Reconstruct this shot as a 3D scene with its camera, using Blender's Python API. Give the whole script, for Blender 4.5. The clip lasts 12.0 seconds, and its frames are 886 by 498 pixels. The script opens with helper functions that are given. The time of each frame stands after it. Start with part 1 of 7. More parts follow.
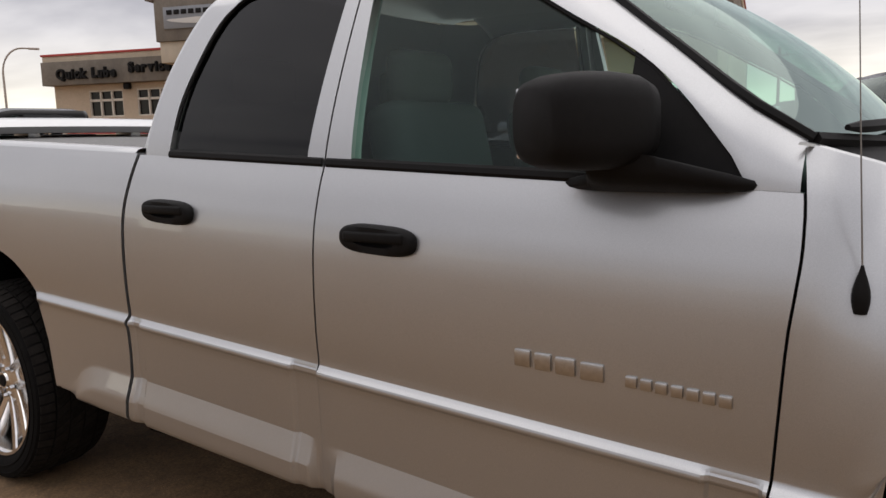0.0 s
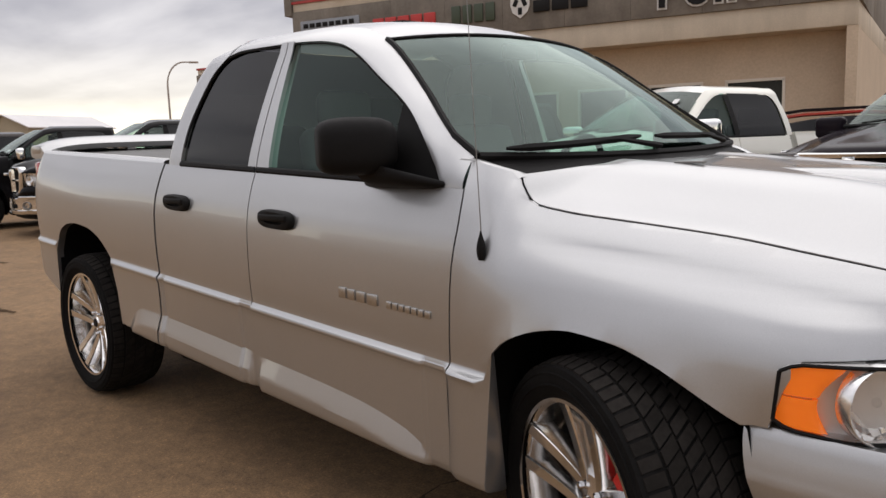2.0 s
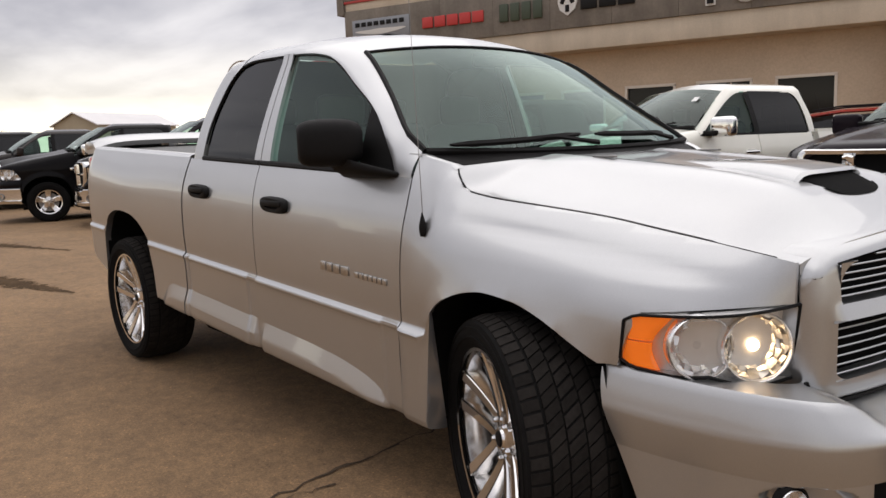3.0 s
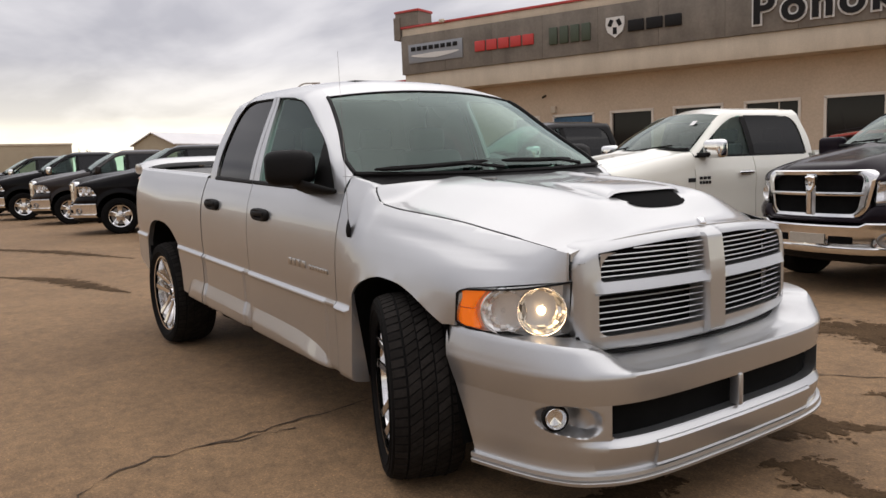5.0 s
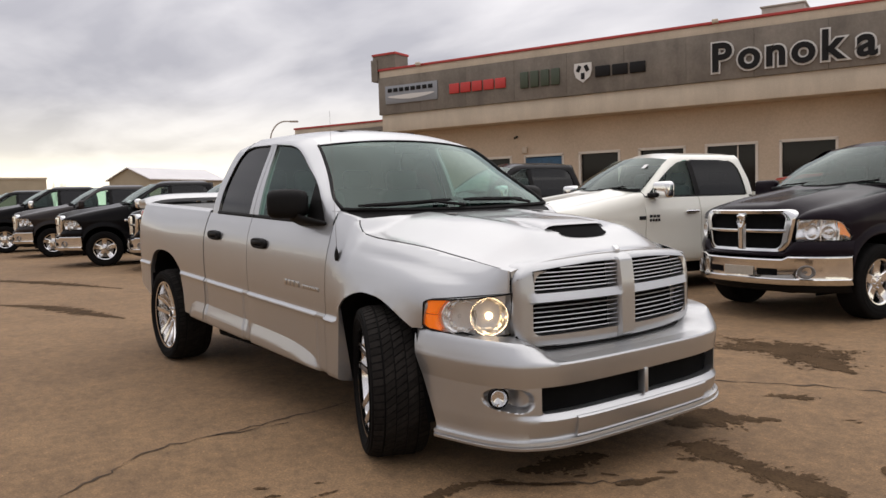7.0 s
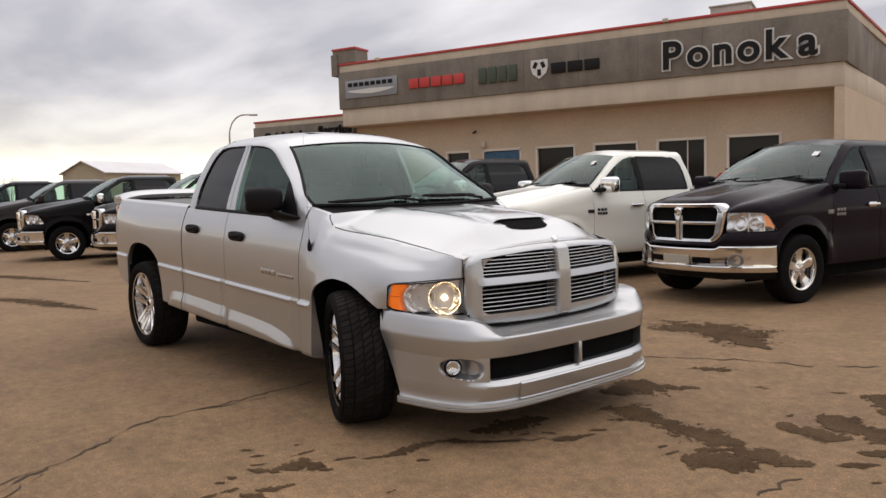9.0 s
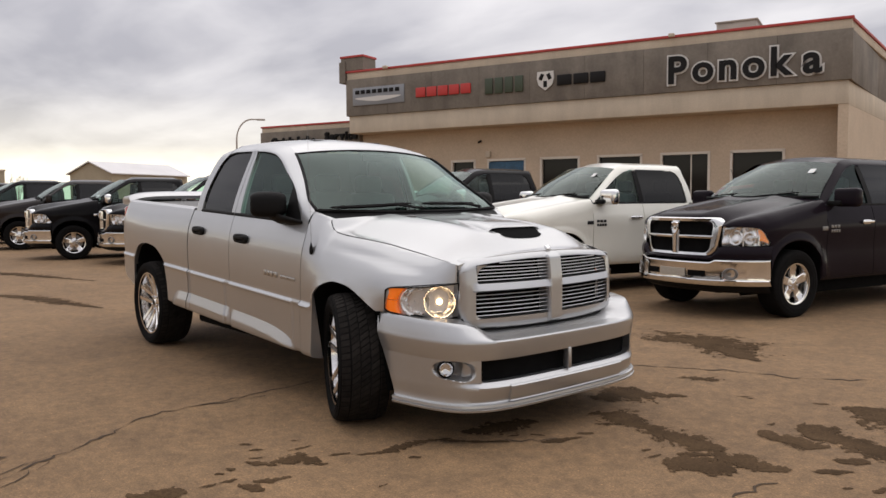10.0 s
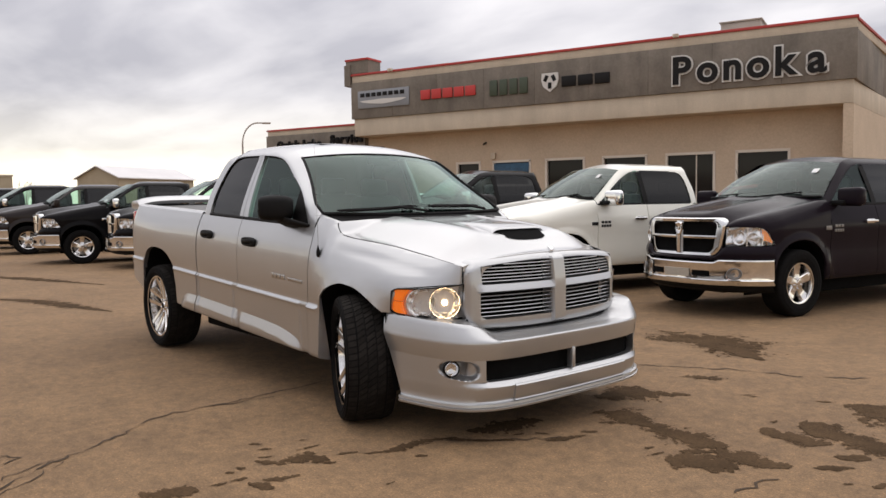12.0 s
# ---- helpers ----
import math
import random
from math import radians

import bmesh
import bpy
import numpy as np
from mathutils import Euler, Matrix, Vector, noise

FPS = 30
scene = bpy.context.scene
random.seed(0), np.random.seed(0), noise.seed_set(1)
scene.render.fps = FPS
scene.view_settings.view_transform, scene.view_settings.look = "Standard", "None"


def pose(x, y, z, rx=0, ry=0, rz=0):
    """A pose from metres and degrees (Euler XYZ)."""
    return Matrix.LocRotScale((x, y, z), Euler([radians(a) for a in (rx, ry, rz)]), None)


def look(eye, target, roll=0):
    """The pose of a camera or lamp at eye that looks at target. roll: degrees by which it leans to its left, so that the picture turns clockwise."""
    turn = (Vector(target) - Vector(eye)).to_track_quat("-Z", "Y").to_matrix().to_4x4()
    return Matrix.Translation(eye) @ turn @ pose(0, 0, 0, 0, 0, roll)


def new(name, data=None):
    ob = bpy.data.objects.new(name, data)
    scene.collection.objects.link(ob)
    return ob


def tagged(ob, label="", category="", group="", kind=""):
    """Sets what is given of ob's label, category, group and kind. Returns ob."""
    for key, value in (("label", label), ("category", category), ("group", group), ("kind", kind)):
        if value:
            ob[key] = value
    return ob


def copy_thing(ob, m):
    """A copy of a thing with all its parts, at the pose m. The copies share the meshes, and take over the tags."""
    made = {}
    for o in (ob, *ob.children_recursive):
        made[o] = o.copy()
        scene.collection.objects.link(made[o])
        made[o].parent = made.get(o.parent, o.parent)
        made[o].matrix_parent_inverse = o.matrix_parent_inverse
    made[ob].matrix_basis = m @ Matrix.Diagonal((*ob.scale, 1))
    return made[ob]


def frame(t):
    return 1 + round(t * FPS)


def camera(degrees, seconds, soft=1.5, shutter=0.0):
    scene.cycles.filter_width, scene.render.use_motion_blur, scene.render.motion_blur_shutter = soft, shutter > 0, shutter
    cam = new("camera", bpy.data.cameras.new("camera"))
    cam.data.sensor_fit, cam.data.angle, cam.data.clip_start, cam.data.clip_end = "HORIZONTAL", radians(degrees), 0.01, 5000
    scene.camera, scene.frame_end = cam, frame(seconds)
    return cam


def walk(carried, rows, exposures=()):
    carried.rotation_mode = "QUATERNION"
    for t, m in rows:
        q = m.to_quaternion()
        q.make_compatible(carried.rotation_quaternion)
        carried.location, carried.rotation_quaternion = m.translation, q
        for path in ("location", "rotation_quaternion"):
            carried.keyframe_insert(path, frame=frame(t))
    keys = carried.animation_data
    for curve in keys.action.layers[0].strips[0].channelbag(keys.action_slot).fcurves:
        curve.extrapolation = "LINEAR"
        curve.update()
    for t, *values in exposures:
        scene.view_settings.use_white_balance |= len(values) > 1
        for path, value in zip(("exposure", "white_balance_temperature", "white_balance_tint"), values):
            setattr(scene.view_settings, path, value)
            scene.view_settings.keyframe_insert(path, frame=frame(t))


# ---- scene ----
cam = camera(60.2, 12.0)
PATH = [
    (0, (-0.232, -2.430, 1.382), (-1.370, -0.810, 1.097), -1.5),
    (0.5, (0.124, -2.457, 1.425), (-1.015, -0.838, 1.145), -1.2),
    (1, (0.417, -2.565, 1.400), (-0.804, -0.996, 1.184), -2.0),
    (1.5, (0.739, -2.571, 1.427), (-0.496, -1.025, 1.138), -3.2),
    (2, (1.116, -2.593, 1.405), (-0.300, -1.207, 1.133), -2.1),
    (2.5, (1.409, -2.635, 1.395), (-0.086, -1.33, 1.147), -2.2),
    (3, (1.728, -2.663, 1.394), (0.215, -1.384, 1.118), -2.1),
    (3.5, (2.015, -2.679, 1.388), (0.508, -1.403, 1.069), -3.1),
    (5.5, (3.108, -2.779, 1.409), (1.468, -1.651, 1.222), -1.5),
    (6, (3.282, -2.894, 1.412), (1.653, -1.746, 1.242), -1.2),
    (6.5, (3.435, -3.072, 1.415), (1.836, -1.885, 1.229), -2.0),
    (7, (3.584, -3.194, 1.408), (1.995, -1.986, 1.279), -1.6),
    (9, (4.045, -3.553, 1.433), (2.522, -2.266, 1.283), -1.7),
    (9.5, (4.129, -3.584, 1.432), (2.612, -2.287, 1.306), -1.5),
    (10, (4.209, -3.632, 1.432), (2.679, -2.352, 1.304), -0.4),
    (10.5, (4.263, -3.684, 1.432), (2.717, -2.421, 1.312), -0.7),
    (11, (4.266, -3.688, 1.428), (2.722, -2.422, 1.322), -0.8),
    (11.5, (4.269, -3.679, 1.429), (2.73, -2.407, 1.314), -0.8),
    (12, (4.27, -3.674, 1.436), (2.729, -2.405, 1.313), -0.8),
]
walk(cam, [(t, look(eye, target, roll)) for t, eye, target, roll in PATH], exposures=[(0, 0.13), (1, 0.10), (2.0, 0.16), (3.5, 0.26), (5.5, 0.22), (9, 0.19), (9.5, 0.19), (10, 0.14), (11.5, 0.14), (12, 0.29)])

# ---- light ----
world = bpy.data.worlds.new("overcast_sky")
scene.world = world
world.use_nodes = True
SUN_ELEV, SUN_ROT = radians(74), radians(-20)


def build_sky():
    nt = world.node_tree
    nt.nodes.clear()
    N, L = nt.nodes.new, nt.links.new
    out, bg = N("ShaderNodeOutputWorld"), N("ShaderNodeBackground")
    sky = N("ShaderNodeTexSky")
    sky.sky_type, sky.sun_disc, sky.sun_elevation, sky.sun_rotation = "NISHITA", False, SUN_ELEV, SUN_ROT
    sky.air_density, sky.dust_density = 1.0, 3.0
    tc = N("ShaderNodeTexCoord")
    sep = N("ShaderNodeSeparateXYZ")
    L(tc.outputs["Generated"], sep.inputs[0])
    # flat cloud deck: the direction divided by its height
    zc = N("ShaderNodeMath"); zc.operation = "MAXIMUM"; zc.inputs[1].default_value = 0.0
    L(sep.outputs["Z"], zc.inputs[0])
    za = N("ShaderNodeMath"); za.operation = "ADD"; za.inputs[1].default_value = 0.16
    L(zc.outputs[0], za.inputs[0])
    dv = N("ShaderNodeVectorMath"); dv.operation = "DIVIDE"
    comb = N("ShaderNodeCombineXYZ")
    for k in range(3):
        L(za.outputs[0], comb.inputs[k])
    L(tc.outputs["Generated"], dv.inputs[0]); L(comb.outputs[0], dv.inputs[1])
    mp = N("ShaderNodeMapping"); mp.inputs["Scale"].default_value = (0.75, 1.2, 1.0); mp.inputs["Rotation"].default_value = (0, 0, 0.9)
    L(dv.outputs[0], mp.inputs[0])
    n1 = N("ShaderNodeTexNoise"); n1.inputs["Scale"].default_value = 1.6; n1.inputs["Detail"].default_value = 5; n1.inputs["Roughness"].default_value = 0.48
    n1.inputs["Distortion"].default_value = 0.25
    L(mp.outputs[0], n1.inputs["Vector"])
    r1 = N("ShaderNodeValToRGB")
    r1.color_ramp.elements[0].position, r1.color_ramp.elements[0].color = 0.34, (0.60, 0.585, 0.635, 1)
    r1.color_ramp.elements[1].position, r1.color_ramp.elements[1].color = 0.66, (1.0, 0.965, 0.985, 1)
    L(n1.outputs["Fac"], r1.inputs[0])
    # bright warm gap under the cloud deck, close to the horizon
    hz = N("ShaderNodeValToRGB")
    e = hz.color_ramp.elements
    e[0].position, e[0].color = 0.0, (1.15, 1.02, 0.70, 1)
    e[1].position, e[1].color = 0.135, (0.0, 0.0, 0.0, 1)
    m = e.new(0.04); m.color = (1.0, 0.90, 0.60, 1)
    m = e.new(0.07); m.color = (0.42, 0.38, 0.27, 1)
    L(zc.outputs[0], hz.inputs[0])
    add = N("ShaderNodeMix"); add.data_type = "RGBA"; add.blend_type = "ADD"; add.inputs[0].default_value = 1.0
    # an overcast sky is brightest overhead
    zg = N("ShaderNodeMath"); zg.operation = "MULTIPLY_ADD"; zg.inputs[1].default_value, zg.inputs[2].default_value = 1.1, 0.80
    L(zc.outputs[0], zg.inputs[0])
    # the deck glows towards the hidden sun and is duller opposite to it
    dt = N("ShaderNodeVectorMath"); dt.operation = "DOT_PRODUCT"; dt.inputs[1].default_value = (-0.38, 0.925, 0.0)
    L(tc.outputs["Generated"], dt.inputs[0])
    glow = N("ShaderNodeMath"); glow.operation = "MULTIPLY_ADD"; glow.inputs[1].default_value, glow.inputs[2].default_value = 0.07, 0.93
    L(dt.outputs["Value"], glow.inputs[0])
    lit = N("ShaderNodeMath"); lit.operation = "MULTIPLY"
    L(zg.outputs[0], lit.inputs[0]); L(glow.outputs[0], lit.inputs[1])
    br = N("ShaderNodeMix"); br.data_type = "RGBA"; br.blend_type = "MULTIPLY"; br.inputs[0].default_value = 1.0
    L(r1.outputs[0], br.inputs[6]); L(lit.outputs[0], br.inputs[7])
    L(br.outputs[2], add.inputs[6]); L(hz.outputs[0], add.inputs[7])
    sc = N("ShaderNodeMix"); sc.data_type = "RGBA"; sc.blend_type = "MULTIPLY"; sc.inputs[0].default_value = 1.0
    sc.inputs[7].default_value = (0.085, 0.085, 0.085, 1)
    L(sky.outputs[0], sc.inputs[6])
    mix = N("ShaderNodeMix"); mix.data_type = "RGBA"; mix.inputs[0].default_value = 0.88
    L(sc.outputs[2], mix.inputs[6]); L(add.outputs[2], mix.inputs[7])
    L(mix.outputs[2], bg.inputs[0])
    bg.inputs[1].default_value = 0.85
    L(bg.outputs[0], out.inputs[0])


build_sky()
sun = new("sun", bpy.data.lights.new("sun", "SUN"))
sun.data.energy, sun.data.angle, sun.data.color = 0.95, radians(100), (1.0, 0.95, 0.88)
sun.matrix_world = look((-2.4, 6.6, 24.4), (0, 0, 0))
tagged(sun, kind="structure")

# ---- helpers of the scene ----
RAKE = 0.0445  # the silver pickup stands higher at its tail


def smoothstep(a, b, x):
    t = min(1.0, max(0.0, (x - a) / (b - a)))
    return t * t * (3 - 2 * t)


def lerp(a, b, t):
    return a + (b - a) * t


def curve(xs, ys):
    """A smooth function through the points (monotone cubic)."""
    xs, ys = list(xs), list(ys)
    d = [(ys[i + 1] - ys[i]) / (xs[i + 1] - xs[i]) for i in range(len(xs) - 1)]
    m = [d[0]] + [0 if d[i - 1] * d[i] <= 0 else 2 * d[i - 1] * d[i] / (d[i - 1] + d[i]) for i in range(1, len(d))] + [d[-1]]

    def f(x):
        if x <= xs[0]:
            return ys[0]
        if x >= xs[-1]:
            return ys[-1]
        i = next(k for k in range(len(d)) if x <= xs[k + 1])
        h = xs[i + 1] - xs[i]
        t = (x - xs[i]) / h
        return ((1 + 2 * t) * (1 - t) ** 2 * ys[i] + t * (1 - t) ** 2 * h * m[i] + t * t * (3 - 2 * t) * ys[i + 1] + t * t * (t - 1) * h * m[i + 1])

    return f


def part(name, bm, material, parent=None, label="", sharp=38, at=None):
    """One mesh object from a bmesh, under a thing or a part."""
    me = bpy.data.meshes.new(name)
    bm.to_mesh(me)
    bm.free()
    for mat in material if isinstance(material, (list, tuple)) else (material,):
        me.materials.append(mat)
    me.polygons.foreach_set("use_smooth", [True] * len(me.polygons))
    if sharp < 180:
        me.set_sharp_from_angle(angle=radians(sharp))
    ob = new(name, me)
    if parent is not None:
        ob.parent = parent
    if at is not None:
        ob.matrix_basis = at
    if label:
        tagged(ob, label)
    return ob


def thing(name, m, label, category, group="", kind=""):
    ob = new(name)
    ob.empty_display_size = 0.2
    ob.matrix_basis = m
    return tagged(ob, label, category, group, kind)


def quads(bm, rows, close=False, mat=0):
    """A sheet of quads from rows of points."""
    vs = [[bm.verts.new(p) for p in row] for row in rows]
    n = len(rows[0])
    for a, b in zip(vs, vs[1:]):
        for i in range(n if close else n - 1):
            j = (i + 1) % n
            try:
                f = bm.faces.new((a[i], a[j], b[j], b[i]))
                f.material_index = mat
            except ValueError:
                pass
    return vs


def sheet(bm, rows, inward, depth=0.02, edges="btlr"):
    """A panel of quads with a rim turned inward along its borders."""
    quads(bm, rows)
    inward = Vector(inward)
    loops = {"b": rows[0], "t": rows[-1], "l": [r[0] for r in rows], "r": [r[-1] for r in rows]}
    for k in edges:
        a = [Vector(p) for p in loops[k]]
        quads(bm, [a, [p + inward * depth for p in a]])
    bmesh.ops.remove_doubles(bm, verts=bm.verts, dist=0.0004)
    bmesh.ops.dissolve_degenerate(bm, edges=bm.edges, dist=0.0002)


def box(bm, c, s, bevel=0.0, seg=2, m=None, mat=0):
    """A box with the given centre and size, rounded, turned by m about its centre."""
    base = Matrix.Translation(c) @ (m.to_4x4() if m is not None else Matrix.Identity(4)) @ Matrix.Diagonal((*s, 1))
    start = len(bm.faces)
    made = bmesh.ops.create_cube(bm, size=1.0, matrix=base)
    if bevel > 0:
        edges = list({e for v in made["verts"] for e in v.link_edges})
        bmesh.ops.bevel(bm, geom=edges, offset=bevel, segments=seg, profile=0.5, affect="EDGES", clamp_overlap=True)
    if mat:
        bm.faces.ensure_lookup_table()
        for f in bm.faces[start:]:
            f.material_index = mat


def tube(bm, pts, r, n=8, cap=True):
    """A round bar along points; r may be a list."""
    pts = [Vector(p) for p in pts]
    rows = []
    for i, p in enumerate(pts):
        d = (pts[min(i + 1, len(pts) - 1)] - pts[max(i - 1, 0)]).normalized()
        side = d.cross(Vector((0, 0, 1)) if abs(d.z) < 0.95 else Vector((1, 0, 0))).normalized()
        up = side.cross(d)
        rr = r[i] if isinstance(r, (list, tuple)) else r
        rows.append([p + rr * (math.cos(a) * side + math.sin(a) * up) for a in (2 * math.pi * k / n for k in range(n))])
    vs = quads(bm, rows, close=True)
    if cap:
        bm.faces.new(vs[0]); bm.faces.new(vs[-1])


def lathe(bm, profile, n=48, axis="y", mat=0):
    """Turns a profile of (radius, offset along the axis)."""
    rows = []
    for r, o in profile:
        ring = []
        for k in range(n):
            a = 2 * math.pi * k / n
            u, v = r * math.cos(a), r * math.sin(a)
            ring.append({"y": (u, o, v), "z": (u, v, o), "x": (o, u, v)}[axis])
        rows.append(ring)
    quads(bm, rows, close=True, mat=mat)


def disc(bm, c, r, normal="y", n=32):
    vs = []
    for k in range(n):
        a = 2 * math.pi * k / n
        u, v = r * math.cos(a), r * math.sin(a)
        vs.append(bm.verts.new({"y": (c[0] + u, c[1], c[2] + v), "z": (c[0] + u, c[1] + v, c[2]), "x": (c[0], c[1] + u, c[2] + v)}[normal]))
    return bm.faces.new(vs)


# ---- materials ----
def material(name, color, rough=0.5, metal=0.0, coat=0.0, grain=0.0, grain_scale=40.0, bump=0.0, bump_scale=200.0, stain=0.0, stain_scale=2.0, emit=None, spec=0.5, island=0.0, coat_rough=0.04, streak=0.0):
    """A surface with variation at two scales (stains and grain) and fine relief."""
    mat = bpy.data.materials.new(name)
    mat.use_nodes = True
    nt = mat.node_tree
    N, L = nt.nodes.new, nt.links.new
    b = nt.nodes["Principled BSDF"]
    b.inputs["Base Color"].default_value = (*color, 1)
    b.inputs["Roughness"].default_value, b.inputs["Metallic"].default_value = rough, metal
    b.inputs["Coat Weight"].default_value, b.inputs["Coat Roughness"].default_value = coat, coat_rough
    b.inputs["Specular IOR Level"].default_value = spec
    if emit:
        b.inputs["Emission Color"].default_value, b.inputs["Emission Strength"].default_value = (*emit[0], 1), emit[1]
    tc = N("ShaderNodeTexCoord")
    col = None
    for amount, scale in ((stain, stain_scale), (grain, grain_scale)):
        if amount <= 0:
            continue
        n = N("ShaderNodeTexNoise")
        n.inputs["Scale"].default_value, n.inputs["Detail"].default_value, n.inputs["Roughness"].default_value = scale, 6, 0.6
        L(tc.outputs["Object"], n.inputs["Vector"])
        mr = N("ShaderNodeMapRange")
        mr.inputs["From Min"].default_value, mr.inputs["From Max"].default_value = 0.3, 0.7
        mr.inputs["To Min"].default_value, mr.inputs["To Max"].default_value = 1 - amount, 1 + amount
        L(n.outputs["Fac"], mr.inputs["Value"])
        mul = N("ShaderNodeMix"); mul.data_type = "RGBA"; mul.blend_type = "MULTIPLY"; mul.inputs[0].default_value = 1
        if col is None:
            mul.inputs[6].default_value = (*color, 1)
        else:
            L(col, mul.inputs[6])
        L(mr.outputs[0], mul.inputs[7])
        col = mul.outputs[2]
    if streak > 0:  # rain marks that run down the face
        mp = N("ShaderNodeMapping"); mp.inputs["Scale"].default_value = (0.9, 0.9, 0.22)
        L(tc.outputs["Object"], mp.inputs[0])
        n = N("ShaderNodeTexNoise"); n.inputs["Scale"].default_value, n.inputs["Detail"].default_value, n.inputs["Roughness"].default_value = 1.6, 5, 0.65
        L(mp.outputs[0], n.inputs["Vector"])
        mr = N("ShaderNodeMapRange")
        mr.inputs["From Min"].default_value, mr.inputs["From Max"].default_value = 0.36, 0.68
        mr.inputs["To Min"].default_value, mr.inputs["To Max"].default_value = 1 - streak, 1 + streak
        L(n.outputs["Fac"], mr.inputs["Value"])
        mul = N("ShaderNodeMix"); mul.data_type = "RGBA"; mul.blend_type = "MULTIPLY"; mul.inputs[0].default_value = 1
        L(col, mul.inputs[6]); L(mr.outputs[0], mul.inputs[7])
        col = mul.outputs[2]
    if island > 0:
        geo = N("ShaderNodeNewGeometry")
        mr = N("ShaderNodeMapRange")
        mr.inputs["To Min"].default_value, mr.inputs["To Max"].default_value = 1 - island, 1 + island
        L(geo.outputs["Random Per Island"], mr.inputs["Value"])
        mul = N("ShaderNodeMix"); mul.data_type = "RGBA"; mul.blend_type = "MULTIPLY"; mul.inputs[0].default_value = 1
        if col is None:
            mul.inputs[6].default_value = (*color, 1)
        else:
            L(col, mul.inputs[6])
        L(mr.outputs[0], mul.inputs[7])
        col = mul.outputs[2]
    if col is not None:
        L(col, b.inputs["Base Color"])
    if bump > 0:
        n = N("ShaderNodeTexNoise")
        n.inputs["Scale"].default_value, n.inputs["Detail"].default_value = bump_scale, 4
        L(tc.outputs["Object"], n.inputs["Vector"])
        bp = N("ShaderNodeBump")
        bp.inputs["Strength"].default_value, bp.inputs["Distance"].default_value = bump, 0.01
        L(n.outputs["Fac"], bp.inputs["Height"])
        L(bp.outputs[0], b.inputs["Normal"])
    return mat


def glass(name, tint, gloss=1.0, rough=0.01, base=0.032, sheen=(1, 1, 1)):
    """A thin pane: tinted see-through with a mirror-like face."""
    mat = bpy.data.materials.new(name)
    mat.use_nodes = True
    nt = mat.node_tree
    nt.nodes.clear()
    N, L = nt.nodes.new, nt.links.new
    out, mix, tr, gl, fr = (N("ShaderNode" + k) for k in ("OutputMaterial", "MixShader", "BsdfTransparent", "BsdfGlossy", "LayerWeight"))
    tr.inputs[0].default_value = (*tint, 1)
    gl.inputs["Roughness"].default_value = rough
    gl.inputs["Color"].default_value = (gloss * sheen[0], gloss * sheen[1], gloss * sheen[2], 1)
    fr.inputs["Blend"].default_value = 0.5
    pw, ma = N("ShaderNodeMath"), N("ShaderNodeMath")
    pw.operation, ma.operation = "POWER", "MULTIPLY_ADD"
    pw.inputs[1].default_value, ma.inputs[1].default_value, ma.inputs[2].default_value = 5.0, 0.96, base
    L(fr.outputs["Facing"], pw.inputs[0]); L(pw.outputs[0], ma.inputs[0])
    L(ma.outputs[0], mix.inputs[0]); L(tr.outputs[0], mix.inputs[1]); L(gl.outputs[0], mix.inputs[2])
    L(mix.outputs[0], out.inputs[0])
    return mat


SILVER = material("silver_metallic_paint", (0.466, 0.471, 0.476), 0.35, 0.88, 0.9, grain=0.09, grain_scale=600, stain=0.03, stain_scale=1.5, coat_rough=0.03)
BLACK_TRIM = material("black_grained_plastic", (0.007, 0.0065, 0.0065), 0.6, spec=0.14, bump=0.15, bump_scale=600, grain=0.15, grain_scale=60)
DARK = material("underbody_black", (0.004, 0.004, 0.004), 0.95, spec=0.1, grain=0.3, grain_scale=12)
RUBBER = material("tyre_rubber", (0.007, 0.0066, 0.0064), 0.85, spec=0.1, grain=0.2, grain_scale=30, bump=0.1, bump_scale=150, stain=0.2, stain_scale=5)
RUBBER_WORN = material("tyre_tread_rubber", (0.017, 0.015, 0.0135), 0.9, spec=0.1, grain=0.25, grain_scale=40, island=0.25)
CHROME = material("polished_chrome", (0.80, 0.80, 0.80), 0.10, 1.0, grain=0.05, grain_scale=20)
ALLOY = material("polished_alloy", (0.80, 0.79, 0.78), 0.16, 1.0, grain=0.08, grain_scale=30)
STEEL = material("brake_steel", (0.25, 0.24, 0.23), 0.45, 0.9, grain=0.15, grain_scale=25)
RED_CALIPER = material("red_caliper_paint", (0.55, 0.02, 0.015), 0.4, grain=0.1)
GLASS = glass("green_tinted_glass", (0.60, 0.76, 0.70), sheen=(.86, 1, .95))
SCREEN = glass("green_tinted_windscreen", (0.36, 0.53, 0.46), base=0.06, sheen=(.84, 1, .95))
SCREEN_DARK = glass("grey_tinted_windscreen", (0.42, 0.50, 0.47), base=0.045, sheen=(.9, 1, .96))
GLASS_DARK = glass("privacy_glass", (0.055, 0.055, 0.065))
GLASS_CLEAR = glass("headlight_lens", (0.93, 0.93, 0.93))
AMBER_LIT = material("lit_amber_lens", (1.0, 0.20, 0.01), 0.22, 0.0, 0.6, grain=0.10, grain_scale=60, emit=((1.0, 0.20, 0.01), 0.28))
AMBER = material("amber_lens", (1.0, 0.27, 0.02), 0.25, 0.0, 0.8, grain=0.08, grain_scale=60)
REFLECTOR = material("headlight_reflector", (0.92, 0.92, 0.92), 0.22, 0.9, grain=0.05, grain_scale=90)
LAMP_CHROME = material("lamp_chrome", (0.95, 0.94, 0.92), 0.16, 0.72, grain=0.04, grain_scale=60)
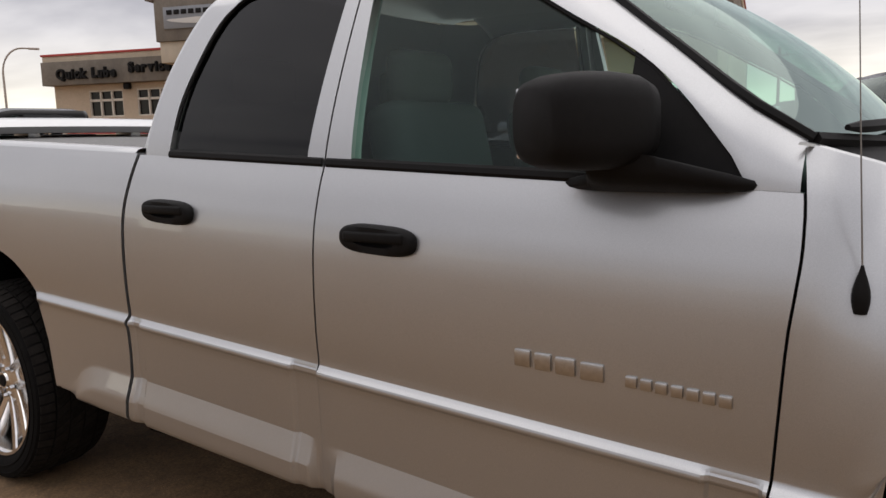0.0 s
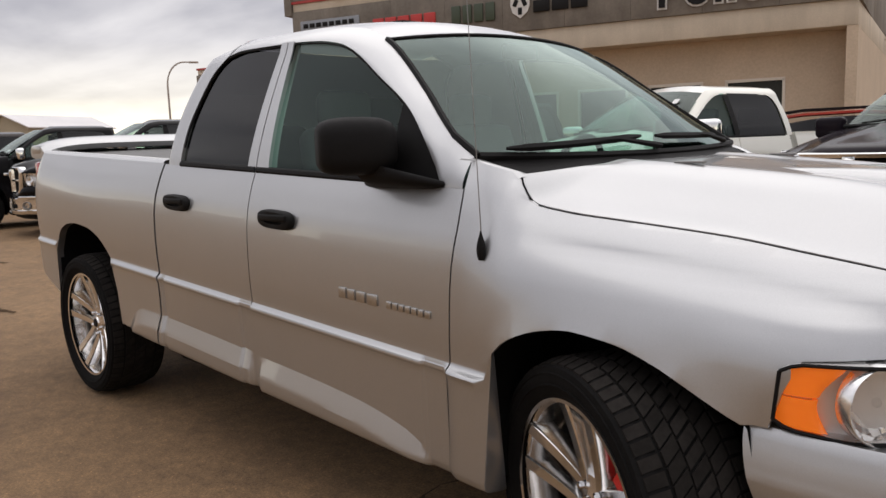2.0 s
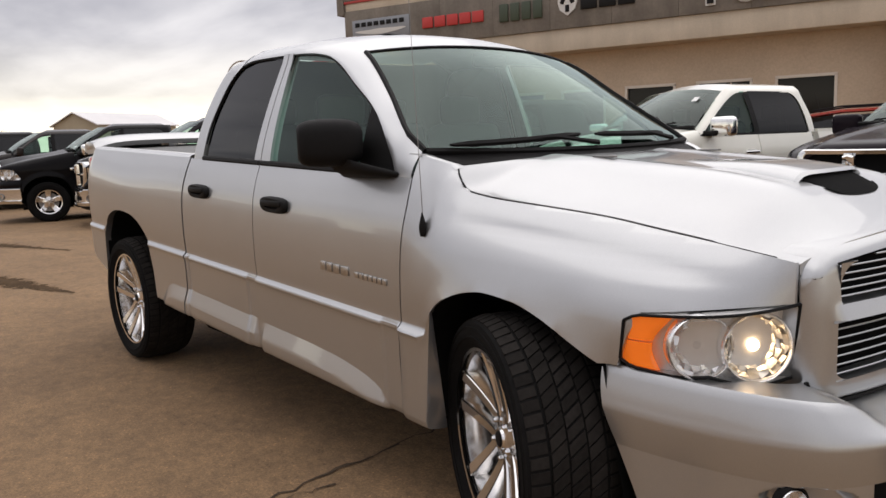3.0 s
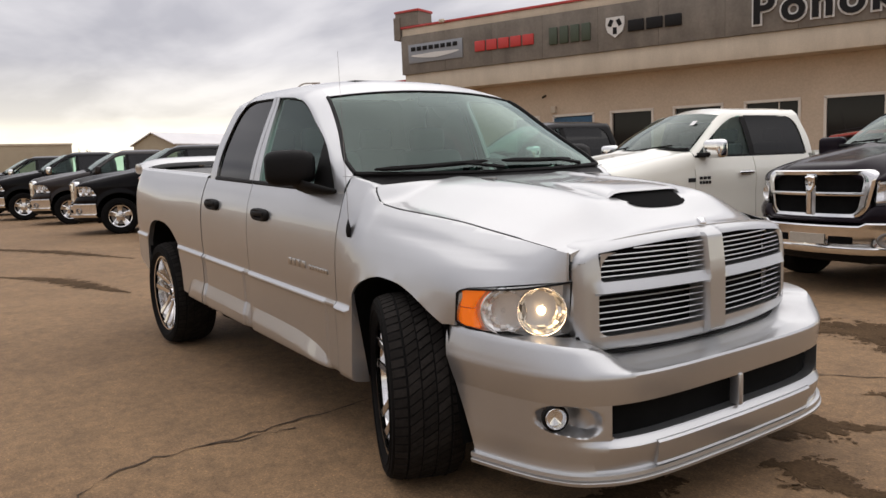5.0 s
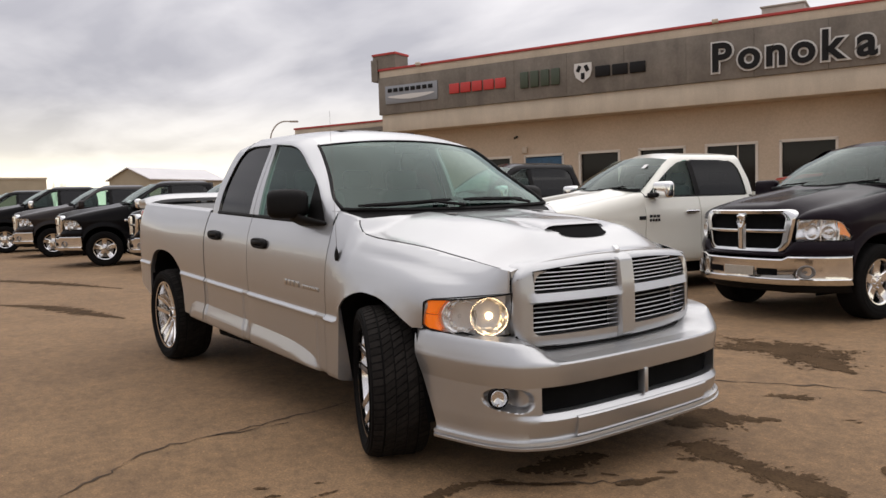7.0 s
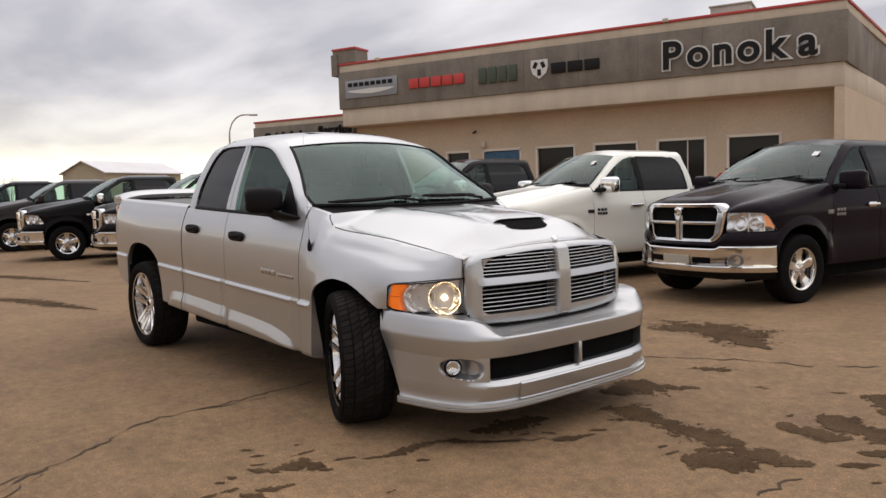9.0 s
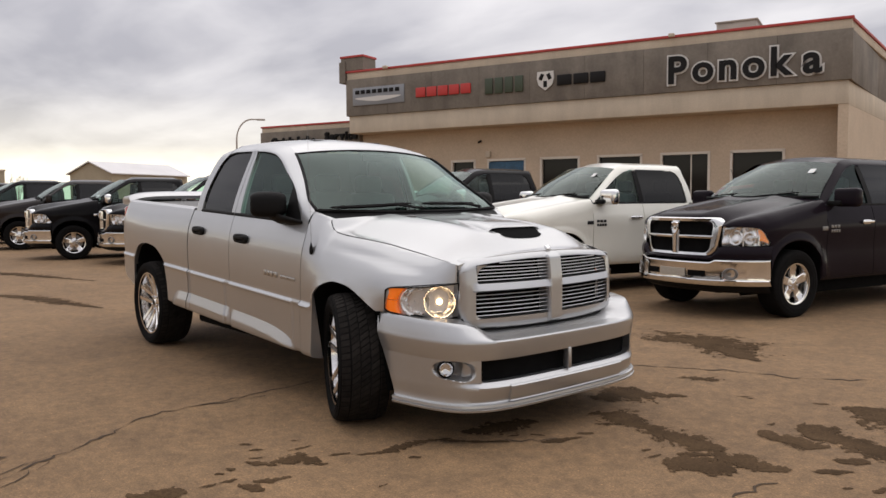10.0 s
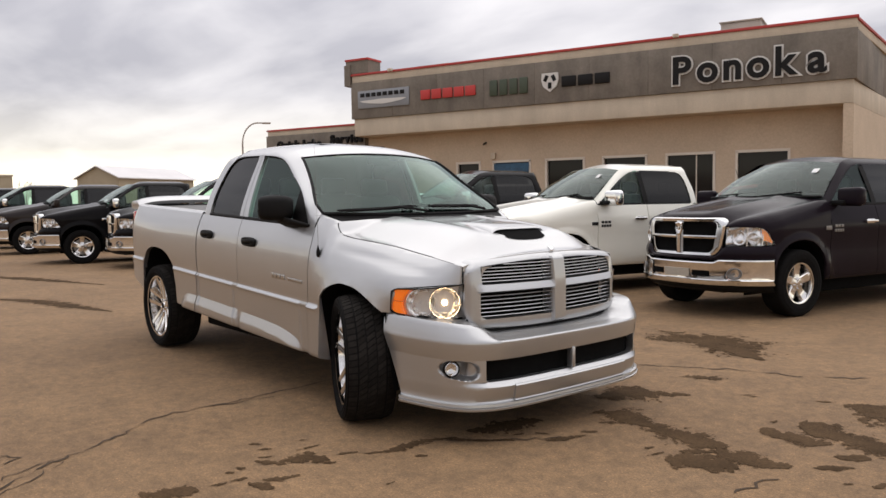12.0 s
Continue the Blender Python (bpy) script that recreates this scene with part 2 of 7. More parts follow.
# bowl of the lit lamp, with warm lamplight put into its colour
LAMP_WARM = material("lit_lamp_bowl", (0.97, 0.91, 0.80), 0.32, 0.9, grain=0.06, grain_scale=60)
LIT = material("lit_bulb", (1, 0.8, 0.5), 0.4, emit=((1.0, 0.68, 0.38), 11.0))
RED_LENS = material("red_tail_lens", (0.45, 0.01, 0.01), 0.2, 0, 0.8, grain=0.1)
SEAT = material("grey_seat_cloth", (0.10, 0.105, 0.11), 0.9, grain=0.08, grain_scale=12)
CABIN = material("cabin_plastic", (0.06, 0.062, 0.065), 0.7, grain=0.08, grain_scale=15)
PAPER = material("white_paper", (0.8, 0.8, 0.78), 0.8, grain=0.03)
TONNEAU = material("grey_vinyl_cover", (0.12, 0.118, 0.115), 0.6, grain=0.1, grain_scale=80, bump=0.2, bump_scale=300)

BADGE = material("dull_chrome_badge", (0.50, 0.49, 0.48), 0.28, 1.0, grain=0.1, grain_scale=80)

# ---- the silver pickup ----
def shear(p):
    return (p[0], p[1], p[2] - RAKE * p[0])


def tyre_and_rim(parent, name, m, R=0.420, half=0.152, rim_r=0.308, blocks=True, spokes="twin", caliper=False, spoke_n=5, rim_mat=None, label=""):
    """A wheel whose outer face looks along -y. Returns the rim, with tyre, spokes and brake as its parts."""
    rim_mat = rim_mat or ALLOY
    bm = bmesh.new()
    r = rim_r
    lathe(bm, [(r - 0.012, -half + 0.012), (r, -half + 0.010), (r + 0.004, -half + 0.018), (r, -half + 0.026), (r - 0.016, -half + 0.034), (r - 0.022, -half + 0.07),
               (r - 0.032, 0.0), (r - 0.03, half - 0.03), (r, half - 0.012)], 64)
    wheel = part(name, bm, rim_mat, parent, label, at=m)
    # tyre
    bm = bmesh.new()
    Rb = R - 0.009 if blocks else R
    side = [(r - 0.008, 0.86), (r + 0.012, 0.97), (lerp(r, R, 0.30), 1.04), (lerp(r, R, 0.55), 1.06), (lerp(r, R, 0.78), 1.02), (Rb - 0.012, 0.95), (Rb - 0.004, 0.86), (Rb, 0.70)]
    prof = [(a, -half * b) for a, b in side] + [(Rb + 0.001, 0)] + [(a, half * b) for a, b in reversed(side)]
    lathe(bm, prof, 64)
    # raised rings on the sidewall
    for k in (0.34, 0.62):
        rr = lerp(r, R, k)
        lathe(bm, [(rr - 0.003, -half * 1.045), (rr - 0.002, -half * 1.07), (rr + 0.002, -half * 1.07), (rr + 0.003, -half * 1.045)], 64)
    part("tyre", bm, RUBBER, wheel, sharp=50)
    if blocks:
        bm = bmesh.new()
        n = 64
        cols = [(-.95, -.62, .003), (-.55, -.22, .020), (-.18, .18, .022), (.22, .55, .020), (.62, .95, .003)]
        for ci, (a, b, skew) in enumerate(cols):
            for k in range(n):
                th0 = 2 * math.pi * (k + (0.5 if ci % 2 else 0.0)) / n
                w = 2 * math.pi / n * (0.86 if ci % 2 else 0.78)
                corner = []
                for rad_off in (-0.012, 0.0):
                    for yy, sk in ((a, -skew), (b, skew)):
                        drop = 0.012 * max(0.0, abs(yy) - 0.72) / 0.2
                        for d in (-0.5, 0.5):
                            th = th0 + w * d + sk * 2.0
                            rr = R + rad_off - drop - (0.002 if rad_off == 0 and abs(d) == 0.5 else 0)
                            corner.append(bm.verts.new((rr * math.cos(th), half * yy, rr * math.sin(th))))
                c = corner
                for q in ((4, 5, 7, 6), (0, 1, 5, 4), (2, 6, 7, 3), (0, 4, 6, 2), (1, 3, 7, 5)):
                    bm.faces.new([c[i] for i in q])
        tagged(part("tread", bm, RUBBER_WORN, wheel, sharp=30), kind="stuff")
    # spokes
    y0 = -half + 0.045
    bm = bmesh.new()
    hub_in = 0.026 if spokes == "twin" else 0.0
    y0 += hub_in
    lathe(bm, [(0.0, y0 - 0.012), (0.034, y0 - 0.012), (0.038, y0 - 0.004), (0.062, y0 + 0.002), (0.092, y0 + 0.006), (0.10, y0 + 0.02), (0.10, y0 + 0.06)], 40)
    part("hub", bm, rim_mat, wheel)
    bm = bmesh.new()
    lathe(bm, [(0.0, y0 - 0.017), (0.024, y0 - 0.016), (0.029, y0 - 0.011)], 24)
    part("hub_cap", bm, BLACK_TRIM if spokes == "twin" else CHROME, wheel)
    y0 -= hub_in
    for k in range(spoke_n):
        base = 2 * math.pi * (k + 0.25) / spoke_n
        lanes = (-1, 1) if spokes == "twin" else (0,)
        for lane in lanes:
            bm = bmesh.new()
            rows = []
            for i in range(9):
                t = i / 8
                rr = lerp(0.055, r - 0.010, t)
                c, s = Vector((math.cos(base), 0, math.sin(base))), Vector((-math.sin(base), 0, math.cos(base)))
                if spokes == "twin":
                    w, off, deep = lerp(0.017, 0.023, t), lane * lerp(0.034, 0.062, t), 0.060
                    yf = y0 + lerp(0.030, -0.026, t ** 1.4)
                    rr = math.sqrt(max(0.001, rr * rr - off * off))
                else:
                    w, off, deep = lerp(0.044, 0.058, t), 0.0, 0.034
                    yf = y0 + 0.004 + 0.010 * math.sin(math.pi * t) - 0.018 * t * t
                P = rr * c + off * s
                rows.append([P - s * w * 1.12 + Vector((0, yf + deep, 0)), P - s * w + Vector((0, yf + 0.007, 0)), P - s * w * 0.80 + Vector((0, yf, 0)),
                             P + s * w * 0.80 + Vector((0, yf, 0)), P + s * w + Vector((0, yf + 0.007, 0)), P + s * w * 1.12 + Vector((0, yf + deep, 0))])
            quads(bm, rows, close=True)
            part("spoke", bm, rim_mat, wheel, sharp=30)
        bm = bmesh.new()
        th = 2 * math.pi * (k + 0.75) / spoke_n
        rows = []
        for rr, oo in ((0.010, 0.0), (0.010, -0.012), (0.007, -0.016), (0.0005, -0.016)):
            rows.append([(0.066 * math.cos(th) + rr * math.cos(j * math.pi / 3), y0 + oo, 0.066 * math.sin(th) + rr * math.sin(j * math.pi / 3)) for j in range(6)])
        for row in rows:
            row[:] = [(p[0], p[1] + hub_in, p[2]) for p in row]
        quads(bm, rows, close=True)
        part("lug_nut", bm, CHROME, wheel, sharp=30)
    bm = bmesh.new()
    lathe(bm, [(0.09, y0 + 0.07), (0.19, y0 + 0.07), (0.19, y0 + 0.10), (0.09, y0 + 0.10)], 48)
    part("brake_disc", bm, STEEL, wheel)
    bm = bmesh.new()
    lathe(bm, [(0.03, half - 0.06), (r - 0.035, half - 0.06)], 32)
    part("hub_back", bm, DARK, wheel)
    if caliper:
        bm = bmesh.new()
        rows = []
        for i in range(9):
            th = radians(-35 + 70 * i / 8) + caliper
            rows.append([(rr * math.cos(th), yy, rr * math.sin(th)) for rr, yy in ((0.125, y0 + 0.055), (0.135, y0 + 0.045), (0.20, y0 + 0.045), (0.212, y0 + 0.06), (0.212, y0 + 0.13), (0.125, y0 + 0.13))])
        vs = quads(bm, rows, close=True)
        bm.faces.new(vs[0]); bm.faces.new(vs[-1])
        part("brake_caliper", bm, RED_CALIPER, wheel, "red painted brake caliper")
    return wheel


# side view of the body, in level coordinates: x forward from the front axle, z up
hood_z = curve([-.50, -.45, -.40, -.352, -.332, -.312, -.298, -.27, -.20, -.15, 0, .28, .45, .65, .86], [1.340, 1.326, 1.311, 1.293, 1.264, 1.230, 1.215, 1.205, 1.196, 1.191, 1.183, 1.168, 1.148, 1.122, 1.088])
hood_y = curve([-.50, -.45, -.40, -.352, -.332, -.298, -.25, -.15, 0, .28, .45, .65, .86], [.868, .853, .838, .826, .838, .835, .828, .82, .806, .79, .775, .748, .70])
arch_f = curve([-.372, -.362, -.338, -.261, -.142, -.05, .069, .21, .318, .38, .41], [.36, .70, .772, .842, .889, .904, .898, .862, .816, .788, .776])
arch_r = curve([-3.995, -3.975, -3.95, -3.80, -3.68, -3.56, -3.42, -3.29, -3.135, -3.08, -3.05], [.39, .62, .715, .824, .855, .864, .857, .827, .715, .60, .37])
side_y = curve([.32, .333, .348, .37, .45, .56, .66, .676, .684, .693, .702, .714, .80, .90, 1.0, 1.08, 1.15, 1.20, 1.25],
               [.90, .965, .985, .990, .990, .992, .996, .999, 1.003, 1.002, .993, .985, .990, .991, .9875, .9785, .9615, .9455, .925])
inset_top = curve([-2.95, -2.88, -2.75, -2.55, -2.50, -1.75, -1.70, -1.3, -1.0, -.80, -.66, -.62], [.30, .44, .495, .50, .50, .495, .49, .485, .475, .452, .412, .35])
seam_x = curve([.33, .36, .88, 1.0, 1.06, 1.15, 1.20, 1.25, 1.34], [-.53, -.53, -.503, -.495, -.488, -.481, -.482, -.487, -.502])
rear_seam_x = curve([.33, .60, .98, 1.25], [-2.555, -2.53, -2.527, -2.493])


def body_y(x, z):
    """Half width of the flanks."""
    y = side_y(z)
    zi = inset_top(x)
    if z < zi:  # sloping skirt below the inset line
        y += min(.022, .27 * (zi - z)) * smoothstep(.325, .352, z) * smoothstep(.025, .05, abs(x + 1.668))
    for xa, xb in ((-2.512, -2.468), (-1.765, -1.668), (-.632, -.53)):  # the cladding sinks beside the door seams
        y -= .011 * smoothstep(xa - .008, xa + .008, x) * smoothstep(xb + .008, xb - .008, x) * smoothstep(.712, .690, z)
    if x > -.52:  # flare behind the front wheel
        y += .010 * smoothstep(-.52, -.505, x) * smoothstep(-.36, -.385, x) * smoothstep(.70, .685, z)
    if x < -2.55:  # rear flank
        y += 0.012 * math.exp(-((x + 3.56) / 0.5) ** 2) * smoothstep(.60, .85, z) * smoothstep(1.25, 1.0, z)
        if x < -4.2:
            y -= 0.30 * ((-4.2 - x) / 0.45) ** 2.6
            y -= 0.05 * smoothstep(-4.2, -4.6, x) * smoothstep(1.0, 1.25, z)
    if x > -0.5:
        W = 1.0 - 1.036 * max(0.0, x - 0.2) ** 2.877
        if z < 0.86:
            y += W - 1.0
        else:
            zt = hood_z(x)
            s = min(1.0, max(0.0, (z - 0.86) / (zt - 0.86)))
            f = W - 0.012 + (hood_y(x) - W + 0.012) * s ** 2.3
            b = lerp(smoothstep(-0.5, -0.40, x), smoothstep(-.50, -.36, x), smoothstep(1.10, 1.25, z))
            y = lerp(y, f, b) if z < 1.25 else lerp(.925 - (z - 1.25) * .6, f, b)
        if z > .98:  # soft crease below the hood seam
            y -= .015 * math.exp(-((z - hood_z(x) + .085) / .024) ** 2) * smoothstep(-.40, .05, x) * smoothstep(.80, .5, x)
        # lip of the wheel arch
        y += 0.010 * smoothstep(0.06, 0.0, z - arch_f(x)) * (1 if -.36 < x < .42 else 0)
    return y


ROWS_Z = [.32, .326, .333, .340, .348, .358, .370, .38, .39, .40, .41, .42, .43, .44, .45, .46, .47, .48, .487, .494, .501, .51, .54, .58, .63, .655, .666, .676, .681, .685, .690, .695, .700, .705, .711, .718, .735, .76,
          .80, .85, .90, .95, 1.0, 1.02, 1.04, 1.06, 1.08, 1.10, 1.115, 1.13, 1.15, 1.165, 1.18, 1.205, 1.23, 1.25, 1.28, 1.31, 1.34]


def flank_rows(xl, xr, zlow, ztop, us, side, rows=ROWS_Z, yf=body_y, sh=shear):
    out = []
    for z in rows:
        row = []
        for u in us:
            x = lerp(xl(z), xr(z), u)
            zw = z
            if yf is body_y and .348 < z < .63:  # one row runs along the inset line
                k = (z - .348) / .139 if z < .487 else (.63 - z) / .143
                zw = z + (min(.51, max(.40, inset_top(x))) - .487) * k
            zz = min(max(zw, zlow(x)), ztop(x))
            if zz != zw:
                x = lerp(xl(zz), xr(zz), u)
                zz = min(max(zw, zlow(x)), ztop(x))
            row.append(sh((x, side * yf(x, zz), zz)))
        out.append(row)
    return out


def even(n):
    return [i / n for i in range(n + 1)]


GAP = 0.003
BELT = 1.246
win_top = curve([-2.335, -2.32, -2.28, -2.22, -2.14, -2.0, -1.7, -1.6, -1.45, -1.3, -1.2, -1.0, -.8, -.62, -.585, -.45], [1.25, 1.40, 1.54, 1.67, 1.735, 1.758, 1.762, 1.762, 1.757, 1.738, 1.706, 1.60, 1.484, 1.30, 1.252, 1.25])
roof_edge = curve([-2.56, -2.53, -2.48, -2.425, -2.365, -2.285, -2.20, -2.0, -1.6, -1.3, -1.10, -.8, -.6, -.47, -.44], [1.24, 1.45, 1.60, 1.70, 1.765, 1.802, 1.818, 1.829, 1.834, 1.812, 1.752, 1.555, 1.415, 1.335, 1.312])


cab_rear = curve([1.24, 1.45, 1.60, 1.70, 1.76, 1.80, 1.815], [-2.555, -2.530, -2.480, -2.425, -2.365, -2.285, -2.20])


def green_y(z):
    t = max(0.0, (z - BELT) / 0.511)
    return .925 - .185 * t ** 1.25


def pillar_in(z):
    return .055 + .035 * smoothstep(1.25, 1.55, z)


def upper_y(x, z):
    """Half width of the cab above the belt; it turns in towards the roof."""
    wt = max(win_top(x), BELT) if -2.33 < x < -.58 else BELT
    d = .07 + .045 * smoothstep(-.5, -1.1, x)
    f = min(1.0, max(0.0, (z - wt) / max(0.02, roof_edge(x) - wt)))
    y = green_y(min(z, 1.76)) if z < wt else green_y(min(wt, 1.76))
    inset = d * f ** 1.7
    if x < -2.139:  # rear pillar
        y = green_y(min(z, 1.76)) - pillar_in(z) * smoothstep(.125, .0, x - cab_rear(z)) ** 1.7 - .115 * min(1.0, max(0.0, z - 1.735) / .07) ** 1.7
        return y
    return y - inset


def silver_pickup():
    truck = thing("pickup_truck", pose(0, 0, 0), "silver four-door pickup truck with hood scoop and chrome wheels on asphalt", "truck")
    for side in (-1, 1):
        inward = (0, -side, 0)
        # front fender
        us = [0, .02, .04, .06, .075, .085] + [.09 + .57 * i / 26 for i in range(27)] + [.68, .70, .7065, .7075, .72] + [.74 + .26 * i / 12 for i in range(13)]

        def f_low(x):
            if x < -.372:
                return .32
            if x <= .41:
                return arch_f(x)
            if x < .478:
                return .781
            if x < .486:
                return lerp(.781, .934, (x - .478) / .008)
            return lerp(.934, .984, (x - .486) / .36)

        bm = bmesh.new()
        sheet(bm, flank_rows(lambda z: seam_x(z) + GAP, lambda z: .830, f_low, lambda x: hood_z(x) - .004, us, side), inward, .012)
        part("fender", bm, SILVER, truck)
        # doors
        bm = bmesh.new()
        rows = [z for z in ROWS_Z if z < BELT] + [BELT]
        sheet(bm, flank_rows(lambda z: -1.668 + GAP, lambda z: seam_x(z) - GAP, lambda x: .335, lambda x: BELT, even(40)[:-5] + [.88 + .12 * i / 18 for i in range(19)], side, rows), inward, .03)
        fdoor = part("front_door", bm, SILVER, truck, sharp=11)
        bm = bmesh.new()
        sheet(bm, flank_rows(lambda z: rear_seam_x(z) + GAP, lambda z: -1.668 - GAP, lambda x: .335, lambda x: BELT, [.10 * i / 12 for i in range(12)] + [.10 + .74 * i / 26 for i in range(26)] + [.84 + .16 * i / 20 for i in range(21)], side, rows), inward, .03)
        rdoor = part("rear_door", bm, SILVER, truck, sharp=11)
        # bed side
        def b_low(x):
            if x > -3.05:
                return .32 + .04 * smoothstep(-2.6, -3.0, x)
            if x > -3.995:
                return arch_r(x)
            return .39 + .05 * smoothstep(-3.995, -4.2, x) + .30 * smoothstep(-4.15, -4.70, x)

        us = [.01 * i for i in range(0, 5)] + [.05 + .20 * i / 12 for i in range(13)] + [.25 + .46 * i / 30 for i in range(1, 31)] + [.71 + .29 * i / 20 for i in range(1, 21)]
        us = [1 - u for u in us][::-1]
        bm = bmesh.new()
        sheet(bm, flank_rows(lambda z: -4.64 + .17 * smoothstep(.85, 1.25, z), lambda z: rear_seam_x(z) - GAP - .012, b_low, lambda x: 1.25, us, side, [z for z in ROWS_Z if z <= 1.25]), inward, .04)
        part("bed_side", bm, SILVER, truck)
        bm = bmesh.new()  # rail on top of the bed side
        rows = []
        for y, z in ((0, 1.25), (.012, 1.262), (.03, 1.266), (.09, 1.266), (.10, 1.258), (.10, 1.15)):
            rows.append([shear((x, side * (body_y(x, 1.25) - y), z)) for x in [lerp(-4.47, -2.52, i / 24) for i in range(25)]])
        quads(bm, rows)
        part("bed_rail", bm, SILVER, truck)
        # frame of the cab above the belt
        bm = bmesh.new()
        xs = [-2.14, -2.10, -2.05, -2.0] + [lerp(-1.93, -1.2, i / 20) for i in range(21)] + [lerp(-1.15, -.62, i / 18) for i in range(19)] + [-.60, -.585, -.55, -.53, -.515, -.507, -.500, -.495]
        rows = []
        for i in range(9):
            f = i / 8
            row = []
            for x in xs:
                lo = win_top(x) + .008 if x < -.59 else BELT + .0005
                z = lerp(lo, roof_edge(x), f)
                row.append(shear((x, side * upper_y(x, z), z)))
            rows.append(row)
        sheet(bm, rows, inward, .03, "bl")
        part("roof_rail", bm, SILVER, truck)
        for nm, xa0, xa1, xb0, xb1 in (("rear_door_pillar", -1.735, -1.700, -1.668 - .003, -1.652 - .003), ("front_door_pillar", -1.668 + .003, -1.652 + .003, -1.575, -1.612)):
            bm = bmesh.new()
            rows = []
            for i in range(13):
                z = lerp(BELT, 1.775, i / 12)
                t = i / 12
                rows.append([shear((x, side * (green_y(min(z, 1.76)) + .001), z)) for x in [lerp(lerp(xa0, xa1, t), lerp(xb0, xb1, t), k / 4) for k in range(5)]])
            sheet(bm, rows, inward, .04)
            part(nm, bm, SILVER, truck)
        bm = bmesh.new()
        rows = []
        wedge = curve([1.24, 1.40, 1.54, 1.67, 1.735, 1.743, 1.76], [-2.335, -2.322, -2.28, -2.22, -2.146, -2.136, -2.134])
        cab_back = cab_rear
        for i in range(21):
            z = lerp(1.246, 1.800, i / 20)
            rows.append([shear((x, side * (upper_y(x, z)), z)) for x in [lerp(cab_back(z), wedge(z) - (.006 if z < 1.735 else 0), k / 14) for k in range(15)]])
        sheet(bm, rows, inward, .03, "blr")
        part("rear_pillar", bm, SILVER, truck)
        # windows with black seals
        for nm, xa, xb, gm in (("rear_window", -2.33, -1.72, GLASS_DARK), ("front_window", -1.59, -.585, GLASS)):
            bm = bmesh.new()
            rows = []
            n = 28
            for i in range(11):
                row = []
                for k in range(n + 1):
                    x = lerp(xa, xb, k / n)
                    z = lerp(BELT - .02, max(win_top(x), BELT) + .012, i / 10)
                    if nm == "rear_window" and k > n - 4:
                        x = min(x, lerp(-1.735, -1.698, (z - BELT) / .52) + .01)
                    if nm == "front_window" and k < 4:
                        x = max(x, lerp(-1.580, -1.614, (z - BELT) / .52) - .01)
                    row.append(shear((x, side * (green_y(min(z, 1.765)) - .014), z)))
                rows.append(row)
            quads(bm, rows)
            w = part(nm, bm, gm, fdoor if nm == "front_window" else rdoor)
            bm = bmesh.new()
            pts = []
            if nm == "rear_window":
                xs = [-2.328, -2.32, -2.30, -2.28, -2.25, -2.22, -2.18, -2.14, -2.07, -2.0, -1.85, -1.705]
                pts = [(x, win_top(x)) for x in xs] + [(-1.712, 1.60), (-1.728, BELT + .005)]
            else:
                pts = [(-1.584, BELT + .005), (-1.602, 1.55), (-1.612, 1.762)] + [(x, win_top(x)) for x in [-1.5, -1.4, -1.3, -1.25, -1.2, -1.1, -1.0, -.9, -.8, -.7, -.62, -.59]]
            tube(bm, [shear((x, side * (green_y(min(z, 1.765)) - .006), z)) for x, z in pts], .0042, 6)
            part("window_seal", bm, BLACK_TRIM, fdoor if nm == "front_window" else rdoor)
        for xa, xb, own in ((-2.335, -1.674, rdoor), (-1.662, -.60, fdoor)):
            bm = bmesh.new()
            rows = []
            for dy, dz in ((.004, -.004), (.008, .004), (.004, .016), (-.006, .022)):
                rows.append([shear((x, side * (green_y(BELT) + dy), BELT + dz)) for x in [lerp(xa, xb, k / 12) for k in range(13)]])
            quads(bm, rows)
            part("belt_moulding", bm, BLACK_TRIM, own)
        # door handles
        for hx, hz, own in ((-2.287, 1.180, rdoor), (-1.446, 1.138, fdoor)):
            bm = bmesh.new()
            zl = hz + RAKE * hx
            y = body_y(hx, zl)
            c = Vector((hx, side * (y + .004), hz))
            rows = []
            for off, s in ((-.012, 1.0), (.006, 1.0), (.016, .95), (.021, .85), (.021, .55), (.010, .50), (.006, .3)):
                ring = []
                for k in range(28):
                    a = 2 * math.pi * k / 28
                    ca, sa = math.cos(a), math.sin(a)
                    u = .120 * s * math.copysign(abs(ca) ** .6, ca)
                    v = (.037 * (s if s > .8 else .78 * s)) * math.copysign(abs(sa) ** .75, sa)
                    ring.append(c + Vector((u, side * off, v - RAKE * u)))
                rows.append(ring)
            vs = quads(bm, rows, close=True)
            bm.faces.new(vs[-1])
            box(bm, c + Vector((0, side * .020, .008)), (.19, .014, .026), .006)
            part("door_handle", bm, BLACK_TRIM, own, "black plastic pull handle", sharp=50)
        # mirror
        bm = bmesh.new()
        rows = []
        prof = [(-.125, .60), (-.11, .80), (-.075, .95), (-.02, 1.0), (.04, 1.0), (.085, .95), (.113, .84), (.126, .66)]
        for o, s in prof:
            ring = []
            for k in range(28):
                a = 2 * math.pi * k / 28
                ca, sa = math.cos(a), math.sin(a)
                dx = .106 * s * math.copysign(abs(ca) ** .6, ca)
                ring.append((-.862 - .50 * o + .866 * dx, side * (1.035 + .866 * o + .50 * dx), 1.408 + .094 * s * math.copysign(abs(sa) ** .6, sa)))
            rows.append(ring)
        vs = quads(bm, rows, close=True)
        bm.faces.new(vs[0]); bm.faces.new(vs[-1])
        mirror = part("wing_mirror", bm, BLACK_TRIM, truck, "large black plastic folding mirror", sharp=60)
        bm = bmesh.new()
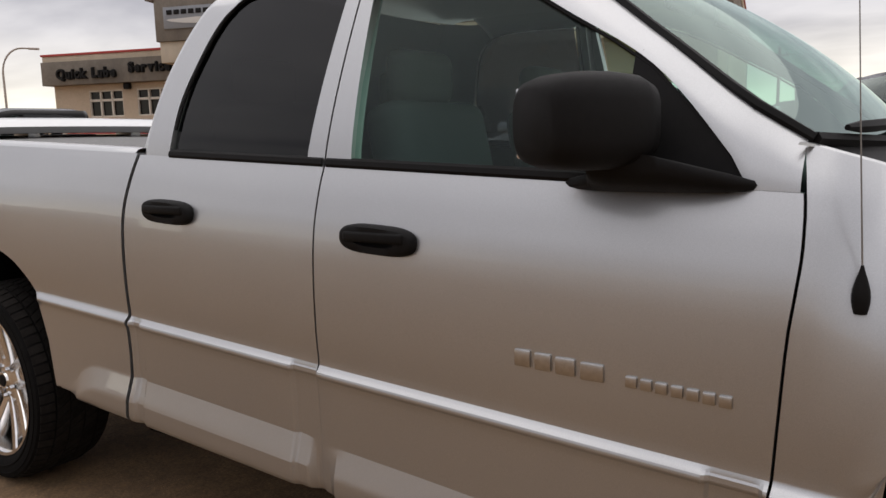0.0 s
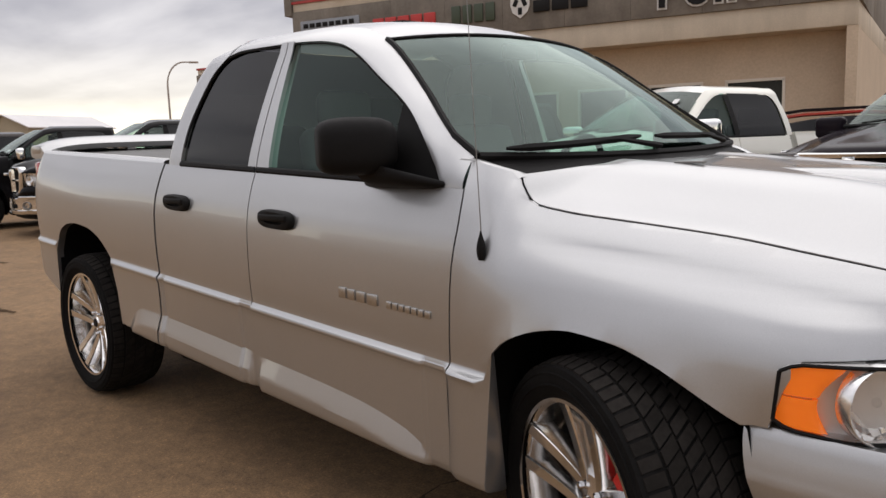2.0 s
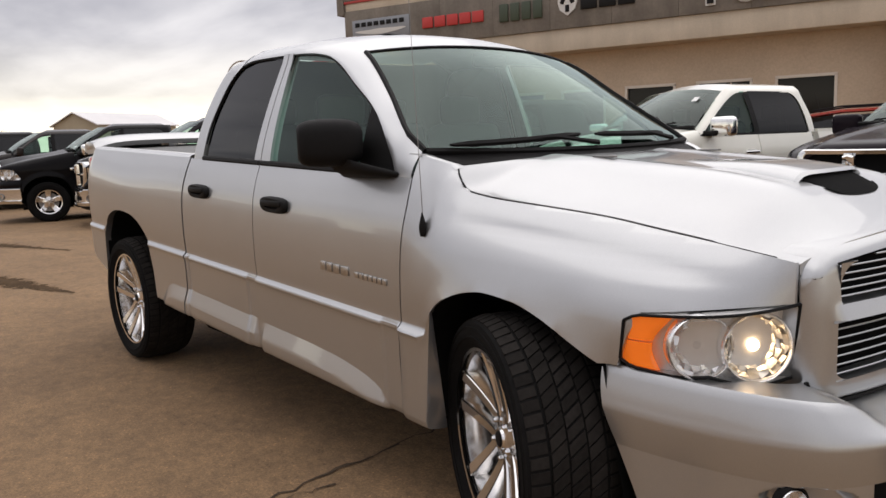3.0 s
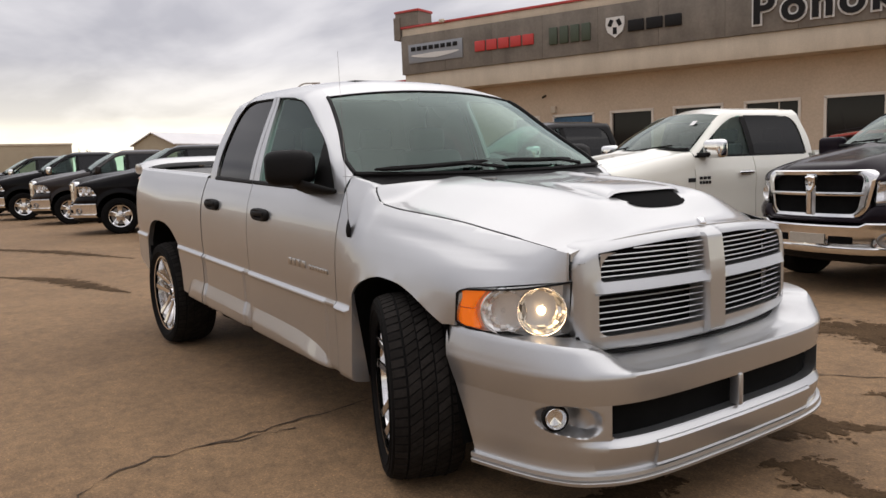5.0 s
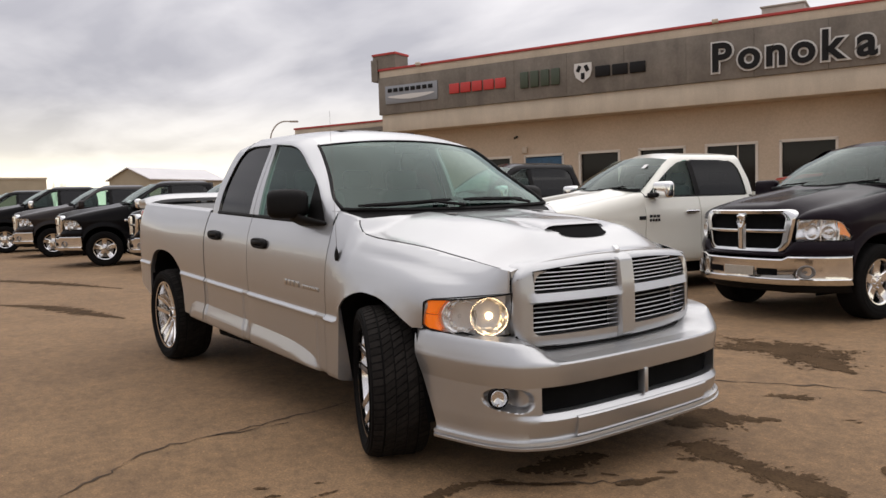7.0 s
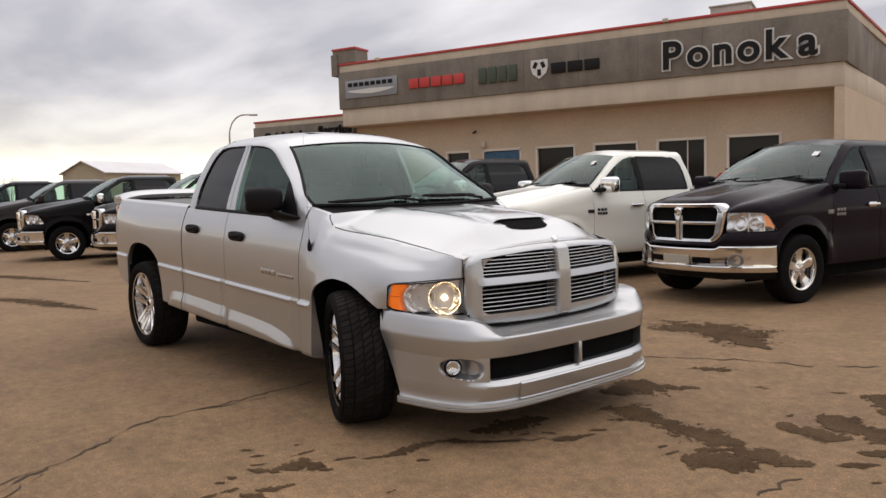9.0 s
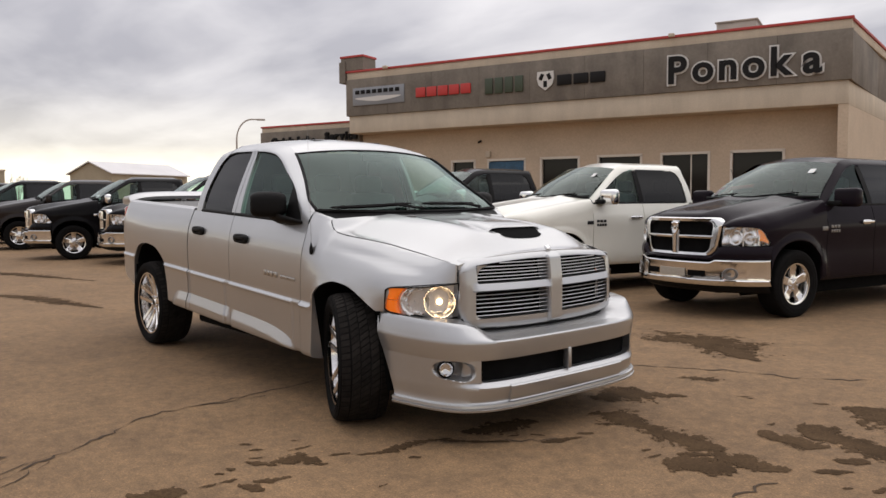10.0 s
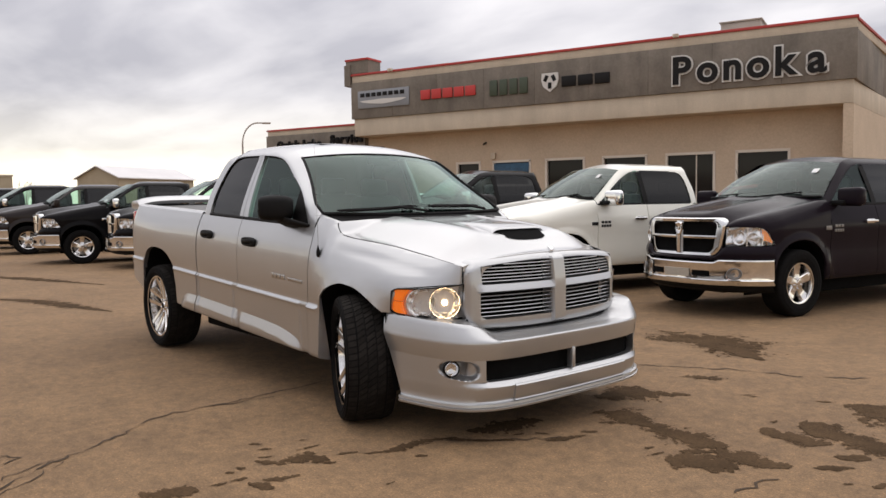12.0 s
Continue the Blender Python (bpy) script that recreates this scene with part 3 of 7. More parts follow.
        box(bm, (-.952, side * .985, 1.408), (.012, .19, .14), .004, m=Matrix.Rotation(side * radians(30), 3, 'Z'))
        part("mirror_glass", bm, CHROME, mirror)
        bm = bmesh.new()
        rows = []
        for y, x0, x1, z0, z1 in ((.895, -.98, -.565, 1.262, 1.292), (.93, -.96, -.57, 1.264, 1.300), (.96, -.90, -.60, 1.268, 1.312), (1.00, -.88, -.66, 1.282, 1.33), (1.03, -.87, -.72, 1.30, 1.345)):
            ring = []
            for k in range(20):
                a = 2 * math.pi * k / 20
                ca, sa = math.cos(a), math.sin(a)
                ring.append((lerp(x0, x1, .5 + .5 * math.copysign(abs(ca) ** .6, ca)), side * y, lerp(z0, z1, .5 + .5 * math.copysign(abs(sa) ** .6, sa))))
            rows.append(ring)
        vs = quads(bm, rows, close=True)
        bm.faces.new(vs[0]); bm.faces.new(vs[-1])
        part("mirror_arm", bm, BLACK_TRIM, mirror, sharp=60)
        bm = bmesh.new()  # black triangle at the front of the window
        rows = []
        for i in range(7):
            row = []
            for k in range(5):
                z = lerp(BELT - .005, 1.52, i / 6)
                xr = -.563 - (z - BELT) * .95
                x = lerp(min(-.84, xr), xr, k / 4)
                row.append(shear((x, side * (green_y(z) - .003), z)))
            rows.append(row)
        quads(bm, rows)
        part("mirror_sail", bm, BLACK_TRIM, mirror)
        # raised chrome letters as plain bars on the door
        x = -1.055
        for w, h in [(.050, .038)] * 2 + [(.058, .038), (.066, .038), (.034, .0)] + [(.031, .024)] * 7:
            if h > 0:
                z0 = .853 - (.038 - h) * .25
                bm = bmesh.new()
                box(bm, shear((x + w * .42, side * (body_y(x, z0) + .003), z0)), (w * .80, .007, h), .003)
                part("badge_bar", bm, BADGE, fdoor)
            x += w
        # wheel arch liner
        for fn, xa, xb in ((arch_f, -.372, .50), (arch_r, -3.995, -3.05)):
            bm = bmesh.new()
            rows = []
            for y in (.975, .90, .55):
                rows.append([shear((x, side * y, (fn(x) if x < .41 else lerp(.776, .30, (x - .41) / .09)) + .006)) for x in [lerp(xa, xb, k / 40) for k in range(41)]])
            rows.append([shear((x, side * .55, .20)) for x in [lerp(xa, xb, k / 40) for k in range(41)]])
            quads(bm, rows)
            part("arch_liner", bm, DARK, truck)
        # inner door lining behind the gaps
        bm = bmesh.new()
        quads(bm, [[shear((x, side * .90, z)) for x in (-2.52, -1.5, -.50)] for z in (.92, 1.235)])
        quads(bm, [[shear((x, side * .90, z)) for x in (-3.0, -2.52, -.42)] for z in (.36, .92)])
        quads(bm, [[shear((x, side * y, .345)) for x in (-3.0, -2.52, -.42)] for y in (.95, .3)])
        part("door_lining", bm, CABIN, truck)
    # windscreen, hood, roof
    def screen_point(s, t):
        w = abs(s) ** 2.2
        xe = lerp(-.487, -1.10, t)
        ze = roof_edge(xe)
        ye = upper_y(xe, ze)
        mid = Vector((-.36, 0, 1.330)).lerp(Vector((-1.00, 0, 1.792)), t) + Vector((.03, 0, .03)) * math.sin(math.pi * t)
        return Vector(shear((lerp(mid.x, xe, w), s * (ye + .004), lerp(mid.z, ze - .004, w))))

    bm = bmesh.new()
    rows = [[screen_point(k / 12 - 1, i / 12) for k in range(25)] for i in range(13)]
    quads(bm, rows)
    screen = part("windscreen", bm, SCREEN, truck, "green-tinted windscreen")
    bm = bmesh.new()  # dark band round the glass
    edge = [rows[0], rows[-1], [r[0] for r in rows], [r[-1] for r in rows]]
    for line, r in zip(edge, (.014, .007, .012, .012)):
        tube(bm, [Vector(p) + Vector((.001, 0, .001)) for p in line], r, 6)
    part("windscreen_seal", bm, BLACK_TRIM, screen)
    # cowl
    bm = bmesh.new()
    rows = []
    for i in range(6):
        t = i / 5
        row = []
        for k in range(25):
            s = 2 * k / 24 - 1
            w = abs(s) ** 2.2
            a = Vector((lerp(-.36, -.487, w), s * .858, lerp(1.328, 1.331, w)))
            b = Vector((lerp(-.255, -.342, w), s * .80, lerp(1.292, 1.276, w)))
            row.append(shear(a.lerp(b, t)))
        rows.append(row)
    quads(bm, rows)
    part("cowl", bm, BLACK_TRIM, truck)
    for side in (-1, 1):  # painted corner between fender, glass and hood
        bm = bmesh.new()
        rows = []
        for i in range(9):
            t = i / 8
            x = lerp(-.502, -.345, t)
            zt = hood_z(x) - .004
            y = body_y(x, zt)
            rows.append([shear((x + dx, side * (y + dy), zt + dz)) for dx, dy, dz in ((0, .001, -.003), (.002, -.006, .002), (.004, -.018, .003), (.008, -.045, -.004))])
        quads(bm, rows)
        part("cowl_corner", bm, SILVER, truck)
    # hood
    hood_c = curve([-.42, -.2, 0, .3, .55, .75, .85, .905], [1.315, 1.312, 1.305, 1.290, 1.266, 1.226, 1.185, 1.160])

    def hood_point(x, s):
        yh = hood_y(min(x, .86)) - .011
        e = hood_z(min(x, .86))
        y = s * yh
        c = hood_c(x)
        f = smoothstep(1.0, .50, abs(s)) ** .8
        crown = .012 * (1 - s * s)
        z = lerp(e, c - .012, f) + crown
        # two long ridges either side of the scoop
        z += .010 * math.exp(-((abs(y) - .36) / .06) ** 2) * smoothstep(.85, .4, x)
        z = lerp(z, 1.150 - .042 * (y / .68) ** 2 - .024 * abs(y / .69) ** 8, smoothstep(.62, .905, x))
        return Vector((x, y, z))

    xs = [-.350, -.342, -.334, -.326, -.318, -.31, -.30, -.285, -.26, -.22] + [lerp(-.18, .80, i / 22) for i in range(23)] + [.83, .86, .885, .905]
    ss = [i / 30 - 1 for i in range(61)]
    rows = []
    for i, x in enumerate(xs):
        row = []
        for s in ss:
            p = hood_point(x, s)  # the nose follows the grille, the tail is bowed forward
            xx = x + (.914 - .178 * p.y * p.y - .905) * smoothstep(.55, .905, x) + .07 * (1 - abs(s) ** 2.2) * smoothstep(-.1, -.350, x)
            row.append(shear((xx, p.y, p.z)))
        rows.append(row)
    bm = bmesh.new()
    sheet(bm, rows, (0, 0, -1), .03)
    hood = part("hood", bm, SILVER, truck)
    for side in (-1, 1):  # black ribbon and tube added as the shade in the hood seam
        bm = bmesh.new()
        xs2 = [-.345, -.334, -.326, -.318, -.31, -.30, -.285, -.26, -.23] + [lerp(-.2, .855, i / 14) for i in range(15)]
        quads(bm, [[shear((x, side * (hood_y(x) + dy), hood_z(x) - .034)) for x in xs2 if x < .75] for dy in (-.06, -.004)])
        tube(bm, [shear((x, side * (hood_y(x) - .006), hood_z(x) - .006)) for x in xs2 if -.37 < x < .83], .0038, 6)
        part("hood_gap_shade", bm, DARK, truck)
    # scoop: a blister whose mouth looks forward
    bm = bmesh.new()
    rows = []
    for i in range(15):
        t = i / 14
        x = lerp(.03, .60, t)
        row = []
        for k in range(17):
            s = math.sin(math.pi / 2 * (2 * k / 16 - 1))
            w = lerp(.12, .250, t)
            y = s * w
            h = .034 * smoothstep(0, .9, t) * (1 - abs(s) ** 10)
            z = hood_point(x, y / hood_y(x)).z + h - .003
            row.append(shear((x + .012 * (1 - s * s) * t, y, z)))
        rows.append(row)
    quads(bm, rows)
    scoop = part("hood_scoop", bm, SILVER, hood)
    bm = bmesh.new()
    lipline = [Vector(p) for p in rows[-1]]
    quads(bm, [lipline, [p + Vector((.012, 0, -.012)) for p in lipline], [Vector((p.x - .01, p.y * .93, p.z - .018)) for p in lipline]])
    part("scoop_lip", bm, SILVER, scoop)
    # flat black sheet laid on the hood, standing in for the shaded recess
    bm = bmesh.new()
    low = []
    for k, p in enumerate(lipline):
        xq, yq = .725 - .05 * abs(2 * k / 16 - 1) ** 2, p.y * .72
        q = hood_point(xq, yq / hood_y(xq))
        low.append(Vector(shear((xq, yq, q.z + .005))))
    quads(bm, [[Vector((p.x - .01, p.y * .96, p.z - .014)) for p in lipline], [a.lerp(b, .4) - Vector((0, 0, .010)) for a, b in zip(lipline, low)], low])
    part("scoop_mouth", bm, DARK, scoop)
    # small badge bars on the rear of the hood
    for side in (-1, 1):
        bm = bmesh.new()
        box(bm, shear((-.05, side * .36, hood_point(-.05, side * .45).z + .004)), (.10, .022, .008), .003)
        part("hood_badge", bm, STEEL, hood)
    bm = bmesh.new()
    rows = []
    for i in range(21):
        t = i / 20
        row = []
        for k in range(25):
            s = 2 * k / 24 - 1
            w = abs(s) ** 2.2
            xf, xb = lerp(-1.00, -1.100, w), lerp(-2.37, -2.28, abs(s) ** 3)
            x = lerp(xb, xf, t)
            ye = upper_y(max(x, -2.1), roof_edge(max(x, -2.1))) - .03 * smoothstep(-2.1, -2.3, x)
            ze = roof_edge(x) if x < -1.1 else lerp(1.80, 1.752, smoothstep(-1.25, -1.1, x))
            crown = .058 * (1 - abs(s) ** 2.4) * (1 - .25 * smoothstep(-2.0, -2.47, x)) * (1 - .0 * t)
            if x > -1.3:
                crown = lerp(crown, .040 * (1 - w), smoothstep(-1.3, xf, x))
            row.append(shear((x, s * ye, ze + crown)))
        rows.append(row)
    quads(bm, rows)
    part("roof", bm, SILVER, truck)
    bm = bmesh.new()  # glass sunroof, its rear edge tilted up
    box(bm, shear((-1.62, 0, 1.872)), (.46, .66, .012), .004, m=Matrix.Rotation(radians(3.0), 3, "Y"))
    part("sunroof", bm, BLACK_TRIM, truck, "dark sunroof panel tilted open")
    # rear wall of the cab with its window
    bm = bmesh.new()
    rows = []
    for i in range(25):
        z = lerp(1.15, 1.795, i / 24)
        rows.append([shear((cab_rear(z) + .012, s * (green_y(min(z, 1.76)) - .01 - pillar_in(z) - .115 * min(1.0, max(0.0, z - 1.735) / .07) ** 1.7), z)) for s in [k / 8 - 1 for k in range(17)]])
    quads(bm, rows)
    part("cab_rear_wall", bm, SILVER, truck)
    # bed: floor cover, tailgate, wing
    bm = bmesh.new()
    rows = []
    for i in range(9):
        x = lerp(-4.46, -2.64, i / 8)
        rows.append([shear((x, s * (body_y(x, 1.25) - .10), 1.238 + .012 * (1 - s * s) + .003 * math.sin(i * 2.4))) for s in [k / 8 - 1 for k in range(17)]])
    sheet(bm, rows, (0, 0, -1), .04)
    part("bed_cover", bm, TONNEAU, truck, "soft grey vinyl cover over the bed")
    bm = bmesh.new()
    rows = []
    for z, x in ((.60, -4.56), (.62, -4.63), (.65, -4.68), (.70, -4.69), (.72, -4.66), (1.0, -4.655), (1.20, -4.60), (1.25, -4.56), (1.26, -4.48)):
        rows.append([shear((x + .12 * abs(s) ** 6, s * .82, z)) for s in [k / 10 - 1 for k in range(21)]])
    quads(bm, rows)
    part("tailgate", bm, SILVER, truck)
    bm = bmesh.new()
    rows = []
    for i in range(25):
        s = 2 * i / 24 - 1
        e = abs(s) ** 8
        ring = []
        for dx, dz in ((-.13, .0), (-.11, .022), (-.02, .034), (.08, .026), (.14, -.004), (.12, -.034), (-.04, -.045), (-.12, -.034)):
            ring.append(shear((-4.43 + dx, s * .91, 1.306 + dz * 1.15 - .050 * e + .01 * (1 - s * s))))
        rows.append(ring)
    vs = quads(bm, rows, close=True)
    bm.faces.new(vs[0]); bm.faces.new(vs[-1])
    for sy in (-.88, .88, -.3, .3):
        box(bm, shear((-4.44, sy, 1.268)), (.16, .07, .06), .012)
    part("tail_wing", bm, SILVER, truck, "silver wing across the tailgate")
    for side in (-1, 1):
        bm = bmesh.new()
        box(bm, shear((-4.60, side * .80, .98)), (.10, .14, .40), .02)
        part("tail_lamp", bm, RED_LENS, truck)
    # front: shell of the grille
    def shell_x(y):
        return .966 - .178 * y * y

    def shell_half(z):
        return .60 + .10 * smoothstep(1.16, .80, z)

    bm = bmesh.new()
    openings = [(.060, .600, .975, 1.112), (.060, .612, .765, .925)]
    top_line = lambda y: 1.152 - .042 * (y / .68) ** 2 - (.09 - math.sqrt(max(0.0, .09 ** 2 - max(0.0, abs(y) - .60) ** 2)))
    bot_line = lambda y: .690 + .012 * (y / .68) ** 2 + (.10 - math.sqrt(max(0.0, .10 ** 2 - max(0.0, abs(y) - .59) ** 2)))
    ys = sorted({round(v, 4) for v in [lerp(-.69, .69, i / 46) for i in range(47)] + [s * v for s in (-1, 1) for v in (.645, .668, .675, .682, .687)] + [s * v for s in (-1, 1) for v in (.050, .060, .600, .612)]})
    zs = sorted({round(v, 4) for v in [lerp(.69, 1.152, i / 36) for i in range(37)] + [.765, .925, .935, .975, 1.112]})

    def in_hole(y, z):
        a = abs(y)
        for a0, a1, z0, z1 in openings:
            if a0 < a < a1 and z0 < z < z1:
                return True
        return False

    grid = {}

    def sv(i, j):
        if (i, j) not in grid:
            y, z = ys[i], zs[j]
            hole_top = min(1.112, top_line(y) - .036)
            if z > 1.05:  # the upper rows follow the arched top
                z = lerp(1.05, hole_top, (z - 1.05) / .062) if z <= 1.112 else lerp(hole_top, top_line(y), (z - 1.112) / .040)
            zz = min(max(z, bot_line(y)), top_line(y))
            d = min(top_line(y) - zz, zz - bot_line(y), .69 - abs(y))
            x = shell_x(y) - .048 * (1 - math.sqrt(1 - max(0.0, 1 - d / .05) ** 2)) - .018 * smoothstep(.95, 1.15, zz)
            ledge = max(0.0, (.980 - zz) / .045 if zz > .935 else 1 - (.935 - zz) / .010)
            cross = max(.022 * smoothstep(.006, .040, d) if abs(y) < .053 else 0.0, .020 * min(1.0, ledge) * smoothstep(.635, .600, abs(y)) if .92 < zz < .98 else 0.0)
            grid[i, j] = bm.verts.new(shear((x + cross, y, zz)))
        return grid[i, j]

    for i in range(len(ys) - 1):
        for j in range(len(zs) - 1):
            if in_hole((ys[i] + ys[i + 1]) / 2, (zs[j] + zs[j + 1]) / 2):
                continue
            try:
                bm.faces.new((sv(i, j), sv(i + 1, j), sv(i + 1, j + 1), sv(i, j + 1)))
            except ValueError:
                pass
    bmesh.ops.remove_doubles(bm, verts=bm.verts, dist=.0004)
    bmesh.ops.dissolve_degenerate(bm, edges=bm.edges, dist=.0002)
    made = bmesh.ops.extrude_edge_only(bm, edges=[e for e in bm.edges if e.is_boundary])
    bmesh.ops.translate(bm, vec=(-.075, 0, 0), verts=[v for v in made["geom"] if isinstance(v, bmesh.types.BMVert)])
    shell = part("grille_shell", bm, SILVER, truck, "silver painted crosshair grille surround", sharp=28)
    bm = bmesh.new()
    quads(bm, [[shear((shell_x(y) - .10, y, z)) for y in [lerp(-.61, .61, k / 20) for k in range(21)]] for z in (.75, 1.095)])
    part("grille_backing", bm, DARK, shell)
    for s in (-1, 1):
        for z0, z1, a1, n in ((.975, 1.114, .60, 6), (.765, .925, .612, 6)):
            for k in range(n):
                z = lerp(z0 + .018, z1 - .020, k / (n - 1))
                bm = bmesh.new()
                rows = []
                end = max(v for v in [a1 - .01 * j for j in range(40)] if z < top_line(v) - .040 or v < .25)
                for q in range(11):
                    y = s * lerp(.060, end, q / 10)
                    x = shell_x(y) - .010
                    rows.append([shear((x + dx, y, z + dz)) for dx, dz in ((-.005, .0010), (.0, .0026), (.002, .0), (.0, -.0026), (-.005, -.0010))])
                quads(bm, rows, close=True)
                part("grille_bar", bm, SILVER, shell)
    for s in (-1, 1):
        for yc, zc, dz, rad in ((.600, 1.112, -1, .075), (.600, .975, 1, .018), (.612, .925, -1, .018), (.612, .765, 1, .050)):
            zc = min(zc, top_line(yc) - .036)
            bm = bmesh.new()
            arc_pts = [(yc - rad + rad * math.cos(q), zc + dz * rad * (1 - math.sin(q))) for q in [math.pi / 2 * k / 6 for k in range(7)]]
            lip = [Vector(shear((shell_x(y) - .006, s * y, z))) for y, z in arc_pts]
            corner = Vector(shear((shell_x(yc) - .004, s * yc, zc)))
            quads(bm, [[corner] * 7, lip, [p - Vector((.06, 0, 0)) for p in lip]])
            bmesh.ops.remove_doubles(bm, verts=bm.verts, dist=.0004)
            part("opening_corner", bm, SILVER, shell)
    bm = bmesh.new()  # black tube added as the shade in the joint between shell and bumper
    tube(bm, [shear((shell_x(y) - .030, y, bot_line(y) - .003)) for y in [lerp(-.685, .685, k / 50) for k in range(51)]], .0065, 6)
    part("grille_gap_shade", bm, BLACK_TRIM, shell)
    bm = bmesh.new()  # hood emblem: a plain shield
    box(bm, shear((.905, 0, 1.164)), (.020, .040, .036), .008, 3, Matrix.Rotation(radians(-35), 3, "Y"))
    part("emblem", bm, CHROME, hood)
    # bumper, swept round the front
    half_plan = [(.40, .985), (.50, .979), (.62, .962), (.75, .932), (.872, .884), (.974, .812), (1.037, .712), (1.072, .605), (1.090, .482), (1.099, .33), (1.102, .16), (1.104, 0.0)]
    fine = []
    ext = [(.30, .988)] + half_plan + [(1.10, -.16)]
    for i in range(1, len(ext) - 2):
        p0, p1, p2, p3 = (Vector(v) for v in ext[i - 1:i + 3])
        n = max(4, int((p2 - p1).length / .0075))
        for k in range(n):
            t = k / n
            fine.append(.5 * (2 * p1 + (p2 - p0) * t + (2 * p0 - 5 * p1 + 4 * p2 - p3) * t * t + (3 * p1 - p0 - 3 * p2 + p3) * t ** 3))
    fine.append(Vector(half_plan[-1]))
    arc = [0.0]
    for p, q in zip(fine, fine[1:]):
        arc.append(arc[-1] + (q - p).length)
    normals = []
    for i in range(len(fine)):
        d = (fine[min(i + 1, len(fine) - 1)] - fine[max(i - 1, 0)]).normalized()
        normals.append(Vector((-d.y, d.x)))
    normals[-1] = Vector((1, 0))
    total = len(fine)
    columns = [(-1, i) for i in range(total)] + [(1, i) for i in range(total - 2, -1, -1)]

    bump_top = curve([0, .50, .60, .68, .75, .90, .99], [.682, .683, .694, .728, .752, .772, .778])

    def bump_point(col, z, d):
        """A point of the bumper d inside its outermost line."""
        sgn, i = col
        q = fine[i] - normals[i] * d
        lean = lerp(.17, 0.0, smoothstep(.24, .76, z)) * max(0.0, 1 - arc[i] / .40) ** 2
        return Vector(shear((q.x + lean, sgn * q.y, z)))

    def bump_row(fz, fd, cols=columns):
        return [bump_point(c, fz(fine[c[1]].y), fd(fine[c[1]].y)) for c in cols]

    OPEN_T, OPEN_B, OPEN_Y = .556, .425, .70
    side_part = lambda y: smoothstep(.62, .86, y)
    upper = [bump_row(lambda y: bump_top(y) + .004, lambda y: .30 - .18 * smoothstep(.66, .93, y)), bump_row(lambda y: bump_top(y), lambda y: .112 - .080 * smoothstep(.50, .95, y)),
             bump_row(lambda y: bump_top(y) - .008, lambda y: .090 - .064 * smoothstep(.50, .95, y))]
    for f in (.2, .4, .6, .8, .93):
        upper.append(bump_row(lambda y, f=f: lerp(bump_top(y) - .008, .668, f), lambda y, f=f: (.090 - .064 * smoothstep(.50, .95, y)) * (1 - f) ** 1.25 + .003 * f))
    upper += [bump_row(lambda y: .660, lambda y: .0), bump_row(lambda y: .650, lambda y: .0), bump_row(lambda y: .62, lambda y: .003), bump_row(lambda y: .58, lambda y: .008), bump_row(lambda y: OPEN_T, lambda y: .012)]
    low_d = lambda a, b: (lambda y: lerp(a, b, side_part(y)))
    lower = []
    for z, a, b in ((OPEN_B, .024, .014), (.418, .020, .014), (.408, .004, .014), (.398, -.004, .014), (.380, -.003, .015), (.345, .006, .017), (.312, .014, .019), (.304, .010, .016), (.300, -.004, -.002), (.286, -.006, -.004), (.280, .0, .002), (.275, -.012, -.008), (.263, -.010, -.006), (.260, .10, .06)):
        lower.append(bump_row(lambda y, z=z: z, low_d(a, b)))
    bm = bmesh.new()
    quads(bm, upper)
    quads(bm, lower)
    first = next(i for i in range(total) if fine[i].y <= OPEN_Y)
    outer_l, outer_r = columns[:first + 1], columns[len(columns) - 1 - first:]

    def pocket(y, z):
        """A drop-shaped hollow, deep round the lamp and running out towards the mouth."""
        u = .897 - y
        top, low = .552, .446 - .012 * smoothstep(.04, .12, u)
        v = abs(z - (top + low) / 2) / ((top - low) / 2)
        du = abs(u - .062) / (.066 if u < .062 else .105)
        edge = (du ** 2.4 + v ** 2.4) ** (1 / 2.4)
        return (.062 * smoothstep(.20, .05, u) + .020) * smoothstep(1.03, .80, edge)

    zs_m = [lerp(OPEN_T, OPEN_B, i / 28) for i in range(29)]
    for cols in (outer_l, outer_r):
        quads(bm, [[bump_point(c, z, .012 + .002 * i / 28 + pocket(fine[c[1]].y, z)) for c in cols] for i, z in enumerate(zs_m)])
    a, b = first, len(columns) - 1 - first
    for line in (upper[-1][a:b + 1], lower[0][a:b + 1]):  # returns round the mouth
        quads(bm, [line, [Vector(p) - Vector((.06, 0, 0)) for p in line]])
    for k in (a, b):
        line = [bump_point(columns[k], z, .012 + pocket(OPEN_Y, z)) for z in zs_m]
        quads(bm, [line, [p - Vector((.06, 0, 0)) for p in line]])
    bumper = part("front_bumper", bm, SILVER, truck, "silver front bumper with a deep lip", sharp=30)
    bm = bmesh.new()
    quads(bm, [[Vector(p) - Vector((.05, 0, 0)) for p in r[a:b + 1]] for r in (upper[-1], lower[0])])
    part("lower_grille", bm, DARK, bumper)
    for sgn in (-1, 1):  # rounded lower corners of the mouth
        bm = bmesh.new()
        c0 = columns[a] if sgn < 0 else columns[b]
        base = bump_point(c0, OPEN_B, .016)
        fan = [base + Vector((0, -sgn * (.030 - .030 * math.sin(q)), .030 - .030 * math.cos(q))) for q in [math.pi / 2 * k / 6 for k in range(7)]]
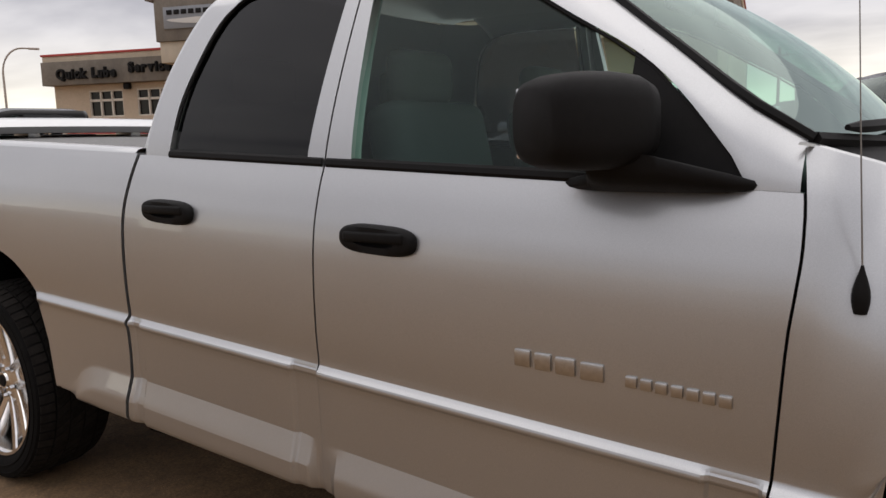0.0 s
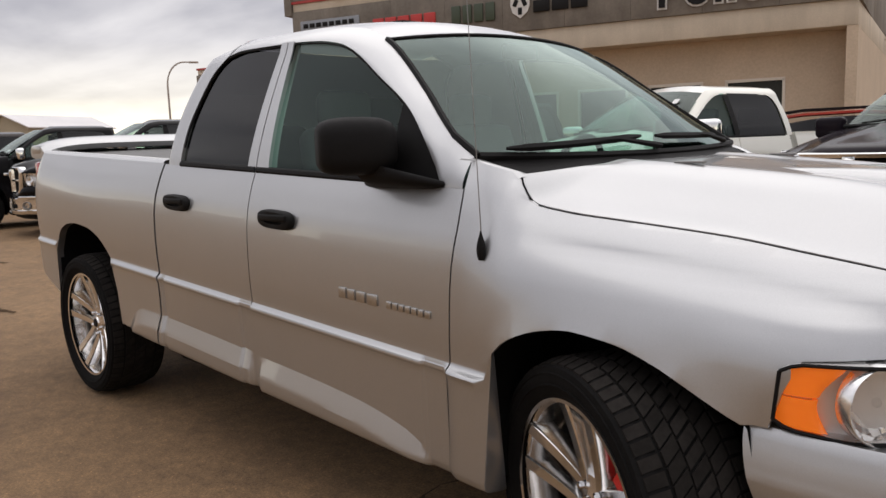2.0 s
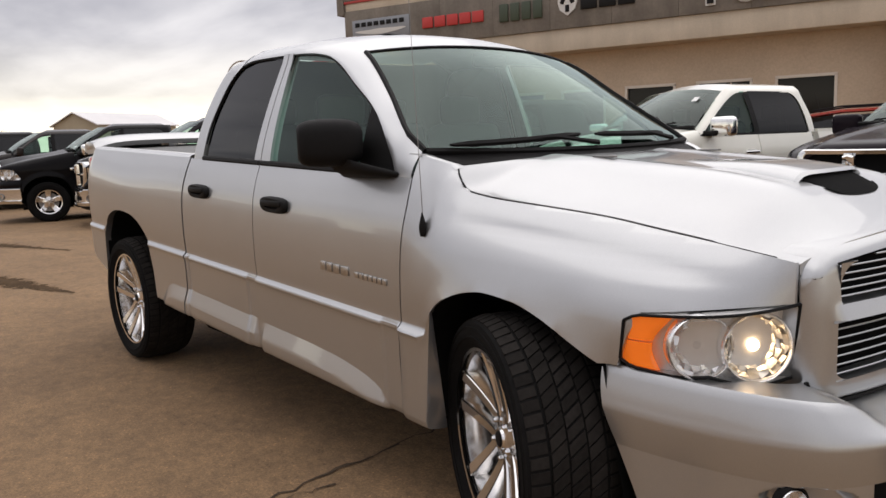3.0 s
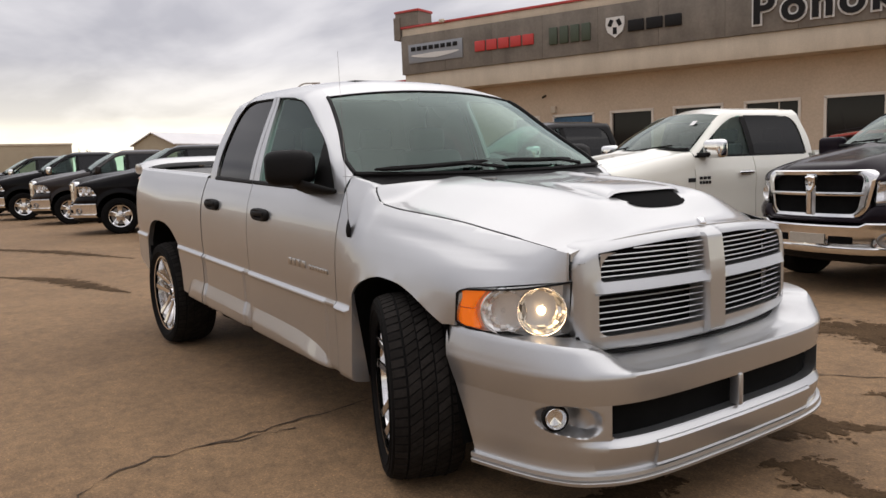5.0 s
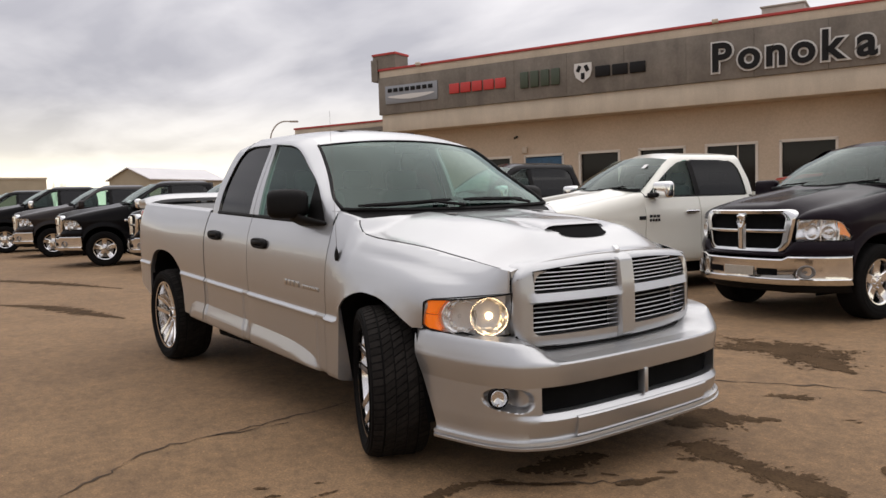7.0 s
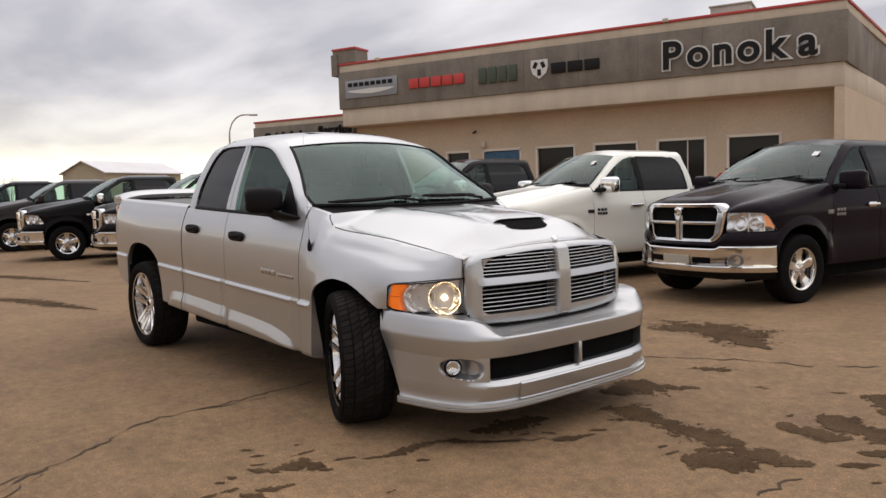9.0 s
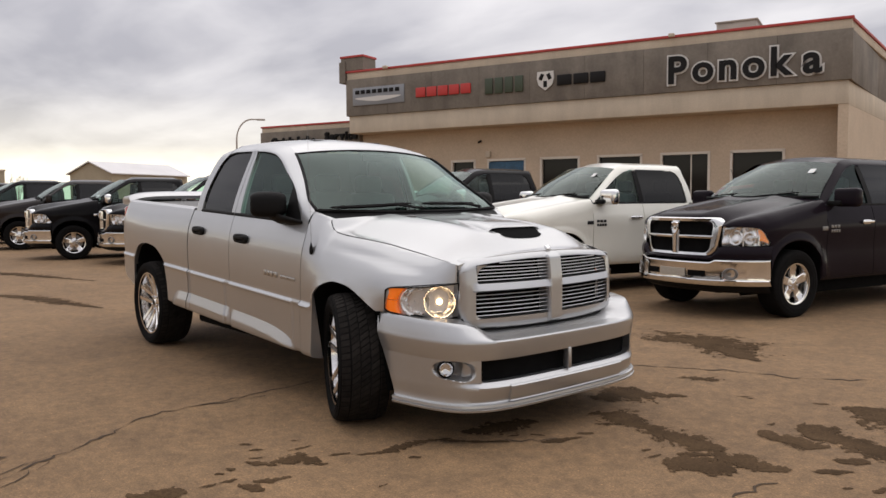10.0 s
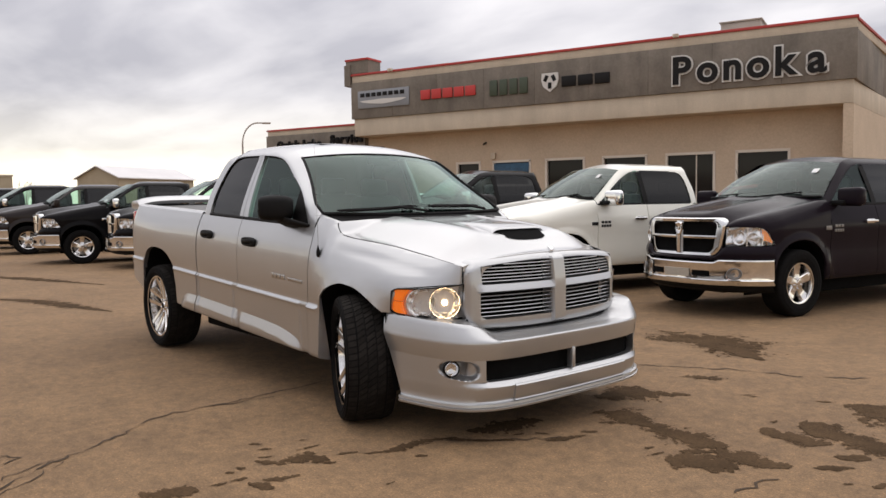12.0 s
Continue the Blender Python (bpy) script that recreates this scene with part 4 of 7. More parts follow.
        quads(bm, [[base + Vector((-.002, 0, 0))] * 7, [p + Vector((-.002, 0, 0)) for p in fan], [p - Vector((.05, 0, 0)) for p in fan]])
        bmesh.ops.remove_doubles(bm, verts=bm.verts, dist=.0004)
        part("mouth_corner", bm, SILVER, bumper)
    bm = bmesh.new()
    box(bm, shear((1.075, 0, .493)), (.05, .030, .135), .008)
    part("mouth_strut", bm, SILVER, bumper)
    bm = bmesh.new()  # raised middle of the lip
    mid_cols = [c for c in columns if fine[c[1]].y < .52]
    sheet(bm, [bump_row(lambda y, z=z: z, lambda y, d=d: d, mid_cols) for z, d in ((.306, -.004), (.314, .000), (.354, -.010), (.396, -.014), (.404, -.006))], (-1, 0, 0), .02, "tlr")
    part("lip_plate", bm, SILVER, bumper)
    for s in (-1, 1):
        lamp_c = bump_point((s, min(range(total), key=lambda i: abs(fine[i].y - .864))), .503, .022)
        n = Vector((.90, s * .436, 0))
        t1 = Vector((-n.y, n.x, 0))

        def ring_of(profile):
            return [[lamp_c + n * o + (t1 * math.cos(q) + Vector((0, 0, 1)) * math.sin(q)) * r for q in [2 * math.pi * k / 28 for k in range(28)]] for r, o in profile]

        bm = bmesh.new()
        quads(bm, ring_of(((.042, -.04), (.042, .008), (.039, .013), (.037, .008), (.030, -.004), (.0005, -.012))), close=True)
        fog = part("fog_lamp", bm, CHROME, bumper)
        bm = bmesh.new()
        quads(bm, ring_of(((.050, -.012), (.050, .006), (.043, .010), (.043, -.02))), close=True)
        part("fog_ring", bm, BLACK_TRIM, fog)
        bm = bmesh.new()
        quads(bm, ring_of(((.040, .010), (.028, .018), (.0005, .021))), close=True)
        part("fog_lens", bm, GLASS_CLEAR, fog)
    bm = bmesh.new()
    quads(bm, [[shear((x, s * w, z)) for s in (-1, 0, 1)] for x, z, w in ((-.2, .36, .55), (.55, .30, .80), (.84, .26, .74), (.80, .72, .66), (.70, 1.0, .62))])
    part("front_backing", bm, DARK, truck)
    # headlights
    for s in (-1, 1):
        A, B, C, D = (Vector(p) for p in ((.484, .974, .931), (.842, .700, .978), (.822, .692, .762), (.472, .974, .786)))

        def amber_end(v):
            return .225 - .075 * math.sin(math.pi * min(1, v * 1.05)) + .04 * v

        def lens_point(u, v, out=0.0):
            """u from the outer to the inner edge, v from the bottom up."""
            p = D.lerp(C, u).lerp(A.lerp(B, u), v)
            p = p + Vector((.10, .075, 0)) * math.sin(math.pi * u) * .62
            # two scallops along the bottom
            p.z -= .22 * max(0.0, 1 - u / .09) ** 2 * (v - .5) * .15
            p.z += -.016 * (1 - v) * (abs(math.sin(math.pi * (1.9 * u + .12))) - .75) * smoothstep(.12, .3, u)
            n = Vector((.62, .75, 0))
            p = p + n * out
            return shear((p.x, s * p.y, p.z))

        bm = bmesh.new()
        quads(bm, [[lens_point(u, v, -.012) for u in even(24)] for v in even(8)])
        rim = [lens_point(u, 0, -.012) for u in even(24)] + [lens_point(1, v, -.012) for v in even(8)] + [lens_point(1 - u, 1, -.012) for u in even(24)] + [lens_point(0, 1 - v, -.012) for v in even(8)]
        lamp = part("headlight", bm, GLASS_CLEAR, truck, "clear headlight with amber corner, switched on")
        bm = bmesh.new()
        tube(bm, rim, .0045, 6, cap=False)
        part("headlight_frame", bm, BLACK_TRIM, lamp)
        bm = bmesh.new()
        quads(bm, [[lens_point(u, v, -.060) for u in even(16)] for v in even(6)])
        quads(bm, [rim, [Vector(p) + Vector((-.045, -s * .045, 0)) for p in rim]])
        part("headlight_bowl", bm, material("headlight_housing", (.80, .79, .77), .35, .4, grain=.05) if s < 0 else bpy.data.materials["headlight_housing"], lamp)
        for lo, hi in ((.03, .49), (.52, .97)):  # two stacked amber blocks
            bm = bmesh.new()
            quads(bm, [[lens_point(lerp(.015, amber_end(v) - .01, u), v, -.018 - .012 * (2 * u - 1) ** 4) for u in even(6)] for v in [lerp(lo, hi, k / 6) for k in range(7)]])
            quads(bm, [[lens_point(amber_end(v) - .01, v, d) for v in [lerp(lo, hi, k / 6) for k in range(7)]] for d in (-.030, -.075)])
            part("turn_lens", bm, AMBER_LIT, lamp, "lit amber turn signal lens")
        for u, v, r, lit in ((.405, .47, .086, False), (.735, .50, .092, True)):
            c = Vector(lens_point(u, v, -.035))
            n = Vector((.80, s * .60, 0)).normalized()
            t1 = Vector((-n.y, n.x, 0))
            up = Vector((0, 0, 1))
            bm = bmesh.new()
            turn = [2 * math.pi * k / 48 for k in range(48)]
            quads(bm, [[c + n * o + (t1 * math.cos(q) + up * math.sin(q)) * r * rr for q in turn] for rr, o in ((1.04, -.030), (1.04, .010), (1.01, .014), (.975, .010), (.965, .0))], close=True)
            part("reflector_rim", bm, REFLECTOR, lamp, sharp=50)
            bm = bmesh.new()  # a dish of small facets, each tilted its own way
            facets = random.Random(5 if lit else 6)
            rings = [.965, .84, .70, .56, .42, .28, .12]
            for g, (r0, r1) in enumerate(zip(rings, rings[1:])):
                m0 = 18 - 2 * g
                for k in range(m0):
                    q0, q1 = (k + .5 * (g % 2)) * 2 * math.pi / m0, (k + 1 + .5 * (g % 2)) * 2 * math.pi / m0
                    tilt = [facets.uniform(-.013, .013) for _ in range(4)]
                    bm.faces.new([bm.verts.new(c + n * (-.062 * (1 - rr * rr) + dz) + (t1 * math.cos(q) + up * math.sin(q)) * r * rr) for (rr, q), dz in zip(((r0, q0), (r0, q1), (r1, q1), (r1, q0)), tilt)])
            part("reflector", bm, LAMP_WARM if lit else LAMP_CHROME, lamp, sharp=1)
            bm = bmesh.new()
            bmesh.ops.create_uvsphere(bm, u_segments=12, v_segments=8, radius=.017 if lit else .011, matrix=Matrix.Translation(c - n * .022))
            part("bulb", bm, LIT if lit else GLASS_CLEAR, lamp)
            bm = bmesh.new()
            tube(bm, [c - n * .066, c - n * .034], [.012, .009], 10)
            part("bulb_socket", bm, STEEL, lamp)
    # wheels
    for name_x, sy, turn in ((0.0, -1, STEER), (0.0, 1, STEER), (-3.569, -1, 0.0), (-3.569, 1, 0.0)):
        m = pose(name_x + (.05 * sy + .065 if turn else 0), sy * (.885 if turn else .855), .412 if turn else .418, 0, 0, turn + (0 if sy < 0 else 180))
        tyre_and_rim(truck, "wheel", m, spokes="twin", caliper=(radians(20) if sy < 0 else radians(160)) if name_x > -1 else False, label="wide chrome wheel with dark tyre")
    # wipers, antenna
    for s0, s1, t0, t1, piv in ((-.90, -.12, .004, .070, -.02), (.0, .66, .068, .055, .74)):
        bm = bmesh.new()
        blade = [screen_point(lerp(s0, s1, k / 8), lerp(t0, t1, k / 8)) + Vector((.020, 0, .022)) for k in range(9)]
        tube(bm, blade, [.006] + [.014] * 7 + [.006], 6)
        arm = [blade[3] + Vector((.002, 0, .006)), blade[6] + Vector((.012, 0, .002)), screen_point(piv, .03) + Vector((.030, 0, .008))]
        tube(bm, arm, [.006, .008, .012], 6)
        part("wiper", bm, BLACK_TRIM, truck)
    bm = bmesh.new()
    rows = []
    for t in even(8):
        r = .016 * math.sin(math.pi * min(1, .25 + .75 * (1 - t))) ** 1.3 + .003
        rows.append([(-.385 + r * .8 * math.cos(q), -.968 + r * .7 * math.sin(q), 1.150 - .085 * t) for q in [2 * math.pi * k / 12 for k in range(12)]])
    vs = quads(bm, rows, close=True)
    bm.faces.new(vs[0]); bm.faces.new(vs[-1])
    aerial = part("aerial_base", bm, BLACK_TRIM, truck)
    bm = bmesh.new()
    tube(bm, [(-.385, -.966, 1.14), (-.40, -.962, 1.40), (-.43, -.955, 1.95)], [.0018, .0013, .0009], 6)
    part("aerial_rod", bm, STEEL, aerial)
    # cabin
    bm = bmesh.new()
    box(bm, shear((-.72, 0, 1.14)), (.50, 1.66, .30), .08, 3)
    dash = part("dashboard", bm, CABIN, truck)
    # white sheet added for the white reflection in the windscreen
    bm = bmesh.new()
    box(bm, shear((-.52, .42, 1.315)), (.16, .24, .004), 0, m=Matrix.Rotation(radians(6), 3, "Y"))
    part("dash_white_sheet", bm, PAPER, dash)
    bm = bmesh.new()
    ring = [shear((-1.02 + .07 * math.sin(q) * .8, .40 + .185 * math.cos(q), 1.20 + .17 * math.sin(q))) for q in [2 * math.pi * k / 28 for k in range(29)]]
    tube(bm, ring, .016, 8, cap=False)
    box(bm, shear((-1.0, .40, 1.20)), (.05, .16, .10), .02)
    part("steering_wheel", bm, CABIN, truck)
    for sx in (-1.50, -2.22):
        for sy in (-.42, .42):
            bm = bmesh.new()
            box(bm, shear((sx + .12, sy, .86)), (.50, .52, .18), .06, 3)
            box(bm, shear((sx - .14, sy, 1.14)), (.16, .50, .58), .06, 3, Matrix.Rotation(radians(-12), 3, "Y"))
            seat = part("seat", bm, SEAT, truck)
            bm = bmesh.new()
            box(bm, shear((sx - .215, sy, 1.50)), (.10, .28, .17), .045, 3)
            for dy in (-.06, .06):
                tube(bm, [shear((sx - .21, sy + dy, 1.38)), shear((sx - .215, sy + dy, 1.46))], .007, 6)
            part("headrest", bm, SEAT, seat)
    bm = bmesh.new()
    box(bm, shear((-1.02, 0, 1.735)), (.03, .22, .065), .015)
    part("rear_view_mirror", bm, BLACK_TRIM, truck)
    bm = bmesh.new()  # chassis and floor, set low to block light from under the truck
    box(bm, (-1.6, 0, .40), (2.4, 1.60, .20), .03)
    box(bm, (-3.6, 0, .50), (2.0, 1.10, .22), .03)
    box(bm, (-4.35, 0, .52), (.45, 1.6, .20), .03)
    box(bm, (.15, 0, .40), (1.3, 1.0, .30), .05)
    tube(bm, [(-3.57, -.75, .40), (-3.57, .75, .40)], .07, 10)
    part("chassis", bm, DARK, truck)
    return truck


STEER = -24.0
silver_pickup()

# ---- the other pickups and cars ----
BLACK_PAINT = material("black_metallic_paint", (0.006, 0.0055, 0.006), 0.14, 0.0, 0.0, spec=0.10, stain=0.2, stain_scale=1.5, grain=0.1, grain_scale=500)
PLUM_PAINT = material("dark_plum_metallic_paint", (0.013, 0.0095, 0.013), 0.16, 0.0, 0.0, spec=0.07, stain=0.15, stain_scale=1.5, grain=0.1, grain_scale=500)
BROWN_PAINT = material("dark_brown_metallic_paint", (0.016, 0.011, 0.010), 0.2, 0.0, 0.0, spec=0.3, stain=0.15, stain_scale=1.5, grain=0.1, grain_scale=500)
WHITE_PAINT = material("pearl_white_paint", (0.80, 0.785, 0.70), 0.3, 0.0, 0.8, stain=0.04, stain_scale=1.2, grain=0.02, grain_scale=300)
RED_PAINT = material("red_paint", (0.42, 0.025, 0.015), 0.3, 0.1, 0.9, stain=0.06, stain_scale=1.5, grain=0.03, grain_scale=300)
SIGN_PALE = material("pale_plinth", (0.42, 0.38, 0.32), 0.5, 0.2, grain=0.06)
MESH_DARK = material("dark_grille_mesh", (0.012, 0.012, 0.013), 0.55, 0.3, grain=0.3, grain_scale=120)


def level(p):
    return p


def modern_pickup(name, m, paint, label, group, chrome_mirror=True, badge=None, sticker=False, clear_lamps=True):
    """A full-size crew-cab pickup, front axle at the origin, heading +x."""
    T = thing(name, m, label, "truck", group)
    nose_w = curve([-.6, .30, .42, .505, .60, .70, .80, .86, .90], [1, 1, .988, .966, .908, .825, .712, .62, .55])
    crest = curve([-.56, -.45, -.3, 0, .3, .6, .74, .82, .86], [1.455, 1.448, 1.425, 1.388, 1.347, 1.298, 1.268, 1.238, 1.196])
    cut_y = curve([-.56, -.3, 0, .3, .6, .75, .86], [.862, .845, .81, .765, .698, .655, .605])
    cut_z = curve([-.56, -.45, -.3, 0, .3, .6, .75, .86], [1.405, 1.395, 1.370, 1.322, 1.272, 1.212, 1.168, 1.105])
    lamp_top = curve([.47, .50, .54, .58, .66, .86], [.915, .955, 1.035, 1.072, 1.088, 1.098])
    shoulder = curve([-.56, 0, .40, .50, .54, .58, .66, .86], [1.16, 1.09, 1.05, 1.03, 1.045, 1.075, 1.09, 1.099])
    af = curve([-.47, -.455, -.42, -.33, -.18, 0, .18, .33, .42, .455, .47], [.42, .58, .71, .82, .900, .925, .900, .82, .71, .58, .42])
    ar = curve([-4.04, -4.025, -3.99, -3.90, -3.75, -3.57, -3.39, -3.24, -3.15, -3.115, -3.10], [.42, .58, .71, .82, .900, .925, .900, .82, .71, .58, .42])
    sy = curve([.40, .43, .50, .60, .75, .80, .95, 1.05, 1.13, 1.20, 1.27, 1.34], [.93, .965, .985, .99, .985, .98, .99, .995, .99, .97, .95, .925])
    belt = 1.335

    def Y(x, z):
        y = sy(min(z, 1.34))
        for c, f in ((0, af), (-3.57, ar)):
            if abs(x - c) < .62 and .45 < z:
                d = abs(math.hypot(x - c, (z - .45) * 1.09) - .52)
                y += .022 * smoothstep(.12, 0, d)
        if x > -.5:
            W = nose_w(x)
            y += W - 1
        if x < -4.45:
            y -= .10 * ((-4.45 - x) / .3) ** 2.5
        return y

    zr = [.40, .415, .43, .47, .55, .65, .75, .85, .92, .98, 1.03, 1.08, 1.13, 1.18, 1.23, 1.28, 1.31, belt]
    wt = curve([-2.44, -2.43, -2.41, -2.38, -2.33, -2.25, -1.5, -1.35, -1.2, -1.0, -.8, -.62], [1.34, 1.55, 1.70, 1.77, 1.815, 1.835, 1.845, 1.825, 1.76, 1.635, 1.49, 1.345])
    re = curve([-2.62, -2.60, -2.57, -2.52, -2.46, -2.35, -1.5, -1.3, -1.1, -.8, -.56], [1.36, 1.70, 1.83, 1.895, 1.915, 1.925, 1.93, 1.905, 1.80, 1.57, 1.385])
    back_x = lambda z: -2.615 + .055 * smoothstep(1.5, 1.86, z)
    front_of_back = curve([1.30, 1.55, 1.70, 1.77, 1.815, 1.835, 1.90], [-2.445, -2.435, -2.415, -2.385, -2.335, -2.26, -2.26])

    def gy(z):
        return .925 - .19 * (max(0, z - belt) / .48) ** 1.2

    def uy(x, z):
        w = max(wt(x), belt) if -2.26 < x < -.62 else (belt if x > -1 else 1.835)
        f = min(1, max(0, (z - w) / max(.02, re(max(x, -2.35)) - w)))
        base = gy(min(z, w))
        return base - .10 * f ** 1.6 - .07 * smoothstep(.09, 0, x - back_x(min(z, 1.86))) ** 1.6 * (1 if x < -2.3 else 0)

    for side in (-1, 1):
        inw = (0, -side, 0)

        def fl(x):
            if x < -.47:
                return .42
            if x < .462:
                return af(x)
            return lerp(.70, lamp_top(x), smoothstep(.462, .470, x))

        xs = [-.555, -.53] + [lerp(-.50, .455, i / 34) for i in range(35)] + [.462, .466, .470, .48, .49, .50, .515, .53, .545, .56, .58, .62, .66, .70, .74, .78, .82, .86]
        columns = []
        for x in xs:
            zs, ys = shoulder(x), Y(x, shoulder(x))
            col = [(x, side * Y(x, z), z) for z in [lerp(min(fl(x), zs), zs, (k / 14)) for k in range(15)]]
            for k in range(1, 11):
                q = math.pi / 2 * k / 10
                col.append((x, side * (cut_y(x) + (ys - cut_y(x)) * max(0.0, math.cos(q)) ** .8), zs + (cut_z(x) - zs) * math.sin(q) ** .8))
            columns.append(col)
        bm = bmesh.new()
        sheet(bm, list(map(list, zip(*columns))), inw, .025)
        part("fender", bm, paint, T)
        doors = []
        for nm, xa, xb in (("front_door", -1.52, -.565), ("rear_door", -2.48, -1.53)):
            bm = bmesh.new()
            low = (lambda x: .42) if nm == "front_door" else (lambda x: .42)
            sheet(bm, flank_rows(lambda z, a=xa: a, lambda z, b=xb: b, low, lambda x: belt, even(14), side, zr, Y, level), inw, .03)
            d = part(nm, bm, paint, T)
            doors.append(d)
            bm = bmesh.new()
            box(bm, (xa + .17, side * (Y(xa, 1.12) + .025), 1.12), (.235, .028, .038), .012, 3)
            box(bm, (xa + .17, side * (Y(xa, 1.12) + .006), 1.12), (.15, .014, .060), .006)
            part("door_handle", bm, CHROME, d, "chrome handle")
        bm = bmesh.new()
        sheet(bm, flank_rows(lambda z: -4.72, lambda z: -2.60, lambda x: ar(x) if -4.04 < x < -3.10 else .46, lambda x: 1.37, even(48), side, zr + [1.355, 1.37], Y, level), inw, .04)
        part("bed_side", bm, paint, T)
        bm = bmesh.new()  # cab frame
        xs = [lerp(-2.26, -.60, i / 44) for i in range(45)]
        sheet(bm, [[(x, side * uy(x, lerp(wt(x), re(x), f)), lerp(wt(x), re(x), f)) for x in xs] for f in even(5)], inw, .03, "bl")
        part("roof_rail", bm, paint, T)
        bm = bmesh.new()
        quads(bm, [[(x, side * (uy(x, z)), z) for x in [lerp(back_x(z), front_of_back(z), k / 10) for k in range(11)]] for z in [lerp(belt, 1.922, i / 22) for i in range(23)]])
        part("rear_pillar", bm, paint, T)
        bm = bmesh.new()
        quads(bm, [[(x, side * (gy(z) + .001), z) for x in (-1.565, -1.52, -1.475)] for z in [lerp(belt - .01, 1.83, i / 6) for i in range(7)]])
        part("centre_pillar", bm, BLACK_TRIM, T)
        for d, xa, xb, gm in ((doors[0], -1.49, -.64, GLASS), (doors[1], -2.435, -1.55, GLASS_DARK)):
            bm = bmesh.new()
            quads(bm, [[(x, side * (gy(min(z, 1.82)) - .012), z) for x, z in [(x, lerp(belt - .02, max(wt(x), belt) + .01, f)) for x in [lerp(xa, xb, k / 28) for k in range(29)]]] for f in even(6)])
            part("window", bm, gm, d)
        bm = bmesh.new()
        quads(bm, [[(x, side * (gy(belt) + dy), belt + dz) for x in (-2.40, -1.5, -.60)] for dy, dz in ((.004, -.01), (.009, 0), (.002, .018))])
        part("belt_moulding", bm, BLACK_TRIM, T)
        bm = bmesh.new()  # mirror
        box(bm, (-.75, side * 1.12, 1.43), (.15, .32, .23), .055, 5)
        mirror = part("wing_mirror", bm, CHROME if chrome_mirror else paint, T)
        bm = bmesh.new()
        box(bm, (-.72, side * .99, 1.36), (.16, .20, .06), .018)
        box(bm, (-.824, side * 1.12, 1.43), (.012, .27, .18), .004)
        part("mirror_arm", bm, BLACK_TRIM, mirror)
        for fn, xa, xb in ((af, -.47, .47), (ar, -4.04, -3.10)):
            bm = bmesh.new()
            quads(bm, [[(x, side * y, fn(x) + .005) for x in [lerp(xa, xb, k / 24) for k in range(25)]] for y in (.97, .55)] + [[(lerp(xa, xb, k / 24), side * .55, .25) for k in range(25)]])
            part("arch_liner", bm, DARK, T)
        # headlight: lens, chrome bowls, amber corner
        def hp(u, v, o=0.0):
            x = lerp(.472, .862, u)
            z = lerp(lerp(.880, .862, u), lamp_top(x) - .004, v)
            d = Vector((.62, .78, 0)) * o
            return (x + d.x - .012 * v, side * (nose_w(x) - .004 + d.y), z)

        bm = bmesh.new()
        quads(bm, [[hp(u, v, .003) for u in even(16)] for v in even(5)])
        lamp = part("headlight", bm, GLASS_CLEAR, T, "clear headlight")
        bm = bmesh.new()
        quads(bm, [[hp(u, v, -.055 + .020 * math.cos(u * 17) + .012 * math.cos(v * 9 + u * 5)) for u in even(28)] for v in even(8)])
        part("headlight_housing", bm, REFLECTOR, lamp)
        for u, v, r in ((.50, .40, .066), (.78, .42, .078)):
            c = Vector(hp(u, v, -.022))
            n = Vector((.86, side * .51, 0)).normalized()
            t1 = Vector((-n.y, n.x, 0))
            bm = bmesh.new()
            quads(bm, [[c + n * o + (t1 * math.cos(q) + Vector((0, 0, 1)) * math.sin(q)) * r * rr for q in [2 * math.pi * k / 24 for k in range(24)]] for rr, o in ((1.04, .012), (1.0, .016), (.92, .0), (.70, -.03), (.40, -.045), (.20, -.03), (.02, -.026))], close=True)
            part("reflector", bm, REFLECTOR, lamp, sharp=50)
        for u in (.30, .64):
            bm = bmesh.new()
            quads(bm, [[hp(u + du, v, o) for v in even(6)] for du, o in ((-.012, -.05), (-.010, -.010), (.010, -.010), (.012, -.05))])
            part("headlight_divider", bm, REFLECTOR, lamp)
        bm = bmesh.new()
        if not clear_lamps:
            quads(bm, [[hp(lerp(.06, .27 + .08 * v, u), v, -.010) for u in even(5)] for v in [lerp(.30, .96, k / 6) for k in range(7)]])
            part("turn_lens", bm, AMBER, lamp, "amber corner lens")
        bm = bmesh.new()
        edge = [hp(u, 0) for u in even(16)] + [hp(1, v) for v in even(5)] + [hp(1 - u, 1) for u in even(16)] + [hp(0, 1 - v) for v in even(5)]
        quads(bm, [edge, [Vector(p) - Vector((.045, side * .045, 0)) for p in edge]])
        part("headlight_frame", bm, DARK, lamp)
        # front door badge bars
        bars = [(-.50, 1.055, .11, .05)] + [(-.64 - .062 * k, 1.075, .046, .036) for k in range(3)] + [(-.635 - .047 * k, 1.02, .034, .036) for k in range(4)]
        for x, z, w, h in bars:
            bm = bmesh.new()
            box(bm, (x, side * (Y(x, z) + .003), z), (w, .010, h), .002)
            part("badge_bar", bm, badge or CHROME, doors[0])
    # hood, windscreen, roof, back
    bm = bmesh.new()
    rows = []
    for x in [-.535, -.50, -.46, -.40] + [lerp(-.3, .66, i / 14) for i in range(15)] + [.70, .74, .77, .80, .82, .84, .852, .86]:
        row = []
        for k in range(49):
            s = k / 24 - 1
            y = s * (cut_y(x) - .006)
            f = smoothstep(1.0, .50, abs(s)) ** .9
            z = lerp(cut_z(x), crest(x) - .012, f) + .012 * (1 - s * s)
            z += .014 * math.exp(-((abs(y) - .36) / .07) ** 2) * smoothstep(.84, .55, x) - .008 * math.exp(-(y / .20) ** 2) * smoothstep(.8, .3, x)
